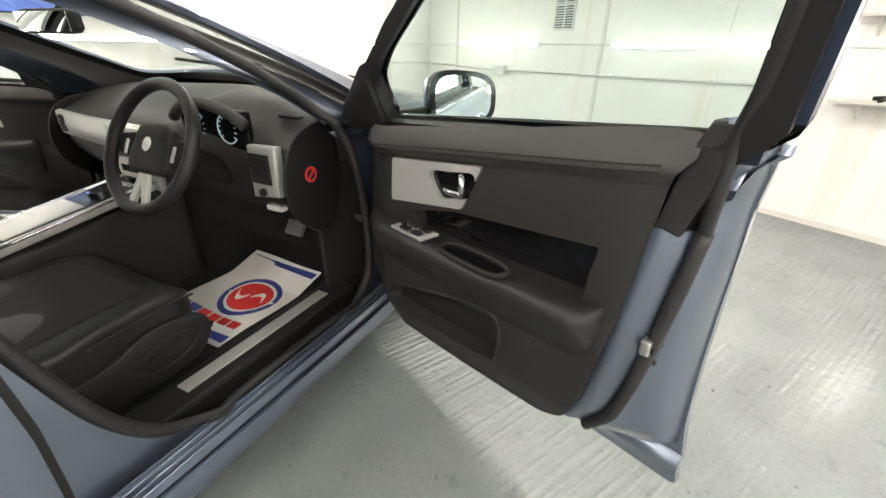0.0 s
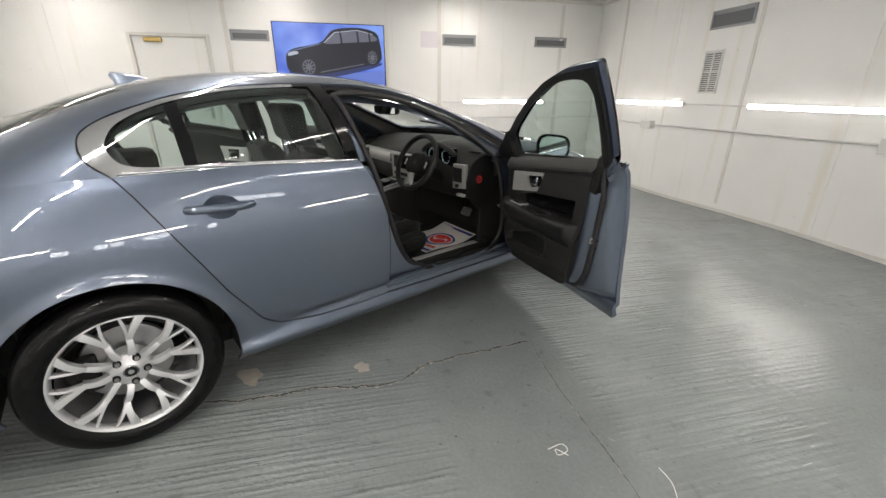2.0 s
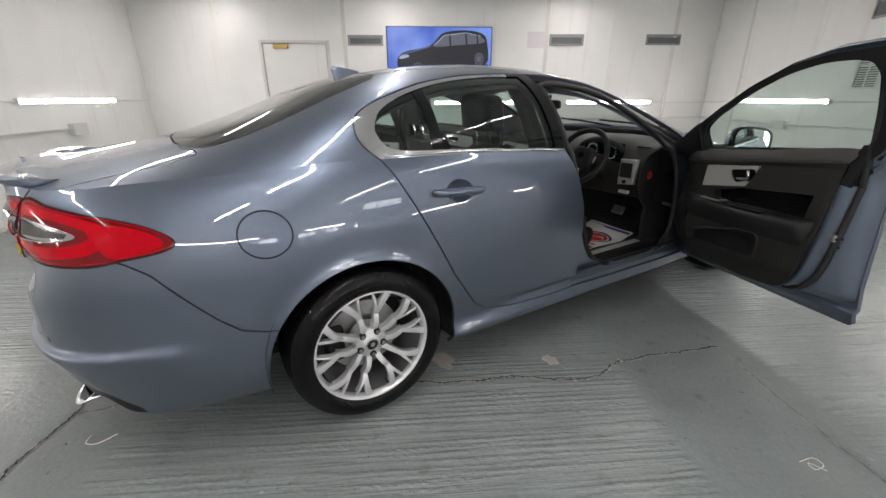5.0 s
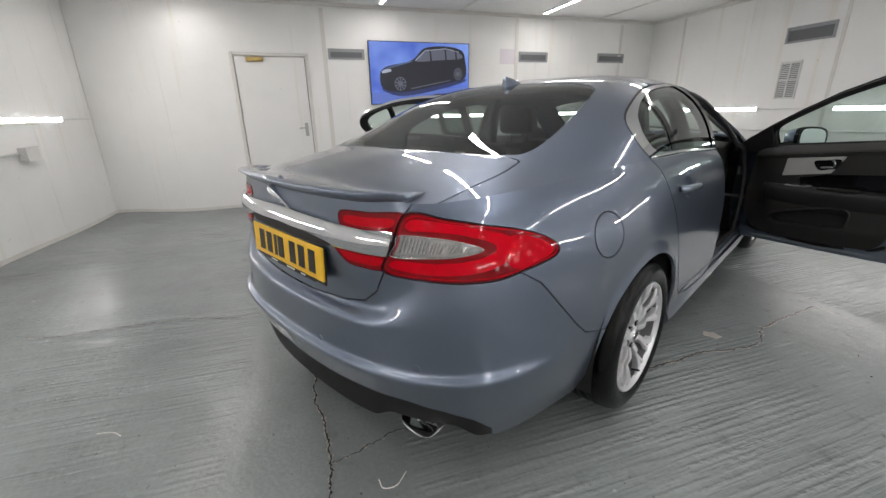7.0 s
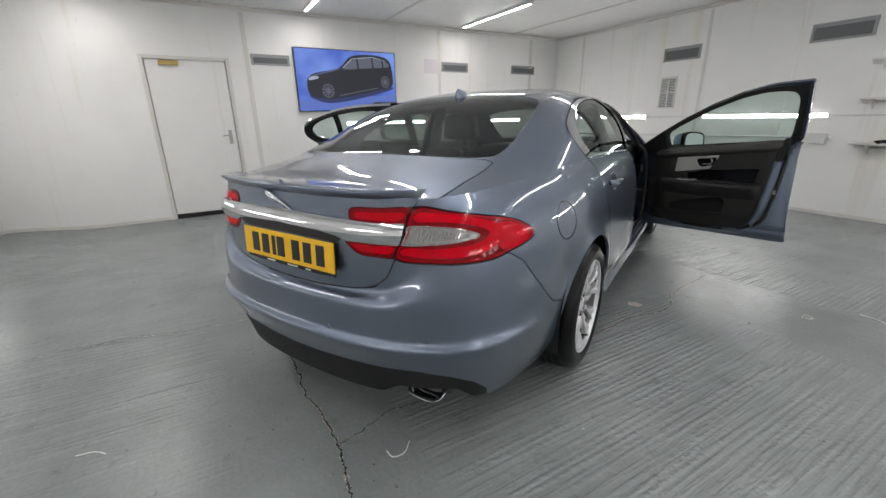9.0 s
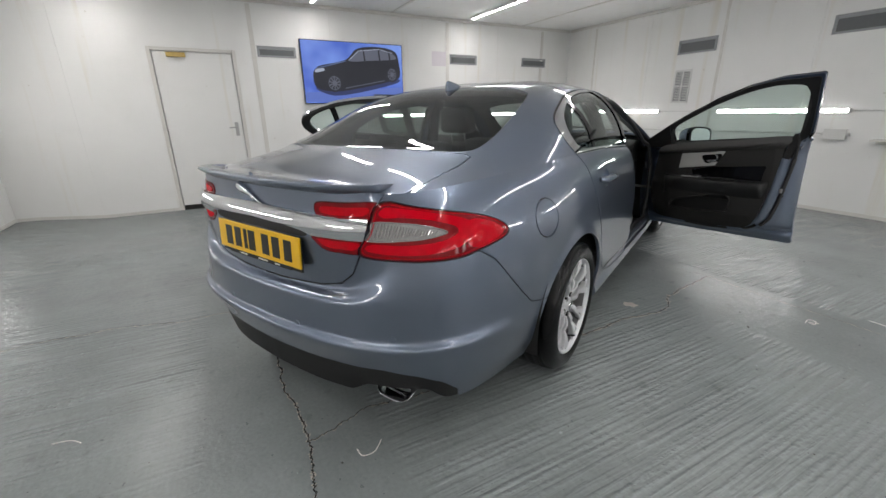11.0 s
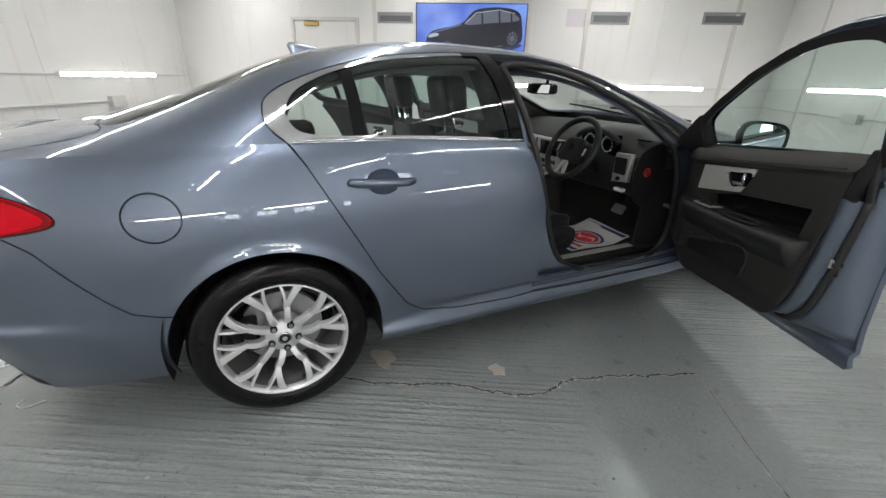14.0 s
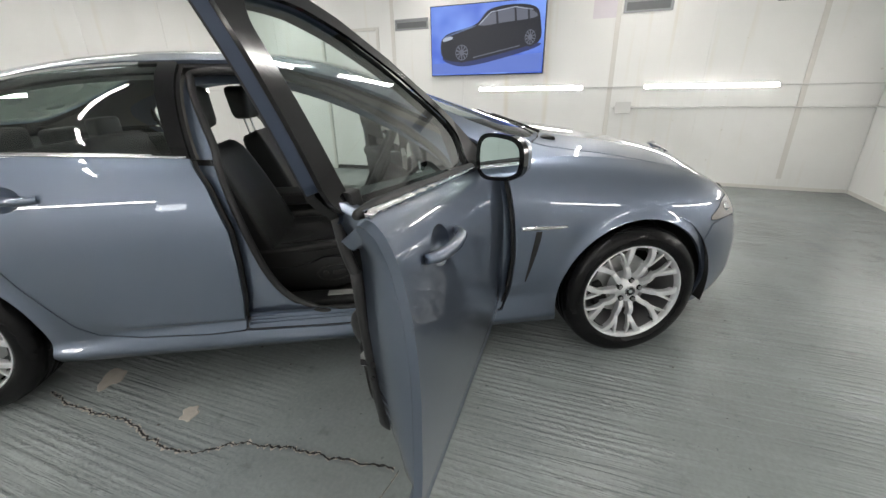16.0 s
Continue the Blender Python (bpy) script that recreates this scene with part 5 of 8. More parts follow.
def front_door(flip):
    s = -1 if flip else 1
    door = sheet("front_door", front_door_skin, M_PAINT, car, 0.02, label="open painted front door", flip=flip)

    def put(name, bm, mat, label="", smooth=False):
        if flip:
            bmesh.ops.scale(bm, vec=(-1, 1, 1), verts=bm.verts)
            bmesh.ops.reverse_faces(bm, faces=bm.faces[:])
        return part(name, bm, mat, door, label, smooth)
    # pressed inner shell in body colour and the trim set into it
    # shut face: turns in from the skin's edge to the inner wall
    V, F = inward(d_flange)
    far = np.maximum(sdf(V[:, [1, 2]], FRONT_SKIN) - 0.014, 0)
    near = np.maximum(-sdf(V[:, [1, 2]], INNER), 0)
    u = far / (far + near + 1e-6)
    V[:, :3] += V[:, 3:6] * (0.0205 + 0.0665 * (u * u * (3 - 2 * u)))[:, None]
    raw("shut_face", V[:, :3] * ((-1, 1, 1) if flip else (1, 1, 1)), [f[::-1] for f in F] if flip else F, M_PAINT, door)
    sheet("inner_wall", inward(d_trim), M_PAINT, door, 0.06, lift=0.088, flip=flip)
    sheet("trim_panel", t_low, M_TRIM, door, 0.05, label="charcoal leather-grain door trim", flip=flip)
    sheet("upper_pad", t_pad, M_DASH, door, 0.05, lift=0.001, label="soft padded top roll", flip=flip)
    sheet("handle_plate", t_plate, M_SATIN, door, 0.012, lift=0.004, label="satin alloy handle plate", flip=flip)
    sheet("handle_cup", t_cup, M_GLOSSBLACK, door, 0.0, lift=-0.007, label="dark recessed cup", flip=flip)
    sheet("storage_slot", t_slot, M_GLOSSBLACK, door, 0.0, lift=-0.04, label="dark gloss slot behind the armrest", flip=flip)
    sheet("pocket_mouth", t_pocket, M_BLACK, door, 0.0, lift=-0.042, label="dark mouth of the door pocket", flip=flip)
    # window frame, sail, glass, belt strips
    sheet("window_frame", d_frame, M_GLOSSBLACK, door, 0.008, lift=0.001, label="black window frame", flip=flip)
    sheet("frame_channel", inward(d_channel), M_PAINT_SHADED, door, 0.024, lift=0.032, label="painted inner window channel", flip=flip)
    sheet("frame_trim", inward(d_inner), M_BLACK, door, 0.02, lift=0.045, label="black inner frame trim", flip=flip)
    sheet("mirror_sail", d_sail, M_BLACK, door, 0.06, lift=0.0, label="black triangular mirror mount", flip=flip, back=True)
    sheet("door_glass", d_glass, M_GLASS_SIDE, door, 0.0, lift=-0.012, label="green-tinted door glass", flip=flip)
    belt = loop_line([(y, 1.031 - (y + 0.35) * 0.047) for y in np.linspace(-0.345, 0.60, 40)], -0.004)
    put("belt_strip", tube(bmesh.new(), belt, 0.0085, 8), M_CHROME, "bright chrome belt strip", True)
    put("glass_seal", tube(bmesh.new(), [(x - 0.024, y, z - 0.004) for x, y, z in belt], lambda t: 0.008 + 0.011 * min(1, t * 12), 8), M_RUBBER, "", True)
    ring = loop_line([tuple((q - np.array([0.3, 0.74])) * (1.035, 1.045) + np.array([0.3, 0.74])) for q in INNER if q[1] < 0.99 and q[0] > -0.11], 0.078)
    k = max(range(len(ring)), key=lambda i: math.dist(ring[i], ring[i - 1]))
    put("door_seal", tube(bmesh.new(), ring[k:] + ring[:k], 0.012, 8), M_RUBBER, "black rubber door seal", True)

    # stitched seams on the top roll
    for dz in (0.016, 0.026):
        line = [(float(trim_x(y, seam_line(y) + dz)) - 0.0015, y, seam_line(y) + dz) for y in np.linspace(-0.235, 0.46, 40)]
        put("seam", tube(bmesh.new(), line, 0.0017, 6), M_BLACK, "", True)
    # ledge from the skin's top edge in to the window
    bm = bmesh.new()
    prev = None
    for y in np.linspace(-0.335, 0.74, 40):
        k = int(np.argmin(np.abs(WY[-1] - y) + (WX[-1] < 0.6) * 9))
        x1, z1 = float(WX[-1][k]), float(WZ[-1][k])
        ring = [bm.verts.new(q) for q in ((x1 - 0.001, y, z1 - 0.004), (x1 - 0.012, y, z1 + 0.008), (0.790, y, z1 + 0.004), (0.780, y, z1 - 0.02))]
        if prev:
            for e in range(3):
                bm.faces.new((prev[e], prev[e + 1], ring[e + 1], ring[e]))
        prev = ring
    put("window_ledge", bm, M_PAINT, "", True)
    # painted post that carries the shut face up into the window frame, and the seal along it
    bm = bmesh.new()
    prev = None
    for z in np.linspace(0.40, 1.065, 24):
        ye = float(np.interp(z, (0.40, 0.46, 0.62, 0.75, 0.92, 1.03, 1.12), (-0.326, -0.321, -0.317, -0.319, -0.327, -0.346, -0.352)))
        k = ease((z - 0.99) / 0.06)
        xs = skin_at(ye + 0.01, min(z, 1.0))[0] * (1 - k) + (0.797 - 0.155 * max(0, z - 1.03) / 0.345) * k
        xi = float(np.interp(z, (0.95, 1.0), (0.80, 0.765))) - 0.155 * max(0, z - 1.03) / 0.345
        yi = max(ye + 0.032, trim_edge_y(z) - 0.070) if z < 0.95 else ye + 0.032
        ring = [bm.verts.new(q) for q in ((xs - 0.003, ye + 0.004, z), (xs - 0.012, ye + 0.002, z), ((xs + xi) / 2, ye * 0.7 + yi * 0.3, z), (xi, yi, z), (xi, yi + 0.018, z), (xs - 0.006, yi + 0.018, z))]
        if prev:
            for e in range(6):
                bm.faces.new((prev[e], prev[(e + 1) % 6], ring[(e + 1) % 6], ring[e]))
        else:
            bm.faces.new(ring)
        prev = ring
    bm.faces.new(prev)
    bmesh.ops.recalc_face_normals(bm, faces=bm.faces[:])
    put("shut_post", bm, M_PAINT, "painted shut face along the door's edge", True)
    # painted flange between the trim and the seal
    bm = bmesh.new()
    prev = None
    for z in np.linspace(0.43, 0.90, 20):
        yt = trim_edge_y(z)
        ring = [bm.verts.new(q) for q in ((0.760, yt + 0.02, z), (0.752, yt - 0.004, z), (0.757, yt - 0.022, z), (0.775, yt - 0.044, z), (0.80, yt - 0.056, z))]
        if prev:
            for e in range(4):
                bm.faces.new((prev[e], prev[e + 1], ring[e + 1], ring[e]))
        prev = ring
    bmesh.ops.recalc_face_normals(bm, faces=bm.faces[:])
    put("inner_flange", bm, M_PAINT, "painted inner flange of the door", True)
    put("edge_seal", tube(bmesh.new(), [(0.786 - 0.1 * max(0, 0.50 - z), trim_edge_y(z) - 0.060, z) for z in np.linspace(0.42, 0.90, 24)], 0.0125, 8), M_RUBBER, "black rubber door seal", True)
    put("post_seal", tube(bmesh.new(), smooth_line([(0.786, -0.295, 0.895), (0.770, -0.302, 0.95), (0.756, -0.312, 1.04), (0.725, -0.335, 1.12), (0.66, -0.365, 1.28), (0.632, -0.378, 1.35)], 30), 0.011, 8), M_RUBBER, "black rubber seal up the frame", True)
    # black cover at the rear foot of the window frame
    bm = bmesh.new()
    slab(bm, [(-0.236, 0.902), (-0.272, 0.893), (-0.300, 0.97), (-0.322, 1.06), (-0.280, 1.06), (-0.262, 1.02)], 0.752, 0.80, "x", 0.005)
    put("channel_cover", bm, M_BLACK, "black cover at the foot of the frame")
    # release lever in its cup
    bm = bmesh.new()
    xc = float(trim_x(0.17, 0.885))
    for q in ([(0.004, 0.168, 0.908), (-0.008, 0.150, 0.905), (-0.012, 0.146, 0.892), (-0.008, 0.150, 0.872)], [(0.004, 0.222, 0.868), (-0.006, 0.195, 0.868), (-0.006, 0.155, 0.870)]):
        tube(bm, [(xc + a, b, c) for a, b, c in smooth_line(q, 10)], 0.0075, 8)
    put("release_lever", bm, M_CHROME, "chrome release lever", True)
    # armrest: a rounded shelf that runs back from the switches
    bm = bmesh.new()
    prev = None
    for y in np.concatenate([np.linspace(-0.188, -0.15, 7), np.linspace(-0.13, 0.40, 24), np.linspace(0.42, 0.52, 7)]):
        xb = 0.695 + 0.08 * (0.4 - y)
        end = math.sqrt(max(0.0, 1 - max(0.0, (-0.15 - y) / 0.0385) ** 2))
        front = 1 - ease((y - 0.40) / 0.13)
        o = 0.060 * end * (0.15 + 0.85 * front)
        zt = 0.734 + 0.012 * ease((y - 0.15) / 0.25)
        prof = ((0.045, 0.0), (0.02 - o * 0.6, 0.002), (0.012 - o * 0.95, -0.003), (0.004 - o, -0.014), (-o, -0.035), (0.004 - o * 0.93, -0.065), (0.010 - o * 0.6, -0.105), (0.0, -0.142), (0.02, -0.15))
        ring = [bm.verts.new((xb + dx, y, zt + dz * (0.75 + 0.25 * end))) for dx, dz in prof]
        if prev:
            for e in range(len(prof) - 1):
                bm.faces.new((prev[e], prev[e + 1], ring[e + 1], ring[e]))
        else:
            bm.faces.new(ring)
        prev = ring
    bm.faces.new(prev)
    bmesh.ops.recalc_face_normals(bm, faces=bm.faces[:])
    put("armrest", bm, M_LEATHER, "padded armrest", True)
    x0 = 0.695 + 0.08 * 0.1
    bm = box_bm(x0 - 0.046, x0 + 0.012, 0.245, 0.375, 0.742, 0.7505, 0.003)
    put("switch_plate", bm, M_SATIN, "satin window-switch plate")
    for sy_ in (0.278, 0.325):
        for sx_ in (-0.032, -0.004):
            put("window_switch", box_bm(x0 + sx_ - 0.010, x0 + sx_ + 0.010, sy_ - 0.017, sy_ + 0.017, 0.750, 0.757, 0.003), M_BLACK)
    put("mirror_switch", rod(bmesh.new(), (x0 - 0.016, 0.356, 0.750), (x0 - 0.016, 0.356, 0.757), 0.009, 14), M_BLACK)
    x1 = x0 + 0.014
    ring = [(x1 - 0.020 + 0.030 * math.copysign(abs(math.cos(a)) ** 0.6, math.cos(a)), 0.105 + 0.098 * math.copysign(abs(math.sin(a)) ** 0.6, math.sin(a)), 0.7395) for a in np.linspace(0, math.tau, 41)[:-1]]
    put("cup_lip", tube(bmesh.new(), ring, 0.006, 8, True), M_TRIM, "", True)
    put("pull_cup", slab(bmesh.new(), [(x, y) for x, y, _ in ring], 0.734, 0.7378, "z"), M_GLOSSBLACK, "dark pull cup in the armrest")
    # rolled lip above the lower pocket
    lip = [q for q in POCKET if q[1] > 0.50]
    k = max(range(len(lip)), key=lambda i: math.dist(lip[i], lip[i - 1]))
    lip = [tuple(q) for q in lip[k:] + lip[:k]]
    put("pocket_lip", tube(bmesh.new(), [(float(trim_x(y, z)) - 0.001, y, z) for y, z in lip], 0.006, 8), M_TRIM, "", True)
    # latch on the shut face, bolts, check strap
    yl, xl = -0.262, 0.762
    put("latch", box_bm(xl, xl + 0.045, yl - 0.006, yl + 0.012, 0.664, 0.694, 0.004), M_STEEL, "steel door latch")
    put("latch_mouth", box_bm(xl + 0.004, xl + 0.045, yl - 0.012, yl - 0.008, 0.672, 0.684), M_GAP)
    for bz, bx in ((0.715, 0.02), (0.71, 0.042), (0.64, 0.03)):
        put("latch_bolt", rod(bmesh.new(), (xl + bx, yl - 0.006, bz), (xl + bx, yl - 0.011, bz), 0.005, 8), M_GAP)
    put("check_strap", box_bm(0.79, 0.81, 0.70, 0.86, 0.60, 0.618, 0.003), M_STEEL)
    for hz in (0.45, 0.80):
        put("hinge", rod(bmesh.new(), (HINGE[0] - 0.045, HINGE[1] + 0.02, hz - 0.03), (HINGE[0] - 0.045, HINGE[1] + 0.02, hz + 0.03), 0.014, 10), M_PAINT)
    # outer pull handle in a scooped cup
    hy, hz = -0.10, 0.905
    hx = skin_x(hy, hz)
    pull = [(hx + 0.006, hy - 0.115, hz + 0.004), (hx + 0.026, hy - 0.085, hz + 0.004), (hx + 0.036, hy, hz + 0.002), (hx + 0.028, hy + 0.085, hz), (hx + 0.006, hy + 0.115, hz)]
    bm = tube(bmesh.new(), smooth_line(pull, 20), lambda t: 0.011 + 0.004 * math.sin(math.pi * t), 10)
    put("pull_handle", bm, M_PAINT, "painted pull handle", True)
    put("handle_scoop", scoop(*FRONT_CUP, 0.017), M_PAINT, "", True)
    # mirror: housing, rim, glass, arm
    mc = Vector((0.945, 0.425, 1.038))
    toe = Matrix.Translation(mc) @ Matrix.Rotation(radians(-19), 4, "Z") @ Matrix.Translation(-mc)
    bm = bmesh.new()
    prof = [(0.0, 1.0), (0.03, 1.0), (0.075, 0.93), (0.12, 0.74), (0.15, 0.45), (0.16, 0.12)]
    n = 40
    rings = []
    for dy, sc in prof:
        ring = []
        for k in range(n):
            a = k * math.tau / n
            cx, cz = math.copysign(abs(math.cos(a)) ** 0.62, math.cos(a)), math.copysign(abs(math.sin(a)) ** 0.62, math.sin(a))
            ring.append(bm.verts.new(mc + Vector((cx * 0.090 * sc - 0.02 * (1 - sc), dy - cx * 0.012, cz * (0.072 - 0.008 * cx) * sc))))
        rings.append(ring)
    for A, B in zip(rings[:-1], rings[1:]):
        for k in range(n):
            bm.faces.new((A[k], A[(k + 1) % n], B[(k + 1) % n], B[k]))
    bm.faces.new(rings[-1])
    bmesh.ops.recalc_face_normals(bm, faces=bm.faces[:])
    bmesh.ops.transform(bm, matrix=toe, verts=bm.verts)
    put("mirror_housing", bm, M_PAINT, "painted mirror housing", True)

    def oval(sc, y0, y1):
        b = bmesh.new()
        pts = []
        for k in range(n):
            a = k * math.tau / n
            cx, cz = math.copysign(abs(math.cos(a)) ** 0.62, math.cos(a)), math.copysign(abs(math.sin(a)) ** 0.62, math.sin(a))
            pts.append((cx, cz))
        lo = [b.verts.new(mc + Vector((cx * 0.090 * sc, y0 - cx * 0.012, cz * (0.072 - 0.008 * cx) * sc))) for cx, cz in pts]
        hi = [b.verts.new(mc + Vector((cx * 0.090 * sc, y1 - cx * 0.012, cz * (0.072 - 0.008 * cx) * sc))) for cx, cz in pts]
        b.faces.new(lo)
        b.faces.new(hi[::-1])
        for k in range(n):
            b.faces.new((lo[k], hi[k], hi[(k + 1) % n], lo[(k + 1) % n]))
        bmesh.ops.recalc_face_normals(b, faces=b.faces[:])
        bmesh.ops.transform(b, matrix=toe, verts=b.verts)
        return b
    put("mirror_rim", oval(1.05, -0.012, 0.020), M_GLOSSBLACK, "black mirror rim")
    put("mirror_glass", oval(0.87, -0.0145, -0.0125), M_MIRROR, "silvered mirror glass")
    put("mirror_arm", tube(bmesh.new(), [(0.80, 0.56, 0.99), (0.85, 0.53, 0.995), (0.91, 0.49, 1.005)], 0.02, 10), M_BLACK, "black mirror arm", True)
    h = Matrix.Translation((s * HINGE[0], HINGE[1], 0.1))
    swing, tilt = (56.0, -1.0) if flip else (OPEN, -2.7)
    door.matrix_basis = Matrix.Translation((-0.02 * s, 0.012, -0.012)) @ h @ Matrix.Rotation(radians(s * swing), 4, "Z") @ Matrix.Rotation(radians(tilt), 4, "X") @ h.inverted()
    return door


front_door(False)
front_door(True)

INNER_R = smooth_line([(-0.36, 0.42), (-0.6, 0.385), (-0.8, 0.40), (-0.94, 0.52), (-1.05, 0.70), (-1.15, 0.87), (-1.24, 1.01), (-1.18, 1.09), (-0.5, 1.06), (-0.42, 1.0), (-0.37, 0.9), (-0.335, 0.7), (-0.335, 0.5)], 90, True)
APERTURE_R = smooth_line([(-0.53, 1.325), (-0.475, 1.04), (-0.41, 0.9), (-0.365, 0.7), (-0.365, 0.45), (-0.43, 0.37), (-0.8, 0.375), (-0.95, 0.47), (-1.08, 0.67), (-1.2, 0.9), (-1.28, 1.08), (-1.25, 1.19), (-1.1, 1.265), (-0.9, 1.318)], 110, True)
REAR_CUP = (-1.035, 0.915, 0.066, 0.047)
_, rear_skin = take(rear_door_lo, oval_line(*REAR_CUP), "side", 0.0)
r_trim, r_flange = take(rear_door_lo, INNER_R, "side", 0.0)


def rear_door(flip, swing):
    """A rear door with its glazing, pull handle and inner trim, shut or swung out."""
    s = -1 if flip else 1
    rd = sheet("rear_door", rear_skin, M_PAINT, car, 0.022, label="open painted rear door" if swing else "shut painted rear door", flip=flip)

    def put(name, bm, mat, label="", smooth=False):
        if flip:
            bmesh.ops.scale(bm, vec=(-1, 1, 1), verts=bm.verts)
            bmesh.ops.reverse_faces(bm, faces=bm.faces[:])
        return part(name, bm, mat, rd, label, smooth)
    sheet("window_surround", surround, M_CHROME, rd, 0.02, lift=0.001, label="bright chrome window surround", flip=flip)
    sheet("centre_pillar", pillar, M_GLOSSBLACK, rd, 0.02, lift=0.001, label="gloss black centre pillar trim", flip=flip)
    sheet("window_bar", bar, M_GLOSSBLACK, rd, 0.012, lift=-0.003, label="black window divider", flip=flip)
    sheet("pane", panes, M_GLASS_SIDE, rd, 0.0, lift=-0.005, label="tinted side glass", flip=flip)
    sheet("inner_frame", inward(frame_hi), M_BLACK, rd, 0.02, lift=0.042, label="black inner window frame", flip=flip)
    sheet("inner_flange", inward(r_flange), M_PAINT, rd, 0.0, lift=0.0225, flip=flip)
    sheet("trim_panel", inward(r_trim), M_TRIM, rd, 0.07, lift=0.095, label="charcoal leather-grain door trim", flip=flip)
    hy, hz = REAR_CUP[:2]
    hx = skin_x(hy, hz)
    pull = [(skin_x(hy - 0.12, hz) + 0.004, hy - 0.125, hz + 0.006), (hx + 0.024, hy - 0.095, hz + 0.006), (hx + 0.030, hy, hz + 0.002), (hx + 0.026, hy + 0.08, hz - 0.002), (skin_x(hy + 0.12, hz) + 0.004, hy + 0.118, hz - 0.004)]
    put("pull_handle", tube(bmesh.new(), smooth_line(pull, 22), lambda t: 0.0135 + 0.0035 * math.sin(math.pi * t), 12), M_PAINT, "painted pull handle", True)
    put("handle_scoop", scoop(*REAR_CUP, 0.017), M_PAINT, "", True)
    belt = loop_line([(y, 1.0665 - max(0, y + 1.0) * 0.055) for y in np.linspace(-1.33, -0.40, 40)], -0.003)
    put("belt_strip", tube(bmesh.new(), belt, 0.0065, 8), M_CHROME, "bright chrome belt strip", True)
    # inside: satin plate, lever, armrest, pocket
    x0 = skin_x(-0.6, 0.86) - 0.095
    bm = bmesh.new()
    slab(bm, [(-0.42, 0.80), (-0.41, 0.915), (-0.72, 0.905), (-0.68, 0.79)], x0 - 0.022, x0 + 0.004, "x", 0.004)
    put("handle_plate", bm, M_SATIN, "satin alloy handle plate")
    bm = bmesh.new()
    slab(bm, [(-0.52, 0.815), (-0.51, 0.892), (-0.63, 0.888), (-0.61, 0.812)], x0 - 0.0235, x0 - 0.0222, "x")
    put("handle_cup", bm, M_BLACK, "dark recessed cup")
    put("release_lever", tube(bmesh.new(), [(x0 - 0.024, -0.55, 0.87), (x0 - 0.036, -0.59, 0.86), (x0 - 0.036, -0.605, 0.83)], 0.0085, 8), M_CHROME, "chrome release lever", True)
    bm = bmesh.new()
    slab(bm, smooth_line([(-0.45, 0.68), (-0.5, 0.735), (-0.8, 0.71), (-1.02, 0.69), (-1.03, 0.64), (-0.95, 0.60), (-0.6, 0.605), (-0.47, 0.63)], 50, True).tolist(), x0 - 0.075, x0 + 0.03, "x", 0.016)
    put("armrest", bm, M_LEATHER, "padded armrest", True)
    bm = bmesh.new()
    slab(bm, smooth_line([(-0.42, 0.54), (-0.7, 0.55), (-0.84, 0.52), (-0.82, 0.44), (-0.6, 0.425), (-0.42, 0.44)], 40, True).tolist(), x0 - 0.004, x0 + 0.015, "x", 0.003)
    put("pocket_mouth", bm, M_GLOSSBLACK, "dark mouth of the door pocket")
    if swing:
        h = Matrix.Translation((s * 0.885, -0.30, 0.1))
        rd.matrix_basis = h @ Matrix.Rotation(radians(s * swing), 4, "Z") @ Matrix.Rotation(radians(-1.5), 4, "X") @ h.inverted()
    return rd


rear_door(False, 0.0)
rear_door(True, 62.0)

# door jambs: painted ring set back from the skin, with a rubber seal round the way in
jamb = join(front_door_lo, front_door_hi)
V = jamb[0]
_, jamb = cut(jamb, sdf(V[:, [1, 2]], APERTURE))
jamb_r = join(rear_door_lo, rear_door_hi)
_, jamb_r = cut(jamb_r, sdf(jamb_r[0][:, [1, 2]], APERTURE_R))
for ring_jamb, way, flip in ((jamb, APERTURE, False), (jamb, APERTURE, True), (jamb_r, APERTURE_R, True)):
    depth = -0.055 + 0.04 * np.clip((0.42 - ring_jamb[0][:, 2:3]) / 0.09, 0, 1)
    sheet("door_jamb", ring_jamb, M_PAINT, car, 0.0, lift=depth, flip=flip)
    line = loop_line([tuple(q) for q in way], 0.058)
    bm = tube(bmesh.new(), line, 0.015, 8, True)
    if flip:
        bmesh.ops.scale(bm, vec=(-1, 1, 1), verts=bm.verts)
        bmesh.ops.reverse_faces(bm, faces=bm.faces[:])
    part("aperture_seal", bm, M_RUBBER, car, "black rubber seal round the doorway", True)
for flip in (False, True):
    s = -1 if flip else 1
    # striker on the centre pillar and sill ridges
    for zz, dx in ((0.325, 0.012), (0.337, 0.020), (0.349, 0.028)):
        line = [(s * (skin_x(y, 0.32) - dx), y, zz) for y in np.linspace(-0.29, 0.80, 24)]
        part("sill_ridge", tube(bmesh.new(), line, 0.0035, 6), M_PAINT, car, "", True)
    part("striker", tube(bmesh.new(), [(s * 0.79, -0.262, 0.655), (s * 0.812, -0.252, 0.66), (s * 0.812, -0.252, 0.69), (s * 0.79, -0.262, 0.695)], 0.005, 8), M_CHROME, car, "", True)

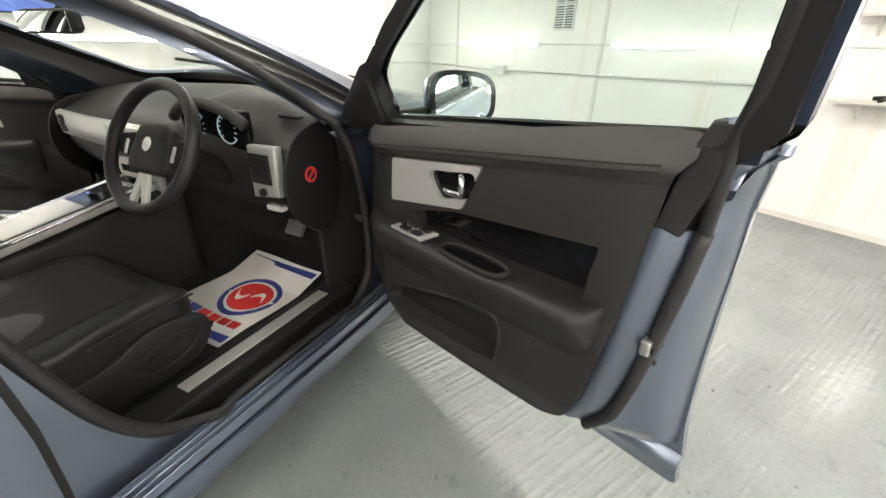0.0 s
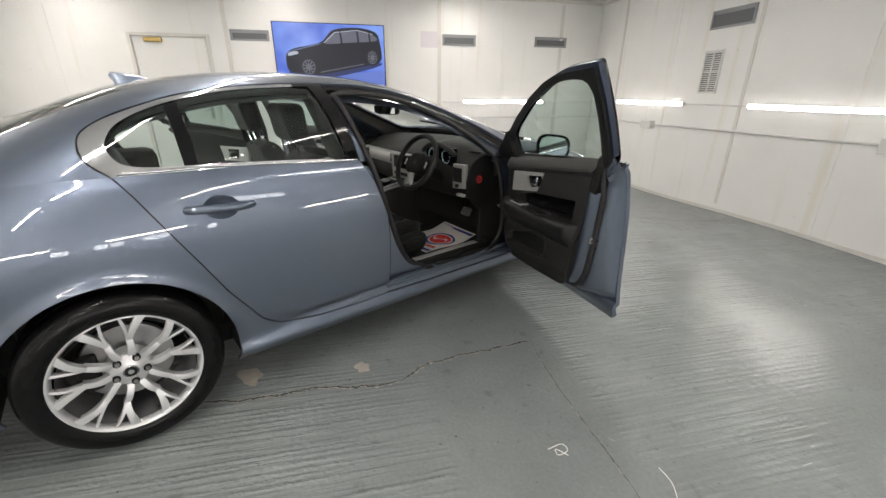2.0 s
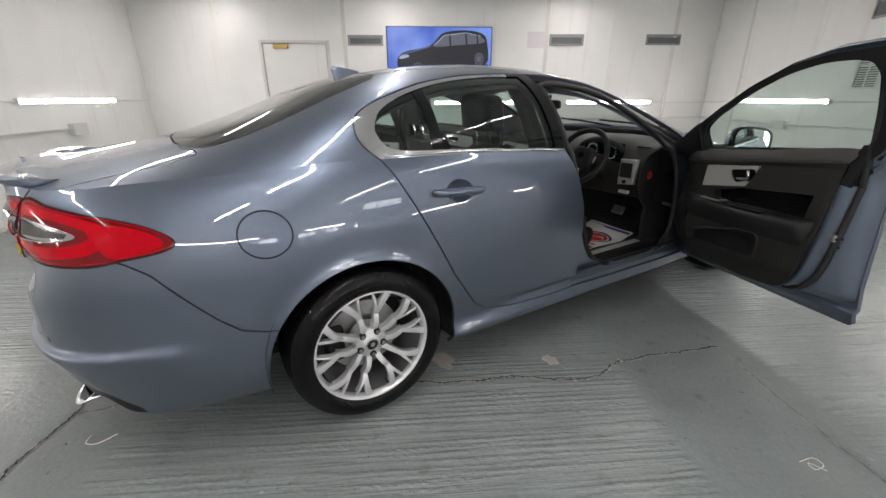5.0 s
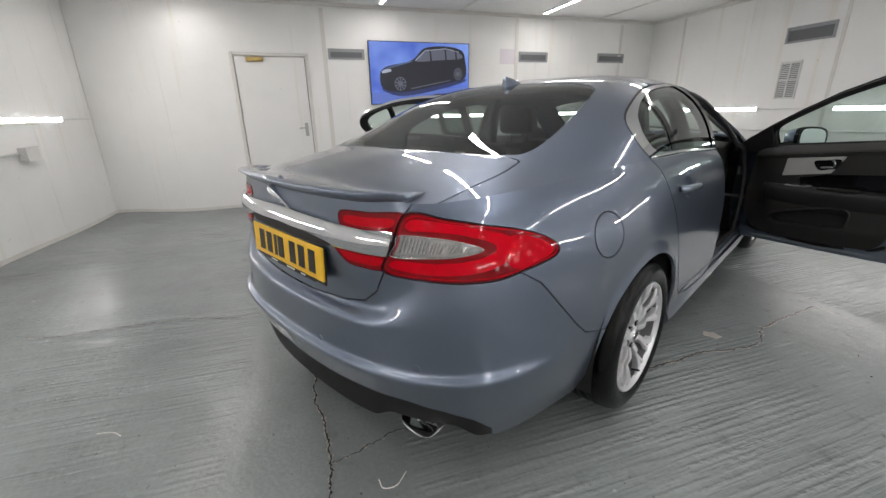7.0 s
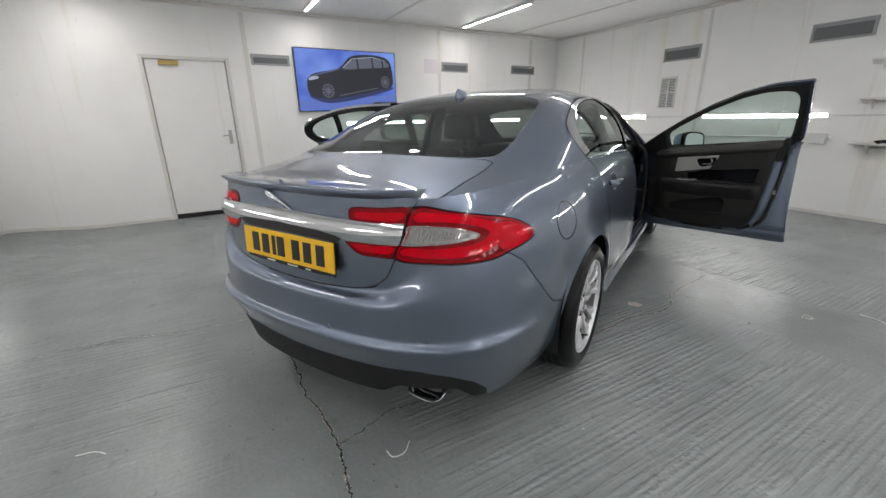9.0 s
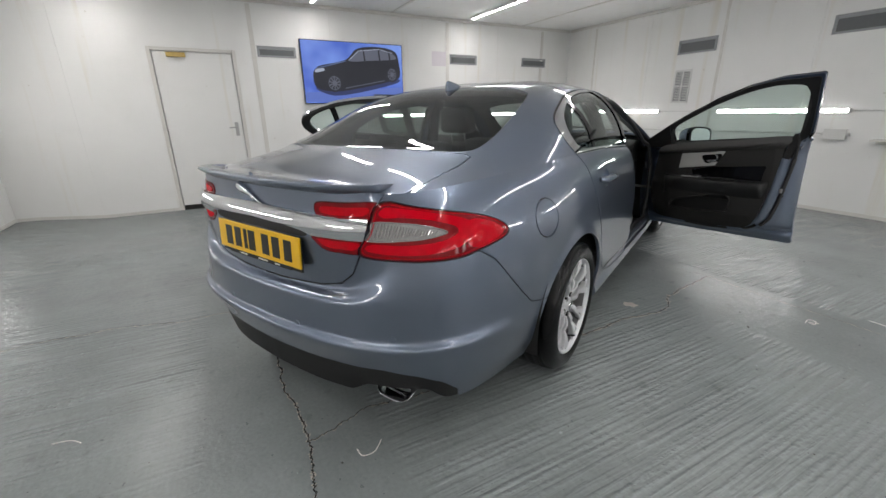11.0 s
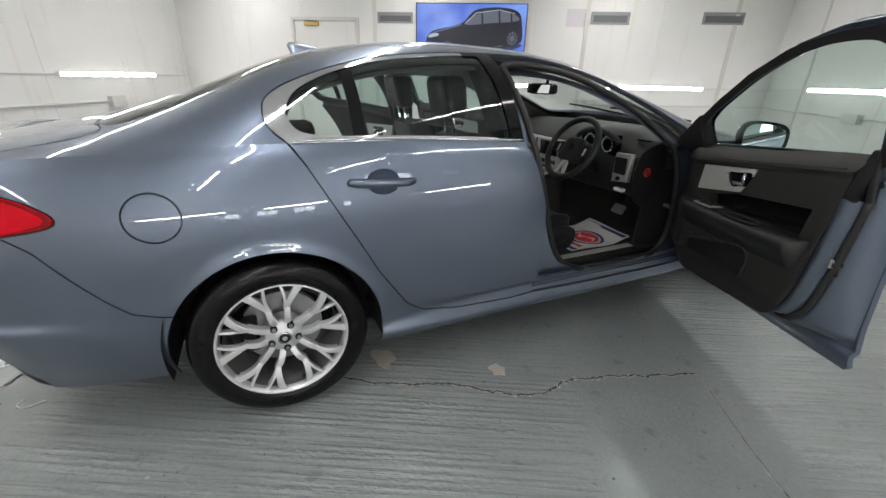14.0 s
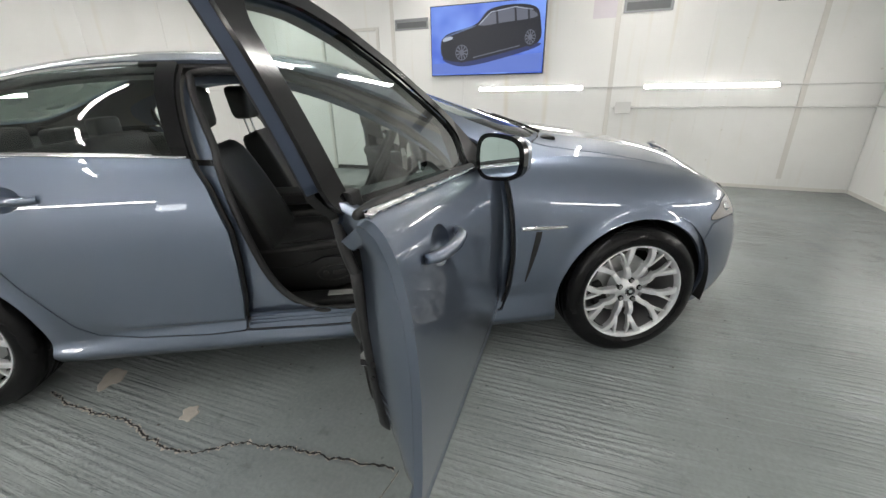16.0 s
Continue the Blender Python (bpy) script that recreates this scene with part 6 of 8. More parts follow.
# ---- lamps, badges and fittings on the car ----
def arc_point(a, z, out=0.0):
    """A place on the wrapped flank at an arc from the tail's middle and a height."""
    ia = float(np.interp(a, AR, np.arange(NA)))
    k, f = int(ia), ia - int(ia)
    k2 = min(k + 1, NA - 1)
    col = lambda A: A[:, k] * (1 - f) + A[:, k2] * f
    zs = col(WZ)
    iz = float(np.interp(z, zs, np.arange(NW)))
    q, g = int(iz), iz - int(iz)
    q2 = min(q + 1, NW - 1)
    cc = lambda A: col(A)[q] * (1 - g) + col(A)[q2] * g
    nx, ny = NX[k] * (1 - f) + NX[k2] * f, NY[k] * (1 - f) + NY[k2] * f
    return Vector((cc(WX) + nx * out, cc(WY) + ny * out, z))


def scaled(poly, fx, fz, cx, cz):
    return [((a - cx) * fx + cx, (z - cz) * fz + cz) for a, z in poly]


CLEAR = smooth_line([(0.560, 0.926), (0.66, 0.924), (0.75, 0.913), (0.835, 0.889), (0.76, 0.874), (0.67, 0.869), (0.540, 0.867), (0.550, 0.90)], 60, True)
GUIDE = smooth_line([(0.592, 0.970), (0.70, 0.963), (0.82, 0.945), (0.92, 0.922), (0.958, 0.89), (0.92, 0.853), (0.82, 0.828), (0.66, 0.822), (0.535, 0.832), (0.545, 0.855), (0.66, 0.854), (0.80, 0.861), (0.872, 0.879), (0.882, 0.893), (0.86, 0.908), (0.76, 0.931), (0.66, 0.940), (0.582, 0.942)], 110, True)
END_LENS = smooth_line([(y_(-2.215), 0.918), (y_(-2.13), 0.902), (y_(-2.072), 0.868), (y_(-2.085), 0.846), (y_(-2.2), 0.824), (y_(-2.235), 0.845), (y_(-2.225), 0.885)], 50, True)
lens, edge = take(lamp_out, [tuple(p) for p in scaled(LAMP_OUT, 0.976, 0.94, 0.85, 0.892)], "wrap", 0.0)
guide, rest = take(lens, GUIDE, "wrap", 0.0)
bulge, rest = take(rest, END_LENS, "wrap", 0.0)
clear, rest = take(rest, CLEAR, "wrap", 0.0)
for flip in (False, True):
    tl = sheet("tail_lamp", rest, M_RED_DEEP, car, 0.01, lift=0.0005, label="deep red tail lamp", flip=flip)
    sheet("lamp_edge", edge, M_RED_DARK, tl, 0.012, lift=0.0, label="dark red lamp edge", flip=flip)
    sheet("light_guide", guide, M_RED, tl, 0.006, lift=0.002, label="bright red hooked light guide", flip=flip)
    sheet("end_lens", bulge, M_RED, tl, 0.006, lift=0.002, label="bright red end lens", flip=flip)
    sheet("reversing_lens", clear, M_LENS_WELL, tl, 0.0, lift=-0.003, label="clear ribbed reversing lens", flip=flip)
    bm = bmesh.new()
    for k in range(20):
        a = 0.568 + k * 0.0115
        h = 0.022 - 0.00085 * k
        zc = 0.9015 - 0.0006 * k
        p, q = arc_point(a + 0.006, zc + h, 0.0), arc_point(a - 0.006, zc - h, 0.0)
        rod(bm, p, q, 0.0024, 6)
    if flip:
        bmesh.ops.scale(bm, vec=(-1, 1, 1), verts=bm.verts)
        bmesh.ops.reverse_faces(bm, faces=bm.faces[:])
    part("lens_rib", bm, M_CLEAR_LENS, tl)
    # pale inner rim round the reversing lens and thin bright line inside the lamp's edge
    for nm, poly, r, m in (("lens_rim", CLEAR, 0.0022, M_CLEAR_LENS), ("edge_line", scaled(LAMP_OUT, 0.958, 0.885, 0.85, 0.892), 0.0012, M_RED)):
        bm = tube(bmesh.new(), [arc_point(a, z, 0.0008) for a, z in poly], r, 6, True)
        if flip:
            bmesh.ops.scale(bm, vec=(-1, 1, 1), verts=bm.verts)
            bmesh.ops.reverse_faces(bm, faces=bm.faces[:])
        part(nm, bm, m, tl, "", True)

# on the boot lid: inner lamp pieces, bright bar, handle recess shaded by colour, plate
LID_UP = smooth_line([(0.335, 0.945), (0.335, 0.972), (0.36, 0.982), (0.45, 0.984), (0.566, 0.982), (0.551, 0.935), (0.45, 0.932), (0.37, 0.932)], 46, True)
LID_LO = smooth_line([(0.315, 0.872), (0.42, 0.872), (0.53, 0.871), (0.512, 0.825), (0.44, 0.823), (0.375, 0.826), (0.34, 0.845)], 46, True)
BAR_R = [(-0.05, 0.945), (0.3, 0.936), (0.45, 0.931), (0.550, 0.932), (0.532, 0.874), (0.42, 0.876), (0.32, 0.876), (0.295, 0.886), (0.2, 0.896), (-0.05, 0.902)]
# laid flat on the lid; the recess's shade is in the colour only
RECESS = [(-0.05, 0.903), (0.2, 0.897), (0.29, 0.888), (0.305, 0.876), (0.28, 0.858), (-0.05, 0.862)]
for flip in (False, True):
    for poly, m, nm, lb, lf in ((LID_UP, M_RED_DEEP, "lid_lamp", "red lid lamp, upper piece", 0.003), (LID_LO, M_RED_DEEP, "lid_lamp", "red lid lamp, lower piece", 0.003), (BAR_R, M_CHROME, "lid_bar", "bright chrome bar across the boot lid", 0.012), (RECESS, M_GAP, "recess_shade", "flat dark patch as recess shade under the chrome bar", 0.0015)):
        patch, _ = take(lid_lo, poly, "wrap", 0.0)
        if nm == "lid_bar":
            V, F = patch
            V = V.copy()
            t = np.clip((V[:, 2] - 0.908) / 0.036, -1, 1)
            V[:, :3] += V[:, 3:6] * (0.011 * (1 - t * t))[:, None]
            V[:, 5] += 0.75 * t
            V[:, 3:6] /= np.linalg.norm(V[:, 3:6], axis=1, keepdims=True)
            patch = (V, F)
        ob = sheet(nm, patch, m, car, lf + 0.004, lift=lf, label=lb, flip=flip)
        if nm == "lid_lamp":
            c = np.mean(np.array(poly), 0)
            rim, _ = take(lid_lo, scaled(poly, 1.05, 1.16, c[0], c[1]), "wrap", 0.0)
            _, rim = take(rim, poly, "wrap", 0.0)
            sheet("lamp_rim", rim, M_RED_DARK, ob, 0.003, lift=0.002, flip=flip)
            cell, _ = take(lid_lo, scaled(poly, 0.80, 0.52, c[0] + 0.004, c[1]), "wrap", 0.0)
            sheet("lamp_cell", cell, M_RED_PRISM, ob, 0.002, lift=0.0042, label="prismatic red cell", flip=flip)

# boot spoiler lip along the tail edge
bm = bmesh.new()
prev = None
for a in np.linspace(-0.56, 0.56, 61):
    p = arc_point(abs(a), 1.03)
    p.x *= -1 if a < 0 else 1
    fade = max(0.12, 1 - (abs(a) / 0.565) ** 10)
    d = Vector((0, -1, 0))
    h = 0.004 * fade
    ring = [bm.verts.new(p + q) for q in (Vector((0, 0.09, 0.002)), Vector((0, 0.03, 0.010 + h * 0.6)), Vector((0, -0.026 * fade, 0.012 + h)), Vector((0, -0.031 * fade, 0.008 + h * 0.8)), Vector((0, -0.012 * fade, -0.004)), Vector((0, 0.006, -0.022)))]
    if prev:
        for k in range(6):
            bm.faces.new((prev[k], prev[(k + 1) % 6], ring[(k + 1) % 6], ring[k]))
    else:
        bm.faces.new(ring)
    prev = ring
bm.faces.new(prev)
bmesh.ops.recalc_face_normals(bm, faces=bm.faces[:])
part("boot_spoiler", bm, M_PAINT, car, "painted lip spoiler", True)

# number plate: yellow, with plain bars in place of characters
py = arc_point(0.0, 0.80).y
plate = part("number_plate", box_bm(-0.262, 0.262, -0.004, 0.004, -0.057, 0.057, 0.003), M_YELLOW, car, "yellow number plate")
plate.matrix_basis = pose(0.01, py - 0.012, 0.80, -3, 0, 0)
part("plate_holder", box_bm(-0.258, 0.258, 0.0045, 0.012, -0.072, 0.05, 0.002), M_BLACK, plate)
part("plate_strip", box_bm(-0.20, 0.20, -0.0005, 0.0045, -0.072, -0.058), M_BLACK, plate, "black strip under the plate")
for k, x in enumerate((-0.185, -0.122, -0.07, -0.028, 0.06, 0.125, 0.195)):
    part("plate_bar", box_bm(x - (0.011 if k == 2 else 0.022), x + (0.011 if k == 2 else 0.022), -0.0052, -0.0042, -0.039, 0.039), M_INK, plate, "plain dark bar")
for x, w in ((-0.10, 0.05), (0.03, 0.06), (0.12, 0.03)):
    part("strip_bar", box_bm(x - w / 2, x + w / 2, -0.0011, -0.0006, -0.068, -0.062), M_PLASTIC, plate)

# chrome emblem on the lid and one on the nose: plain slanted shapes
def emblem(parent, m, k, name="emblem"):
    line = smooth_line([(-0.085 * k, 0.028 * k), (-0.06 * k, 0.030 * k), (-0.03 * k, 0.014 * k), (0.02 * k, -0.004 * k), (0.085 * k, -0.034 * k)], 22)
    bm = tube(bmesh.new(), [(x, 0, z) for x, z in line], lambda t: k * (0.006 + 0.015 * math.sin(math.pi * min(1, t * 1.25)) ** 1.5), 8)
    tube(bm, [(-0.055 * k, 0, 0.022 * k), (-0.045 * k, 0, 0.004 * k)], 0.0045 * k, 6)
    tube(bm, [(0.01 * k, 0, 0.0), (0.03 * k, 0, -0.026 * k)], 0.004 * k, 6)
    ob = part(name, bm, M_CHROME, parent, "small chrome emblem", True)
    ob.matrix_basis = m
    return ob


emblem(car, pose(-0.025, arc_point(0, 0.98).y - 0.006, 0.978, 0, 0, 0), 0.86)
emblem(car, pose(0.0, 2.08, 0.868, 0, 0, 90), 0.9, "bonnet_ornament")
bx = arc_point(0.40, 0.80)
for k in range(2):
    part("model_badge", box_bm(-0.40 + 0.03 * k, -0.376 + 0.03 * k, bx.y - 0.004, bx.y + 0.004, 0.835, 0.858, 0.001), M_CHROME, car, "small plain chrome badge")

# parking sensors, exhaust tips, aerial fin, chrome ring of the fuel flap
for a in (0.22, 0.62):
    for s in (-1, 1):
        p = arc_point(a, 0.525 if a < 0.5 else 0.535)
        p.x *= s
        n = Vector((s * float(np.interp(a, AR, NX)), float(np.interp(a, AR, NY)), 0))
        part("parking_sensor", rod(bmesh.new(), p - n * 0.004, p + n * 0.003, 0.0115, 20), M_PAINT, car)
for s in (-1, 1):
    ex, ey = (0.562, 0.0) if s > 0 else (-0.50, 0.045)
    bm = bmesh.new()
    n = 36
    rings = []
    for y, sc in ((-2.372, 0.94), (-2.400, 1.0), (-2.411, 0.985), (-2.411, 0.94), (-2.400, 0.89), (-2.35, 0.86)):
        rings.append([bm.verts.new((ex + 0.078 * sc * math.copysign(abs(math.cos(k * math.tau / n)) ** 0.75, math.cos(k * math.tau / n)), y + ey + 0.034 * math.sin(k * math.tau / n), 0.295 + 0.016 * sc * math.sin(k * math.tau / n))) for k in range(n)])
    for A, B in zip(rings[:-1], rings[1:]):
        for k in range(n):
            bm.faces.new((A[k], A[(k + 1) % n], B[(k + 1) % n], B[k]))
    bmesh.ops.recalc_face_normals(bm, faces=bm.faces[:])
    part("exhaust_tip", bm, M_CHROME, car, "oval chrome exhaust tip", True)
    bm = bmesh.new()
    slab(bm, [(ex + 0.070 * math.cos(k * math.tau / 24), 0.295 + 0.0138 * math.sin(k * math.tau / 24)) for k in range(24)], -2.362 + ey, -2.352 + ey, "y")
    part("exhaust_bore", bm, M_GAP, car)
bm = bmesh.new()
n = 14
rows = []
for t in np.linspace(0, 1, n):
    y = -1.225 + 0.16 * t
    h = 0.058 * (1 - t) ** 0.85 if t > 0.12 else 0.058 * (0.72 + 2.3 * t)
    w = 0.024 * math.sin(math.pi * min(1, 0.25 + t * 0.8)) + 0.003
    zb = float(TOP(y)) - 0.004
    rows.append([bm.verts.new((dx * w, y - 0.018 * hh, zb + h * hh)) for dx, hh in ((-1, 0), (-0.72, 0.35), (-0.22, 0.9), (0, 1), (0.22, 0.9), (0.72, 0.35), (1, 0))])
for A, B in zip(rows[:-1], rows[1:]):
    for k in range(6):
        bm.faces.new((A[k], A[k + 1], B[k + 1], B[k]))
bm.faces.new(rows[0])
bm.faces.new(rows[-1])
bmesh.ops.recalc_face_normals(bm, faces=bm.faces[:])
part("aerial_fin", bm, M_PAINT, car, "painted roof aerial fin", True)

# headlamps: clear cover over a bright reflector
for flip in (False, True):
    hl = sheet("head_lamp", head_lamp, M_CLEAR_LENS, car, 0.01, lift=0.001, label="clear head lamp", flip=flip)
    c = arc_point(y_(1.98), 0.69, -0.02)
    bm = bmesh.new()
    bmesh.ops.create_uvsphere(bm, u_segments=20, v_segments=10, radius=0.026, matrix=Matrix.Translation(arc_point(y_(1.98), 0.69, -0.012)))
    if flip:
        bmesh.ops.scale(bm, vec=(-1, 1, 1), verts=bm.verts)
    part("projector", bm, M_CHROME, hl, "", True)

# side vents on the front wings: bright blade over a dark slot
for s in (-1, 1):
    def wing(y, z, out=0.0):
        return Vector((s * (skin_x(y, z) + out), y, z))
    bm = tube(bmesh.new(), [wing(y, 0.692 - (y - 0.88) * 0.01, 0.003) for y in np.linspace(0.885, 1.095, 14)], lambda t: 0.0105 - 0.003 * t, 8)
    part("wing_blade", bm, M_CHROME, car, "bright chrome wing blade", True)
    # flat near-black ribbon on the skin, the slot's shade as colour
    bm = bmesh.new()
    L = [wing(0.958 - 0.04 * t, 0.675 - 0.235 * t, 0.001) for t in np.linspace(0, 1, 12)]
    R_ = [wing(0.985 - 0.06 * t ** 1.3, 0.675 - 0.235 * t, 0.001) for t in np.linspace(0, 1, 12)]
    vs = [(bm.verts.new(a), bm.verts.new(b)) for a, b in zip(L, R_)]
    for (a, b), (c, d) in zip(vs[:-1], vs[1:]):
        bm.faces.new((a, b, d, c))
    part("wing_slot", bm, M_GAP, car, "dark slot in the wing")
# windscreen wipers and scuttle
part("scuttle", box_bm(-0.62, 0.62, 1.06, 1.13, 1.0, 1.034, 0.008), M_BLACK, car)
for x0, x1 in ((0.55, -0.05), (0.0, -0.5)):
    part("wiper", tube(bmesh.new(), [(x0, 1.07, float(TOP(1.07)) - 0.01), ((x0 + x1) / 2, 1.02, float(TOP(1.02)) + 0.004), (x1, 0.99, float(TOP(0.99)) + 0.01)], 0.007, 8), M_BLACK, car, "", True)
# black mesh in the nose
part("front_grille", box_bm(-0.30, 0.30, 2.30, 2.345, 0.40, 0.68, 0.02), M_GLOSSBLACK, car, "dark front grille")

# ---- wheels ----
def wheel(m):
    """An alloy wheel on its tyre, its axle along x and its face to +x."""
    w = empty("wheel", "silver multi-spoke alloy wheel with a black road tyre", "wheel")
    R, half = 0.332, 0.118

    def lathe(profile, seg=72):
        bm = bmesh.new()
        rings = [[bm.verts.new((x, r * math.cos(k * math.tau / seg), r * math.sin(k * math.tau / seg))) for k in range(seg)] for x, r in profile]
        for A, B in zip(rings[:-1], rings[1:]):
            for k in range(seg):
                bm.faces.new((A[k], A[(k + 1) % seg], B[(k + 1) % seg], B[k]))
        bmesh.ops.recalc_face_normals(bm, faces=bm.faces[:])
        return bm
    tyre = [(half - 0.012, 0.232), (half + 0.002, 0.243), (half + 0.012, 0.262), (half + 0.012, 0.285), (half + 0.002, 0.308), (half - 0.012, 0.322), (half - 0.028, 0.3285)]
    tread = [(half - 0.03, 0.3285)]
    for g in (0.06, 0.02, -0.02, -0.06):
        tread += [(g + 0.005, R), (g + 0.0045, R - 0.007), (g - 0.0045, R - 0.007), (g - 0.005, R)]
    tread += [(-half + 0.03, 0.3285)]
    part("tyre", lathe(tyre[:-1] + tread + [(-x, r) for x, r in tyre[::-1]]), M_TYRE, None, "black tyre with tread grooves", True).parent = w
    rim = [(half - 0.030, 0.222), (half - 0.014, 0.229), (half + 0.001, 0.235), (half + 0.004, 0.240), (half - 0.002, 0.2425), (half - 0.012, 0.236)]
    part("rim_edge", lathe(rim), M_ALLOY, w, "machined silver rim edge", True)
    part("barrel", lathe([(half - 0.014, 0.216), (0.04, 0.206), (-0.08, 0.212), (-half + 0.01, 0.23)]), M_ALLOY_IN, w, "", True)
    # spokes: five mirrored pairs, each arm forking into a broad blade and a thin one

    def blade(a0, a1, r0, r1, w0, w1, x0, x1, t):
        bm = bmesh.new()
        n = 9
        prev = None
        for i in range(n):
            u = i / (n - 1)
            r, a, wd = r0 + (r1 - r0) * u, a0 + (a1 - a0) * u ** 1.3, w0 + (w1 - w0) * u
            x = x0 + (x1 - x0) * u + 0.012 * math.sin(u * math.pi)
            c = Vector((0, math.cos(a), math.sin(a)))
            s = Vector((0, -math.sin(a), math.cos(a)))
            ring = []
            for dx, ds in ((0.003, -0.44), (0.004, -0.2), (0.004, 0.2), (0.003, 0.44), (-0.004, 0.5), (-t, 0.40), (-t, -0.40), (-0.004, -0.5)):
                ring.append(bm.verts.new(c * r + s * (ds * wd) + Vector((x + dx, 0, 0))))
            if prev:
                for k in range(8):
                    bm.faces.new((prev[k], prev[(k + 1) % 8], ring[(k + 1) % 8], ring[k]))
            else:
                bm.faces.new(ring)
            prev = ring
        bm.faces.new(prev[::-1])
        bmesh.ops.recalc_face_normals(bm, faces=bm.faces[:])
        me = bpy.data.meshes.new("spoke")
        bm.to_mesh(me)
        bm.free()
        me.materials.append(M_ALLOY)
        return me
    blades = []
    for q in (-1, 1):
        blades.append(blade(q * 0.34, q * 0.245, 0.062, 0.142, 0.026, 0.023, half - 0.036, half - 0.030, 0.03))
        blades.append(blade(q * 0.25, q * 0.415, 0.126, 0.236, 0.018, 0.034, half - 0.031, half - 0.012, 0.026))
        blades.append(blade(q * 0.235, q * 0.125, 0.128, 0.236, 0.013, 0.0105, half - 0.032, half - 0.014, 0.022))
    for me in blades:
        for k in range(5):
            o = new("spoke", me)
            o.parent = w
            o.matrix_basis = Matrix.Rotation((k + 0.5) * math.tau / 5 - math.pi / 2 + 0.08, 4, "X")
    hub = [(half - 0.022, 0.0), (half - 0.022, 0.026), (half - 0.027, 0.031), (half - 0.034, 0.036), (half - 0.038, 0.060), (half - 0.046, 0.068), (half - 0.06, 0.072), (half - 0.1, 0.076)]
    part("hub", lathe(hub, 40), M_ALLOY, w, "", True)
    part("centre_cap", lathe([(half - 0.0185, 0.0), (half - 0.0185, 0.019), (half - 0.021, 0.021)], 32), M_BLACK, w, "black wheel centre cap", True)
    part("cap_ring", lathe([(half - 0.0215, 0.0215), (half - 0.0165, 0.0225), (half - 0.0165, 0.0255), (half - 0.0225, 0.0265)], 32), M_CHROME, w, "chrome ring round the cap", True)
    part("cap_emblem", rod(bmesh.new(), (half - 0.0185, 0, 0), (half - 0.0172, 0, 0), 0.011, 6), M_CHROME, w)
    for k in range(5):
        a = k * math.tau / 5 - math.pi / 2 + 0.08
        bm = rod(bmesh.new(), (half - 0.062, 0.053 * math.cos(a), 0.053 * math.sin(a)), (half - 0.024, 0.053 * math.cos(a), 0.053 * math.sin(a)), 0.0085, 6)
        part("wheel_nut", bm, M_STEEL, w)
        # near-black disc on the hub, colour standing in for the well's shade
        part("nut_well", rod(bmesh.new(), (half - 0.05, 0.053 * math.cos(a), 0.053 * math.sin(a)), (half - 0.0300, 0.053 * math.cos(a), 0.053 * math.sin(a)), 0.0135, 20), M_GAP, w)
    part("valve", rod(bmesh.new(), (half - 0.03, 0.05, -0.2), (half + 0.004, 0.048, -0.19), 0.005, 8), M_RUBBER, w)
    part("brake_disc", lathe([(0.0, 0.06), (0.0, 0.155), (-0.026, 0.155), (-0.026, 0.06)], 48), M_STEEL, w, "grey steel brake disc")
    part("brake_caliper", box_bm(-0.06, 0.03, -0.16, -0.09, -0.075, 0.075, 0.012), M_UNDER, w)
    w.matrix_basis = m
    tagged(w, group="wheels of the car")
    return w


w0 = wheel(pose(HUBX - 0.02, YR, 0.332))
copy_thing(w0, pose(HUBX - 0.02, YF, 0.332, 25, 0, 0))
copy_thing(w0, pose(-HUBX + 0.02, YR, 0.332, 0, 0, 180))
copy_thing(w0, pose(-HUBX + 0.02, YF, 0.332, 40, 0, 180))

# wheel housings and floor pan
for sx_ in (1, -1):
    for yc in (YR, YF):
        bm = bmesh.new()
        seg = 40
        rings = []
        for x in (0.885, 0.52):
            rings.append([bm.verts.new((sx_ * x, yc + 0.40 * math.cos(math.pi * (k / seg * 1.16 - 0.08)), 0.345 + 0.40 * math.sin(math.pi * (k / seg * 1.16 - 0.08)))) for k in range(seg + 1)])
        for k in range(seg):
            bm.faces.new((rings[0][k], rings[0][k + 1], rings[1][k + 1], rings[1][k]))
        bm.faces.new(rings[1])
        part("wheel_housing", bm, M_UNDER, car)
bm = bmesh.new()
slab(bm, [(-0.55, -2.25), (0.55, -2.25), (0.66, -1.9), (0.52, -1.86), (0.52, -1.05), (0.83, -1.03), (0.83, 1.03), (0.52, 1.06), (0.52, 1.86), (0.6, 1.9), (0.4, 2.1), (-0.4, 2.1), (-0.6, 1.9), (-0.52, 1.86), (-0.52, 1.06), (-0.83, 1.03), (-0.83, -1.03), (-0.52, -1.05), (-0.52, -1.86), (-0.66, -1.9)], 0.19, 0.225, "z")
part("floor_pan", bm, M_UNDER, car)

# ---- inside the car ----
def soft_block(nx, ny, nz, fn, bevel=0.03, cuts=6):
    """A cushion: a box with rounded edges, finely divided and shaped by fn(x, y, z) -> place; x, y, z run -1..1."""
    bm = bmesh.new()
    bmesh.ops.create_cube(bm, size=2.0)
    bmesh.ops.bevel(bm, geom=bm.edges[:], offset=bevel, segments=3, affect="EDGES", profile=0.5)
    bmesh.ops.subdivide_edges(bm, edges=[e for e in bm.edges if e.calc_length() > 0.5], cuts=cuts, use_grid_fill=True)
    for v in bm.verts:
        v.co = Vector(fn(v.co.x, v.co.y, v.co.z))
    return bm


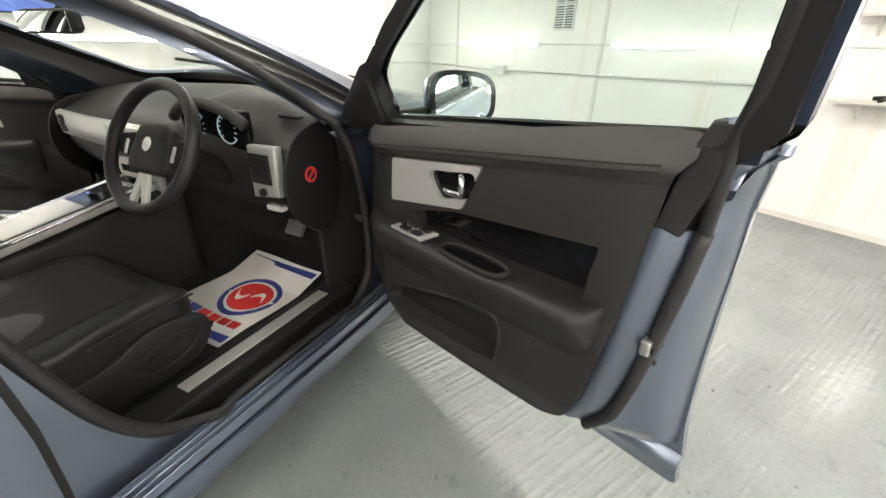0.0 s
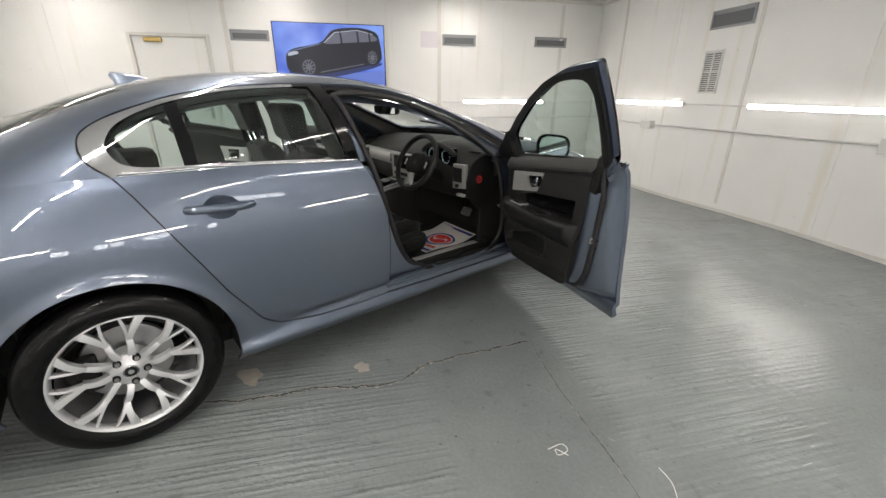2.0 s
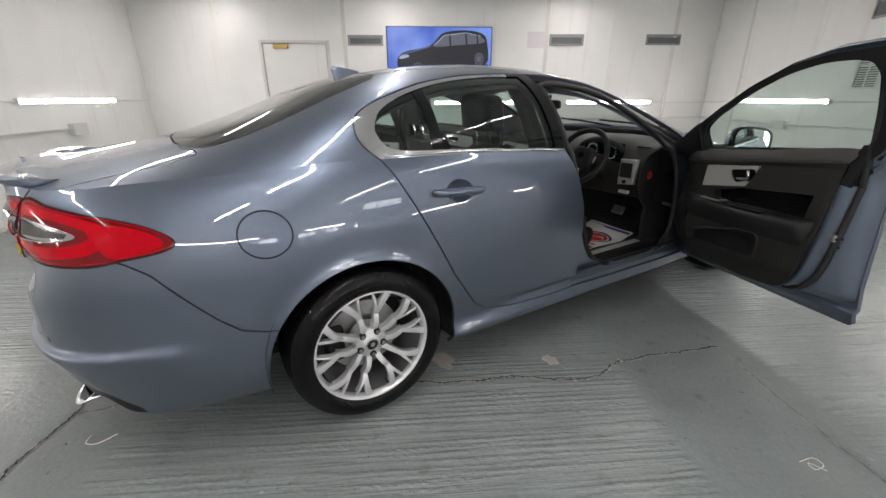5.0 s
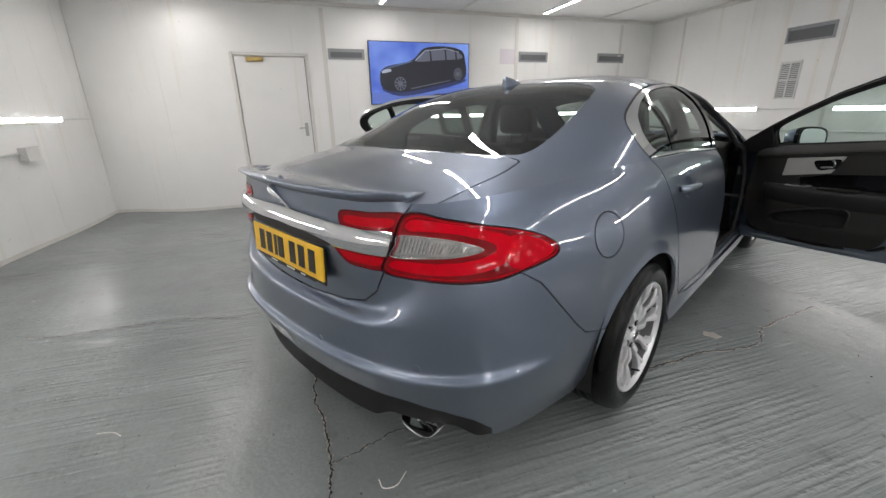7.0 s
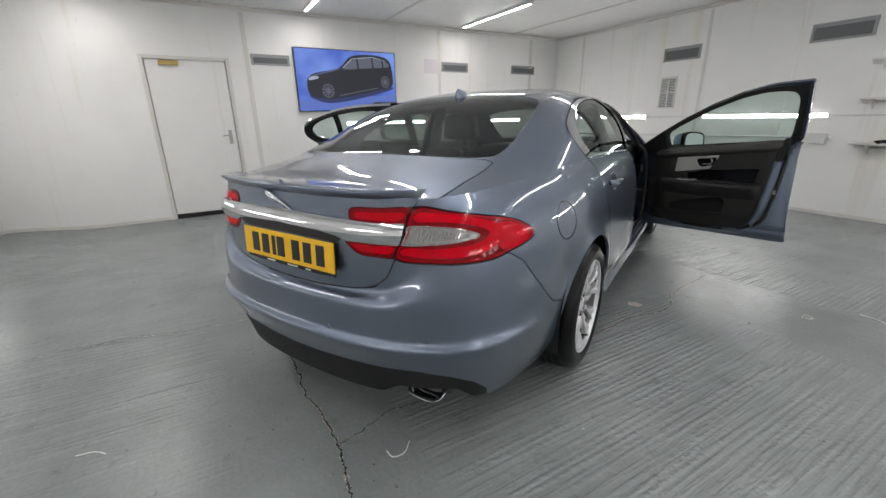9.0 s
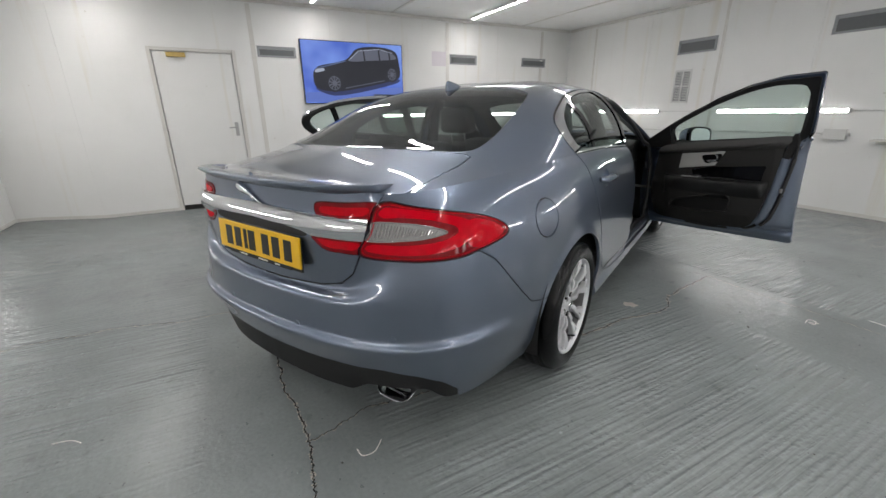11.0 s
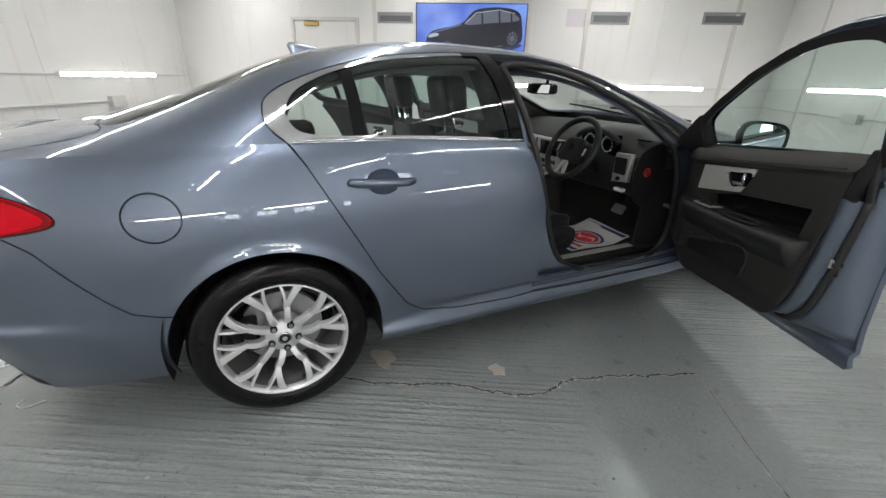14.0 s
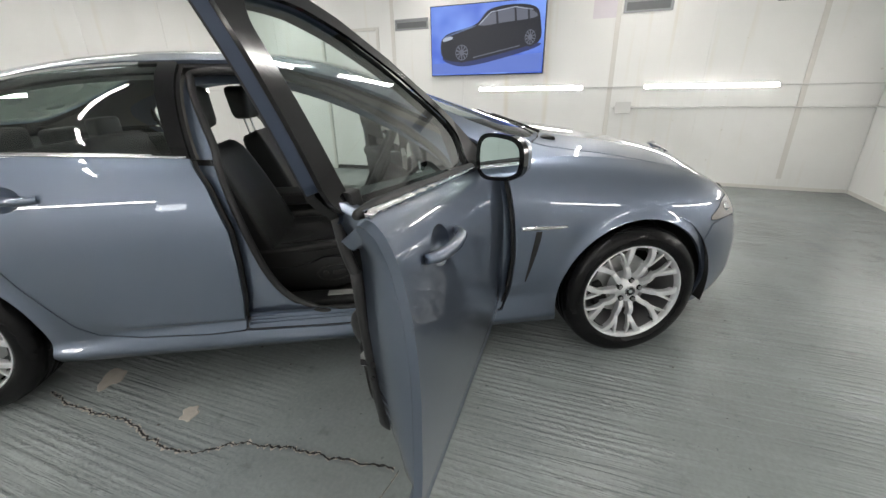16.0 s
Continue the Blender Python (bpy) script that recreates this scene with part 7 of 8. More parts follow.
def front_seat(cx):
    """A front seat: cushion with bolsters, backrest, headrest on two posts, side skirt with switches."""
    seat = empty("front_seat", "black leather and suede front seat", "seat", group="car seats")
    yc = -0.09

    def cushion(x, y, z):
        w = 0.26 - 0.015 * (y > 0)
        sag = -0.022 * (1 - x * x) * (1 - y * y * 0.5) + 0.022 * abs(x) ** 3
        return (cx + x * w, yc + y * 0.27, 0.496 + z * (0.066 - 0.006 * y) + 0.018 * y + (sag if z > 0 else -0.03 * (y < 0)) - (0.03 * max(0, y - 0.6) / 0.4 if z > 0 else 0))
    part("cushion", soft_block(0, 0, 0, cushion, 0.3), M_LEATHER, seat, "black leather seat cushion", True)

    def centre(x, y, z):
        return (cx + x * 0.155, yc - 0.02 + y * 0.21, 0.552 + z * 0.006 + 0.016 * y - 0.020 * (1 - x * x) * (1 - y * y * 0.5))
    part("cushion_centre", soft_block(0, 0, 0, centre, 0.25), M_SUEDE, seat, "black suede seat centre", True)

    def skirt(x, y, z):
        return (cx + x * 0.25, yc - 0.02 + y * 0.20, 0.39 + z * 0.07)
    part("seat_base", soft_block(0, 0, 0, skirt, 0.2), M_BLACK, seat, "", True)
    s = 1 if cx > 0 else -1
    bm = bmesh.new()
    skirt_line = smooth_line([(0.165, 0.40), (0.178, 0.455), (0.14, 0.497), (0.02, 0.512), (-0.06, 0.485), (-0.16, 0.47), (-0.30, 0.46), (-0.32, 0.36), (-0.1, 0.352), (0.10, 0.358)], 48, True)
    slab(bm, skirt_line.tolist(), min(cx + s * 0.245, cx + s * 0.268), max(cx + s * 0.245, cx + s * 0.268), "x", 0.006)
    part("side_skirt", bm, M_BLACK, seat, "black plastic seat skirt", True)
    dish = [(0.055 + 0.085 * math.cos(k * math.tau / 32), 0.432 + 0.040 * math.sin(k * math.tau / 32) + 0.1 * 0.085 * math.cos(k * math.tau / 32)) for k in range(32)]
    part("switch_rim", tube(bmesh.new(), [(cx + s * 0.269, y, z) for y, z in dish], 0.004, 6, True), M_TRIM, seat, "", True)
    part("seat_switch", soft_block(0, 0, 0, lambda x, y, z: (cx + s * 0.272 + x * 0.008, 0.075 + y * 0.030, 0.434 + z * 0.009 + 0.1 * y * 0.03), 0.4), M_TRIM, seat, "", True)
    part("seat_switch", rod(bmesh.new(), (cx + s * 0.266, 0.01, 0.430), (cx + s * 0.280, 0.01, 0.430), 0.013, 16), M_TRIM, seat)
    part("cushion_seam", tube(bmesh.new(), [(cx + s * 0.252, y, 0.538 + 0.07 * (y + 0.1) - 0.6 * max(0, y - 0.10) ** 1.5) for y in np.linspace(-0.32, 0.16, 20)], 0.0035, 6), M_BLACK, seat, "", True)
    lean = Matrix.Translation((cx, -0.26, 0.44)) @ Matrix.Rotation(radians(23), 4, "X")

    def back(x, y, z):
        t = (z + 1) / 2
        w = 0.255 - 0.05 * t ** 2
        bol = 0.03 * abs(x) ** 2.5 if y > 0 else 0
        return lean @ Vector((x * w, y * (0.062 - 0.012 * t) + bol + 0.012 * math.sin(t * 3) * (y > 0), 0.02 + t * 0.60))
    part("backrest", soft_block(0, 0, 0, back, 0.3), M_LEATHER, seat, "black leather backrest", True)

    def back_mid(x, y, z):
        t = (z + 1) / 2
        return lean @ Vector((x * 0.15, 0.057 + y * 0.005 + 0.010 * math.sin(t * 3) - 0.012 * t, 0.08 + t * 0.44))
    part("backrest_centre", soft_block(0, 0, 0, back_mid, 0.25), M_SUEDE, seat, "black suede backrest centre", True)

    def head(x, y, z):
        return Vector((cx + x * (0.135 - 0.012 * z), -0.545 + y * (0.05 + 0.01 * z) - 0.012 * z + 0.012 * x * x * y, 1.19 + z * 0.095))
    part("headrest", soft_block(0, 0, 0, head, 0.4), M_LEATHER, seat, "black leather headrest", True)
    for dx in (-0.06, 0.06):
        part("headrest_post", rod(bmesh.new(), (cx + dx, -0.52, 1.0), (cx + dx, -0.545, 1.12), 0.006, 8), M_CHROME, seat)
    return seat


front_seat(0.375)
front_seat(-0.375)

# rear bench and parcel shelf
bench = empty("rear_bench", "black leather rear bench seat", "seat", group="car seats")
part("cushion", soft_block(0, 0, 0, lambda x, y, z: (x * 0.66, -0.88 + y * 0.27, 0.46 + z * 0.08 + 0.02 * y), 0.2), M_LEATHER, bench, "", True)
lean = Matrix.Translation((0, -1.12, 0.5)) @ Matrix.Rotation(radians(24), 4, "X")
part("backrest", soft_block(0, 0, 0, lambda x, y, z: lean @ Vector((x * (0.66 - 0.06 * (z > 0)), y * 0.07, 0.28 + z * 0.28)), 0.2), M_LEATHER, bench, "", True)
for cx in (-0.36, 0.0, 0.36):
    part("headrest", soft_block(0, 0, 0, lambda x, y, z: (cx + x * 0.12, -1.385 + y * 0.04, 1.06 + z * 0.065 - (0.03 if cx == 0 else 0)), 0.4), M_LEATHER, bench, "", True)
part("parcel_shelf", box_bm(-0.58, 0.58, -1.93, -1.42, 0.985, 1.01, 0.008), M_TRIM, car, "charcoal parcel shelf")
part("parcel_front", box_bm(-0.60, 0.60, -1.45, -1.41, 0.35, 0.985, 0.004), M_UNDER, car)

# floor, tunnel, bulkhead
part("cabin_floor", box_bm(-0.72, 0.72, -1.4, 0.92, 0.226, 0.325, 0.01), M_CARPET, car, "black carpet floor")
part("bulkhead", box_bm(-0.70, 0.70, 0.86, 0.93, 0.26, 0.92, 0.02), M_CARPET, car, "black footwell bulkhead")
for s in (-1, 1):
    part("sill_lining", box_bm(min(s * 0.66, s * 0.775), max(s * 0.66, s * 0.775), -0.22, 0.66, 0.22, 0.352, 0.012), M_BLACK, car)
    part("sill_plate", box_bm(min(s * 0.69, s * 0.735), max(s * 0.69, s * 0.735), 0.02, 0.56, 0.352, 0.357, 0.002), M_SATIN, car, "satin tread plate on the sill")
    part("kick_panel", box_bm(min(s * 0.685, s * 0.705), max(s * 0.685, s * 0.705), 0.60, 0.88, 0.30, 0.80, 0.006), M_CARPET, car)
    part("wheel_cover", box_bm(min(s * 0.56, s * 0.72), max(s * 0.56, s * 0.72), -1.75, -1.07, 0.3, 1.0, 0.05), M_TRIM, car)
    part("pillar_lining", tube(bmesh.new(), [(s * 0.72, -0.33, 0.45), (s * 0.73, -0.37, 0.75), (s * 0.715, -0.42, 1.0), (s * 0.64, -0.475, 1.22), (s * 0.56, -0.50, 1.34)], lambda t: 0.055 - 0.018 * t, 10), M_TRIM, car, "charcoal centre pillar lining", True)

# centre console: body, satin top with switches, armrest, bright edge
console = empty("centre_console", "charcoal centre console with satin top", "console")
part("body", soft_block(0, 0, 0, lambda x, y, z: (x * (0.125 - 0.01 * z), 0.06 + y * 0.44, 0.46 + z * 0.155 + (0.05 * max(0, y) + 0.03 * y if z > 0 else 0)), 0.12), M_TRIM, console, "", True)
slope = Matrix.Translation((0, 0.19, 0.668)) @ Matrix.Rotation(radians(9), 4, "X")
part("top_plate", box_bm(-0.098, 0.098, -0.24, 0.24, -0.02, 0.012, 0.006, m=slope), M_SATIN, console, "satin alloy console top")
part("inlay", box_bm(-0.076, 0.076, -0.232, 0.232, 0.0115, 0.0135, 0.001, m=slope), M_GLOSSBLACK, console, "dark gloss inlay")
for s in (-1, 1):
    part("edge_rail", tube(bmesh.new(), [slope @ Vector((s * 0.099, v, 0.010)) for v in np.linspace(-0.24, 0.24, 8)], 0.006, 8), M_CHROME, console, "bright edge rail", True)
part("rotary_selector", rod(bmesh.new(), slope @ Vector((0.0, 0.10, 0.0135)), slope @ Vector((0.0, 0.10, 0.026)), 0.033, 28), M_CHROME, console, "bright rotary gear selector")
for k in range(5):
    part("console_switch", box_bm(-0.075 + 0.03 * k, -0.052 + 0.03 * k, 0.165, 0.19, 0.0135, 0.018, 0.002, m=slope), M_SATIN, console)
part("cup_lid", box_bm(-0.07, 0.07, -0.20, 0.02, 0.0135, 0.017, 0.003, m=slope), M_SATIN, console, "satin cup lid")
part("armrest", soft_block(0, 0, 0, lambda x, y, z: (x * 0.105, -0.26 + y * 0.17, 0.665 + z * 0.035), 0.3), M_LEATHER, console, "black leather armrest", True)
part("face_panel", slab(bmesh.new(), [(-0.115, 0.64), (0.115, 0.64), (0.14, 0.90), (-0.14, 0.90)], 0.425, 0.45, "y", 0.006), M_SATIN, console, "satin panel round the switches")
part("display", box_bm(-0.095, 0.095, 0.419, 0.424, 0.79, 0.885, 0.003), M_GLOSSBLACK, console, "dark touch screen")
for k in range(6):
    part("heater_switch", box_bm(-0.085 + 0.03 * k, -0.065 + 0.03 * k, 0.417, 0.424, 0.735, 0.76, 0.002), M_BLACK, console)
for k in range(3):
    part("heater_knob", rod(bmesh.new(), (-0.06 + 0.06 * k, 0.424, 0.70), (-0.06 + 0.06 * k, 0.405, 0.70), 0.016, 20), M_CHROME, console)

# dashboard: padded top, face, satin band, cowl, vents
dash = empty("dashboard", "charcoal dashboard with a satin alloy band", "dashboard")


def dash_section(x):
    b = 0.035 * math.exp(-((x - 0.38) / 0.19) ** 4)
    c = 0.06 * (abs(x) / 0.72) ** 2
    return [(1.02, 1.0 - 0.6 * c), (0.85, 1.005 + b * 0.5 - 0.3 * c), (0.68, 0.985 + b - 0.4 * c), (0.57 + c, 0.955 + b * 1.0 - 0.4 * c), (0.50 + c, 0.915 + b * 0.4 - 0.3 * c), (0.475 + c, 0.87), (0.475 + c, 0.80), (0.49 + c, 0.74), (0.53 + c, 0.68), (0.60 + c, 0.62), (0.75, 0.60)]


bm = bmesh.new()
prev = None
for x in np.linspace(-0.70, 0.70, 57):
    ring = [bm.verts.new((x, y, z)) for y, z in smooth_line(dash_section(x), 34)]
    if prev:
        for k in range(33):
            bm.faces.new((prev[k], prev[k + 1], ring[k + 1], ring[k]))
    else:
        first = ring
    prev = ring
bm.faces.new(first)
bm.faces.new(prev[::-1])
bmesh.ops.recalc_face_normals(bm, faces=bm.faces[:])
part("top_pad", bm, M_DASH, dash, "charcoal leather dash pad", True)
bm = bmesh.new()
prev = None
for x in np.linspace(-0.69, 0.14, 30):
    c = 0.06 * (abs(x) / 0.72) ** 2
    y = 0.466 + c - 0.008
    ring = [bm.verts.new((x, y + dy, z)) for dy, z in ((0.02, 0.795), (0.0, 0.80), (-0.004, 0.845), (0.0, 0.893), (0.02, 0.90))]
    if prev:
        for k in range(4):
            bm.faces.new((prev[k], prev[k + 1], ring[k + 1], ring[k]))
    prev = ring
bmesh.ops.recalc_face_normals(bm, faces=bm.faces[:])
part("satin_band", bm, M_SATIN, dash, "satin alloy band", True)


def dash_vent(x, z, w, h):
    c = 0.06 * (abs(x) / 0.72) ** 2
    y = 0.452 + c
    v = part("air_vent", box_bm(x - w / 2, x + w / 2, y, y + 0.02, z - h / 2, z + h / 2, 0.004), M_BLACK, dash, "dark air vent")
    for k in range(4):
        zz = z - h / 2 + h * (k + 0.6) / 4.4
        part("vane", box_bm(x - w / 2 + 0.004, x + w / 2 - 0.004, y - 0.004, y, zz - 0.004, zz + 0.004), M_TRIM, v)


dash_vent(-0.62, 0.848, 0.055, 0.07)
dash_vent(-0.17, 0.848, 0.05, 0.075)
dash_vent(-0.115, 0.848, 0.04, 0.075)
dash_vent(0.13, 0.848, 0.04, 0.075)
# driver's side vent in its satin frame, switches under it
part("vent_frame", slab(bmesh.new(), [(0.55, 0.72), (0.665, 0.735), (0.675, 0.895), (0.555, 0.89)], 0.475, 0.51, "y", 0.008), M_SATIN, dash, "satin frame of the side vent")
part("side_vent", box_bm(0.565, 0.65, 0.468, 0.474, 0.775, 0.87, 0.004), M_GAP, dash)
for k in range(4):
    part("vane", box_bm(0.568, 0.647, 0.464, 0.468, 0.785 + 0.022 * k, 0.793 + 0.022 * k), M_TRIM, dash)
part("light_switch", rod(bmesh.new(), (0.605, 0.475, 0.748), (0.605, 0.462, 0.748), 0.012, 16), M_BLACK, dash)
part("release_pull", box_bm(0.53, 0.60, 0.53, 0.56, 0.655, 0.675, 0.004), M_PLASTIC, dash, "pale grey brake release")
part("defrost_vent", box_bm(0.575, 0.66, 0.60, 0.63, 0.958, 0.966, 0.004), M_GLOSSBLACK, dash, "small dark vent on the dash top")
# end caps with the red sticker
for s in (-1, 1):
    bm = bmesh.new()
    slab(bm, smooth_line([(0.50, 0.66), (0.465, 0.76), (0.49, 0.87), (0.56, 0.935), (0.68, 0.945), (0.72, 0.8), (0.69, 0.62), (0.6, 0.585)], 36, True).tolist(), min(s * 0.70, s * 0.712), max(s * 0.70, s * 0.712), "x", 0.004)
    part("end_cap", bm, M_BLACK, dash, "black dash end cap")
st = part("round_sticker", rod(bmesh.new(), (0.7125, 0.575, 0.796), (0.7135, 0.575, 0.796), 0.026, 32), M_RED_INK, dash, "round red sticker")
part("sticker_disc", rod(bmesh.new(), (0.7136, 0.575, 0.796), (0.7141, 0.575, 0.796), 0.018, 28), M_INK, st)
bm = box_bm(-0.0003, 0.0003, -0.02, 0.02, -0.0035, 0.0035)
bmesh.ops.transform(bm, matrix=Matrix.Translation((0.7146, 0.575, 0.796)) @ Matrix.Rotation(radians(45), 4, "X"), verts=bm.verts)
part("sticker_bar", bm, M_RED_INK, st)
# instruments under the cowl
part("instrument_panel", box_bm(0.22, 0.54, 0.50, 0.53, 0.86, 0.985, 0.01), M_GLOSSBLACK, dash, "dark instrument panel")
M_DIAL = emitter("dial_glow", (0.15, 0.5, 0.6), 0.12)
for cx in (0.305, 0.455):
    ringp = [(cx + 0.045 * math.cos(k * math.tau / 40), 0.498, 0.925 + 0.045 * math.sin(k * math.tau / 40)) for k in range(4, 37)]
    part("dial_ring", tube(bmesh.new(), ringp, 0.0016, 6), M_DIAL, dash, "pale blue lit dial")
    for k in range(11):
        a = radians(-130 + k * 26 + 90)
        p, q = [(cx + r * math.cos(a), 0.4975, 0.925 + r * math.sin(a)) for r in (0.034, 0.041)]
        part("dial_tick", rod(bmesh.new(), p, q, 0.0013, 4), M_DIAL, dash)
bm = tube(bmesh.new(), [(0.20 + 0.36 * t, 0.49 - 0.02 * math.sin(math.pi * t), 0.93 + 0.075 * math.sin(math.pi * t) ** 0.6) for t in np.linspace(0.02, 0.98, 24)], 0.018, 10)
part("cowl", bm, M_DASH, dash, "padded instrument cowl", True)

# steering wheel
wheel_m = Matrix.Translation((0.378, 0.295, 0.900)) @ Matrix.Rotation(radians(-28), 4, "X")
steer = empty("steering_wheel", "black leather steering wheel with satin inserts", "steering wheel")
part("rim", tube(bmesh.new(), [wheel_m @ Vector((0.186 * math.cos(k * math.tau / 56), 0, 0.186 * math.sin(k * math.tau / 56))) for k in range(56)], 0.0185, 12, True), M_LEATHER, steer, "black leather rim", True)


def pad(x, y, z):
    return wheel_m @ Vector((x * (0.088 - 0.012 * z), y * 0.026 + 0.02, -0.005 + z * 0.075))


part("hub_pad", soft_block(0, 0, 0, pad, 0.45), M_TRIM, steer, "charcoal hub pad", True)
part("hub_badge", rod(bmesh.new(), wheel_m @ Vector((0, -0.006, 0.005)), wheel_m @ Vector((0, -0.010, 0.005)), 0.021, 28), M_CHROME, steer, "plain round chrome badge")
for sx_ in (-1, 1):
    part("spoke", soft_block(0, 0, 0, lambda x, y, z: wheel_m @ Vector((sx_ * 0.128 + x * 0.05, y * 0.009 + 0.012, -0.002 + z * (0.032 - 0.008 * x * sx_))), 0.3), M_BLACK, steer, "", True)
    part("spoke_insert", box_bm(sx_ * 0.112 - 0.007, sx_ * 0.112 + 0.007, -0.002, 0.003, -0.034, 0.012, 0.003, m=wheel_m), M_SATIN, steer, "satin switch surround")
bm = bmesh.new()
slab(bm, [(-0.022, -0.08), (0.022, -0.08), (0.046, -0.178), (0.024, -0.182), (0.0, -0.115), (-0.024, -0.182), (-0.046, -0.178)], -0.002, 0.012, "y", 0.003)
bmesh.ops.transform(bm, matrix=wheel_m, verts=bm.verts)
part("lower_spoke", bm, M_SATIN, steer, "satin alloy lower spoke")
part("column", rod(bmesh.new(), wheel_m @ Vector((0, 0.04, -0.01)), wheel_m @ Vector((0, 0.26, -0.01)), 0.045, 20), M_BLACK, steer)
for sx_ in (-1, 1):
    part("stalk", tube(bmesh.new(), [wheel_m @ Vector((sx_ * 0.03, 0.06, 0.0)), wheel_m @ Vector((sx_ * 0.11, 0.055, 0.012)), wheel_m @ Vector((sx_ * 0.155, 0.05, 0.02))], 0.008, 8), M_BLACK, steer, "", True)

# pedals, paper floor mat, interior mirror
ped = empty("brake_pedal", "black brake pedal with metal face", "pedal")
part("pad", box_bm(-0.045, 0.045, -0.012, 0.012, -0.032, 0.032, 0.006, m=Matrix.Translation((0.40, 0.76, 0.47)) @ Matrix.Rotation(radians(-35), 4, "X")), M_STEEL, ped, "brushed metal pad")
part("arm", tube(bmesh.new(), [(0.40, 0.775, 0.48), (0.40, 0.83, 0.56), (0.40, 0.86, 0.70)], 0.009, 8), M_BLACK, ped, "", True)
ped = empty("accelerator_pedal", "black plastic accelerator pedal in the footwell", "pedal")
part("pad", box_bm(-0.025, 0.025, -0.01, 0.01, -0.07, 0.07, 0.006, m=Matrix.Translation((0.56, 0.80, 0.42)) @ Matrix.Rotation(radians(-40), 4, "X")), M_BLACK, ped)
part("stem", tube(bmesh.new(), [(0.56, 0.805, 0.43), (0.56, 0.85, 0.52), (0.56, 0.865, 0.62)], 0.008, 8), M_BLACK, ped, "", True)

mat = empty("paper_floor_mat", "white paper floor mat printed red and blue", "floor mat")
MC = [Vector((0.245, 0.668, 0.0)), Vector((0.618, 0.658, 0.0)), Vector((0.62, 0.19, 0.0)), Vector((0.25, 0.20, 0.0))]


def mat_place(u, v, up=0.0):
    p = (MC[3] * (1 - u) + MC[2] * u) * (1 - v) + (MC[0] * (1 - u) + MC[1] * u) * v
    p.z = 0.330 + 0.03 * max(0, v - 0.72) / 0.28 + 0.006 * math.sin(u * 7 + v * 3) * math.sin(v * 5 + 1) + 0.008 * (1 - u) * v + up
    return p


def mat_film(name, pts, m, up, label=""):
    """A printed film laid on the mat: an outline in the mat's own units, filled as a fan of small pieces."""
    bm = bmesh.new()
    rings = []
    pts = np.array(pts)
    c = pts.mean(0)
    for s in (1.0, 0.75, 0.5, 0.25):
        rings.append([bm.verts.new(mat_place(*(c + (p - c) * s), up)) for p in pts])
    n = len(pts)
    for A, B in zip(rings[:-1], rings[1:]):
        for k in range(n):
            bm.faces.new((A[k], A[(k + 1) % n], B[(k + 1) % n], B[k]))
    bm.faces.new(rings[-1])
    return part(name, bm, m, mat, label)


def mat_strip(name, inner, outer, m, up, label=""):
    bm = bmesh.new()
    vs = [(bm.verts.new(mat_place(*a, up)), bm.verts.new(mat_place(*b, up))) for a, b in zip(inner, outer)]
    for (a, b), (c, d) in zip(vs[:-1], vs[1:]):
        bm.faces.new((a, b, d, c))
    return part(name, bm, m, mat, label)


bm = bmesh.new()
NG = 18
top = [[bm.verts.new(mat_place(i / NG, j / NG)) for i in range(NG + 1)] for j in range(NG + 1)]
low = [[bm.verts.new(mat_place(i / NG, j / NG, -0.0016)) for i in range(NG + 1)] for j in range(NG + 1)]
for j in range(NG):
    for i in range(NG):
        bm.faces.new((top[j][i], top[j][i + 1], top[j + 1][i + 1], top[j + 1][i]))
        bm.faces.new((low[j][i], low[j + 1][i], low[j + 1][i + 1], low[j][i + 1]))
part("sheet", bm, M_PAPER, mat, "white paper sheet")
circ = lambda cx, cy, rx, ry, a0, a1, n=26: [(cx + rx * math.cos(a0 + (a1 - a0) * k / n), cy + ry * math.sin(a0 + (a1 - a0) * k / n)) for k in range(n + 1)]
C = (0.61, 0.51)
mat_strip("blue_swoosh", circ(*C, 0.25, 0.20, 0.2, 3.2), circ(*C, 0.30, 0.245, 0.1, 3.35), M_BLUE_INK, 0.0016, "blue printed swoosh")
mat_strip("blue_swoosh", circ(*C, 0.25, 0.20, 3.35, 6.3), circ(*C, 0.30, 0.245, 3.25, 6.4), M_BLUE_INK, 0.0016, "blue printed swoosh")
mat_film("red_disc", circ(*C, 0.225, 0.175, 0, math.tau * 25 / 26, 25), M_RED_INK, 0.0018, "red printed disc")
for d in (-1, 1):
    arm = [(C[0] + d * (0.02 + 0.20 * t), C[1] + d * (0.055 * math.sin(t * 4.2) - 0.02)) for t in np.linspace(0, 1, 18)]
    mat_strip("white_swirl", arm, [(u, v + d * 0.05 * math.sin(math.pi * min(1, 0.25 + k / 20))) for k, (u, v) in enumerate(arm)], M_PAPER, 0.0030, "white swirl on the disc")
for k, (a, b) in enumerate(((0.06, 0.20), (0.22, 0.36), (0.38, 0.50), (0.52, 0.64), (0.66, 0.78), (0.80, 0.92))):
    mat_film("print_bar", [(a, 0.17), (b, 0.17), (b, 0.24), (a, 0.24)], M_BLUE_INK if k < 2 else M_RED_INK, 0.0017, "plain printed bar")
mat_film("blue_band", [(0.02, 0.03), (0.98, 0.03), (0.98, 0.10), (0.5, 0.085), (0.02, 0.06)], M_BLUE_INK, 0.0016, "blue printed band")
mat_film("blue_band", [(0.03, 0.955), (0.45, 0.90), (0.97, 0.90), (0.98, 0.965), (0.5, 0.955)], M_BLUE_INK, 0.0016, "blue printed band")

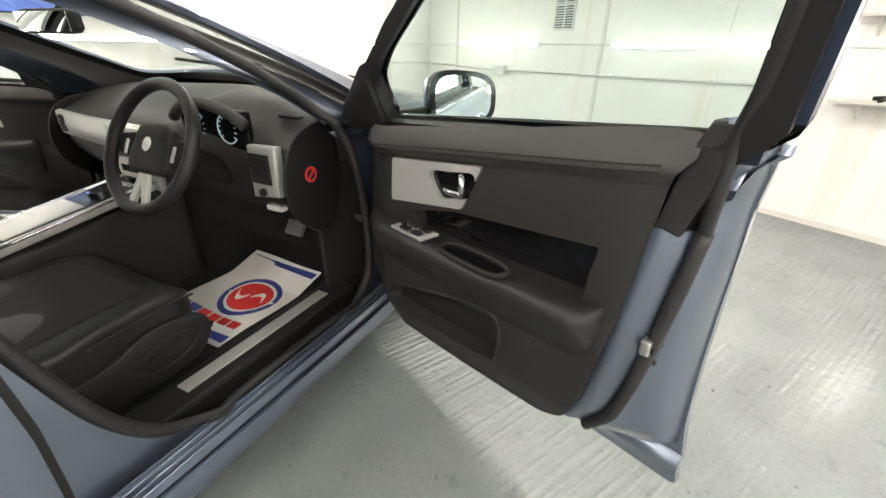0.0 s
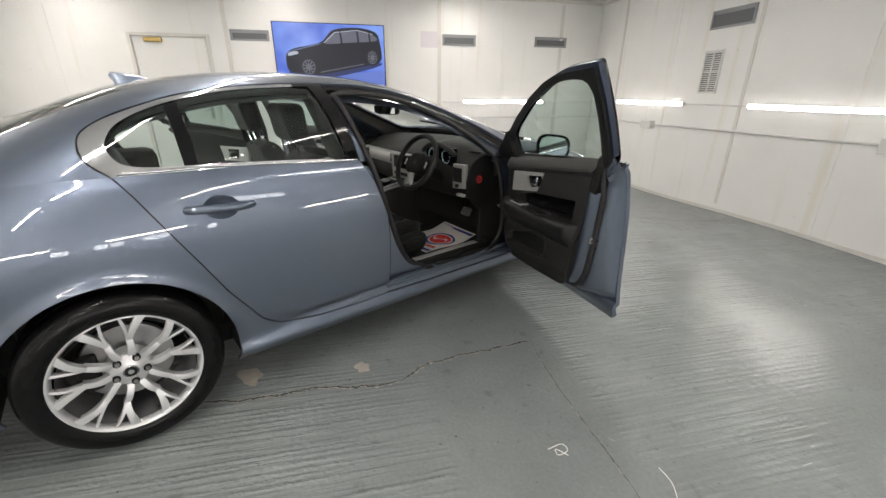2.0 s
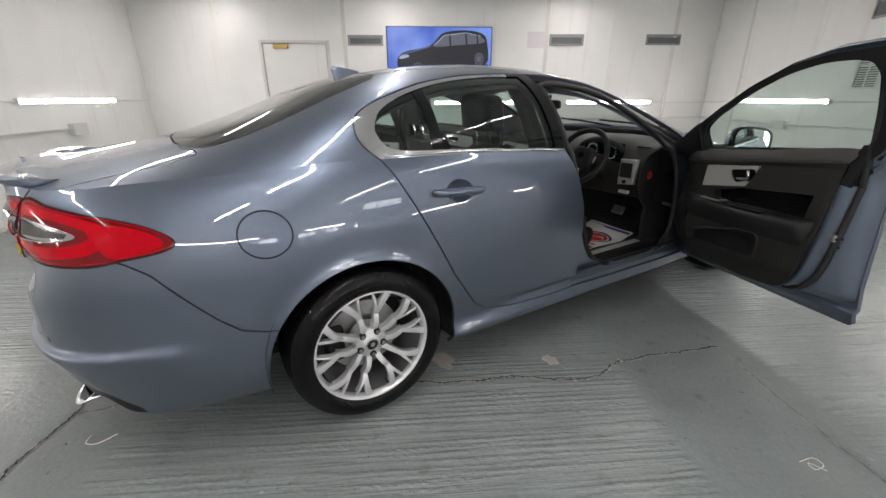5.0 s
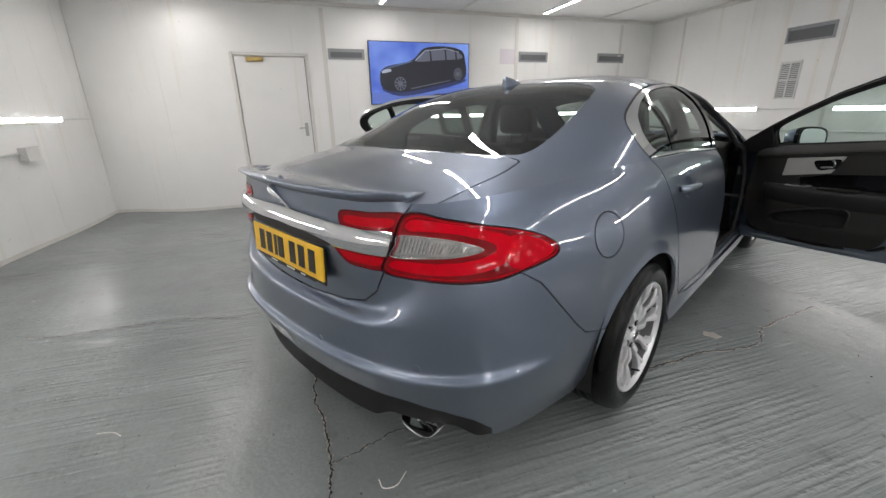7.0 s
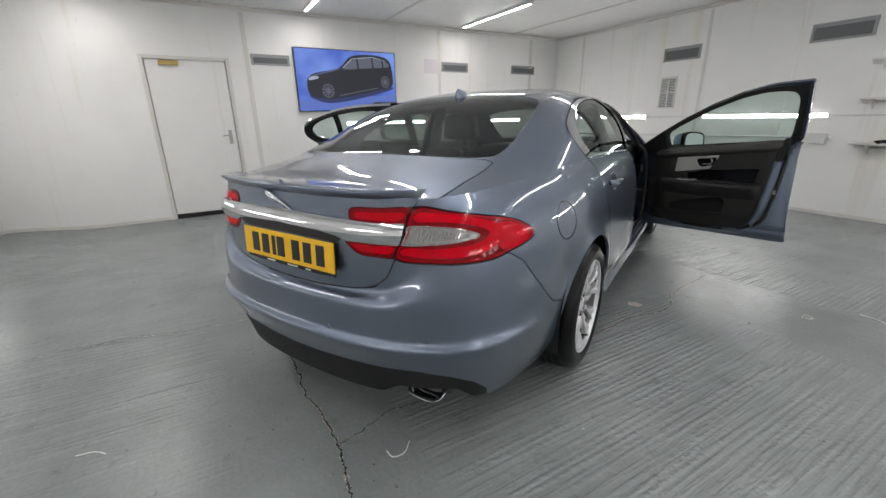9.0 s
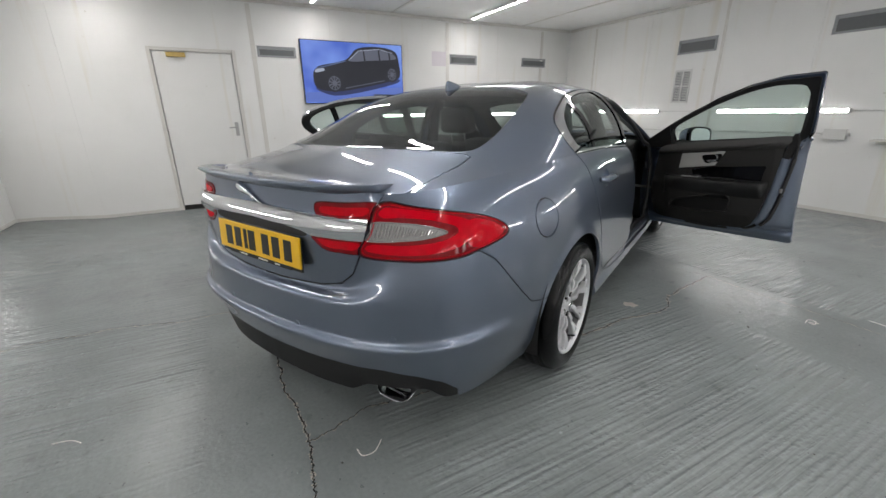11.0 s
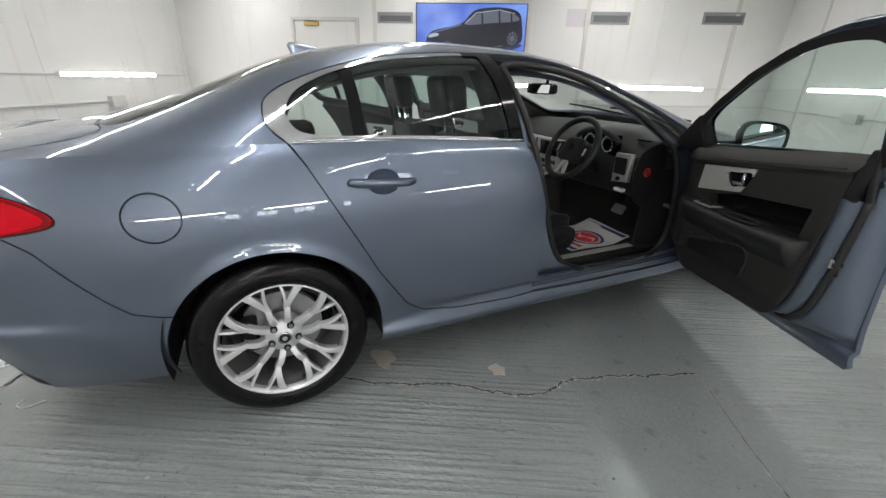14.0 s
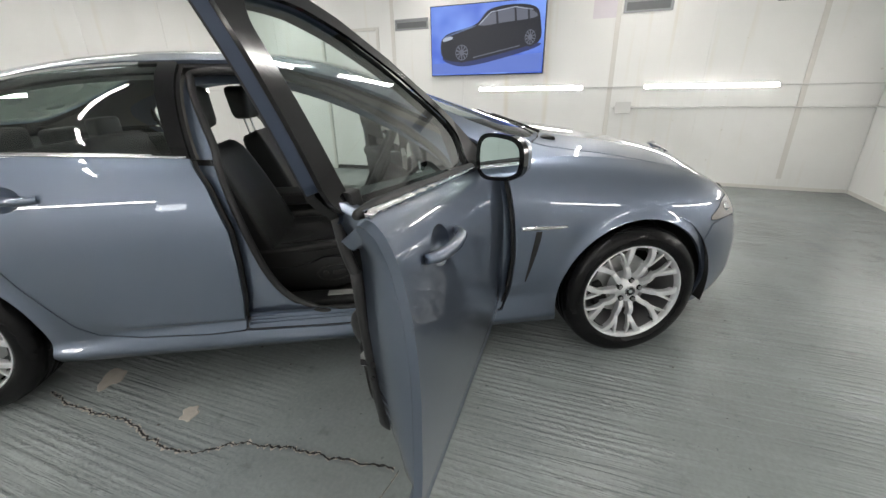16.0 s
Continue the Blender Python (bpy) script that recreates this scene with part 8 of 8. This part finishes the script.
rv = empty("interior_mirror", "black interior mirror on the windscreen", "mirror")
part("housing", soft_block(0, 0, 0, lambda x, y, z: (-0.03 + x * 0.125, 0.335 + y * 0.018 + 0.02 * x, 1.222 + z * 0.034), 0.5), M_BLACK, rv, "", True)
part("mirror_glass", box_bm(-0.112, 0.112, -0.001, 0.001, -0.026, 0.026, m=Matrix.Translation((-0.03, 0.3155, 1.222)) @ Matrix.Rotation(radians(9), 4, "Z")), M_MIRROR, rv, "silvered mirror glass")
part("stem", tube(bmesh.new(), [(-0.03, 0.345, 1.235), (-0.02, 0.37, 1.26), (-0.01, 0.36, 1.285)], 0.011, 8), M_BLACK, rv, "", True)

# ---- marks on the floor ----
def floor_crack(pts, width, seed, name="floor_crack", label="thin jagged crack in the painted concrete floor", jag=0.006):
    """A ragged groove laid on the floor: an uneven dark ribbon with a chipped pale edge."""
    rnd = random.Random(seed)
    line = smooth_line(pts, 26 * (len(pts) - 1))
    walkline = []
    ox = 0.0
    for i, p in enumerate(line):
        ox = 0.8 * ox + rnd.uniform(-1, 1) * jag
        t = line[min(i + 1, len(line) - 1)] - line[max(i - 1, 0)]
        n = np.array([-t[1], t[0]]) / max(np.linalg.norm(t), 1e-6)
        walkline.append((p + n * ox, n))
    th = empty(name, label, "crack", group="floor cracks")
    for nm, w, z, m in (("chipped_edge", 2.6, 0.0022, M_CHIP), ("groove", 1.0, 0.0032, M_CRACK)):
        bm = bmesh.new()
        prev = None
        for p, n in walkline:
            k = w * width * rnd.uniform(0.35, 1.0) * (1 if nm == "groove" else rnd.choice((0.3, 0.5, 0.9)))
            a, b = bm.verts.new((*(p - n * k), z)), bm.verts.new((*(p + n * k * rnd.uniform(0.4, 1)), z))
            if prev:
                bm.faces.new((prev[0], prev[1], b, a))
            prev = (a, b)
        part(nm, bm, m, th)
    return th


floor_crack([(0.80, -1.25), (0.86, -1.155), (0.955, -1.01), (1.02, -0.84), (1.12, -0.70), (1.195, -0.58), (1.247, -0.43), (1.232, -0.30), (1.27, -0.14), (1.33, 0.02), (1.43, 0.30)], 0.0068, 1)
floor_crack([(-0.49, -2.247), (-0.177, -2.405), (0.088, -2.514), (0.226, -2.572), (0.366, -2.653), (0.50, -2.735), (0.8, -2.9)], 0.006, 2)
floor_crack([(0.226, -2.572), (0.262, -2.466), (0.278, -2.336), (0.352, -2.185), (0.45, -2.05)], 0.0045, 3)
floor_crack([(-1.95, -3.35), (-1.771, -3.161), (-1.686, -2.945), (-1.572, -2.767), (-1.479, -2.595), (-1.30, -2.42), (-1.152, -2.182), (-1.0, -2.0)], 0.0042, 4)
floor_crack([(1.44, 0.315), (1.60, 0.21), (1.85, 0.07), (2.16, -0.08), (2.40, -0.205), (2.8, -0.41), (3.2, -0.63)], 0.0026, 5, "floor_joint", "straight worn joint line in the painted floor", 0.001)


def bare_patch(cx, cy, r, seed):
    """A flaked spot where bare concrete shows: an uneven low island."""
    rnd = random.Random(seed)
    n = 26
    rad = [r * rnd.uniform(0.55, 1.15) for _ in range(n)]
    rad = [(rad[k - 1] + 2 * rad[k] + rad[(k + 1) % n]) / 4 for k in range(n)]
    bm = bmesh.new()
    outer = [bm.verts.new((cx + rad[k] * math.cos(k * math.tau / n), cy + 0.75 * rad[k] * math.sin(k * math.tau / n), 0.0012)) for k in range(n)]
    inner = [bm.verts.new((cx + 0.9 * rad[k] * math.cos(k * math.tau / n), cy + 0.675 * rad[k] * math.sin(k * math.tau / n), 0.0026)) for k in range(n)]
    for k in range(n):
        bm.faces.new((outer[k], outer[(k + 1) % n], inner[(k + 1) % n], inner[k]))
    bm.faces.new(inner)
    bmesh.ops.recalc_face_normals(bm, faces=bm.faces[:])
    ob = part("bare_patch", bm, M_CHIP)
    return tagged(ob, "pale flaked spot of bare concrete on floor", "floor mark", "bare spots on the floor")


bare_patch(1.035, -0.555, 0.055, 1)
bare_patch(0.74, -1.03, 0.085, 2)


# loose bits: a wire twist, threads, crumbs
def thread(pts, r, label, name="thread"):
    ob = part(name, tube(bmesh.new(), smooth_line(pts, 24), r, 6), M_PAPER, None, "", True)
    return tagged(ob, label, "thread")


thread([(1.976, -0.236, 0.003), (1.995, -0.175, 0.004), (2.03, -0.185, 0.006), (2.02, -0.23, 0.004), (1.995, -0.215, 0.003), (2.045, -0.20, 0.003)], 0.0018, "pale looped thread lying on the floor")
thread([(0.42, -2.49, 0.003), (0.46, -2.50, 0.003), (0.485, -2.46, 0.004), (0.465, -2.40, 0.003)], 0.0022, "pale curved thread lying on the floor")
thread([(-0.62, -3.17, 0.003), (-0.58, -3.12, 0.003), (-0.53, -3.10, 0.003)], 0.002, "short pale thread lying on the floor")
thread([(2.30, 0.02, 0.003), (2.36, -0.01, 0.003), (2.40, -0.06, 0.003)], 0.0016, "thin pale thread lying on the floor")
rnd = random.Random(11)
bm = bmesh.new()
for _ in range(240):
    x, y = rnd.uniform(-2.5, 3.2), rnd.uniform(-4.2, 2.2)
    r = rnd.choice((0.0015, 0.002, 0.003, 0.005))
    bmesh.ops.create_icosphere(bm, subdivisions=1, radius=r, matrix=Matrix.Translation((x, y, r * 0.4)) @ Matrix.Diagonal((1, rnd.uniform(0.6, 1.6), 0.5, 1)))
ob = part("grit", bm, material("grit_dark", (0.05, 0.045, 0.04), 0.9, vary=0.4, scale=3))
tagged(ob, "dark grit scattered over the floor", "grit", kind="stuff")

# white board standing on the floor near the wall
board = part("display_board", box_bm(0, 0.62, -0.02, 0.02, 0.0, 1.15, 0.006), material("board_white", (0.8, 0.8, 0.8), 0.35, vary=0.02, scale=4))
board.matrix_basis = pose(2.893, 1.965, 0, 0, 0, -14)
tagged(board, "plain white board standing on the floor", "board")
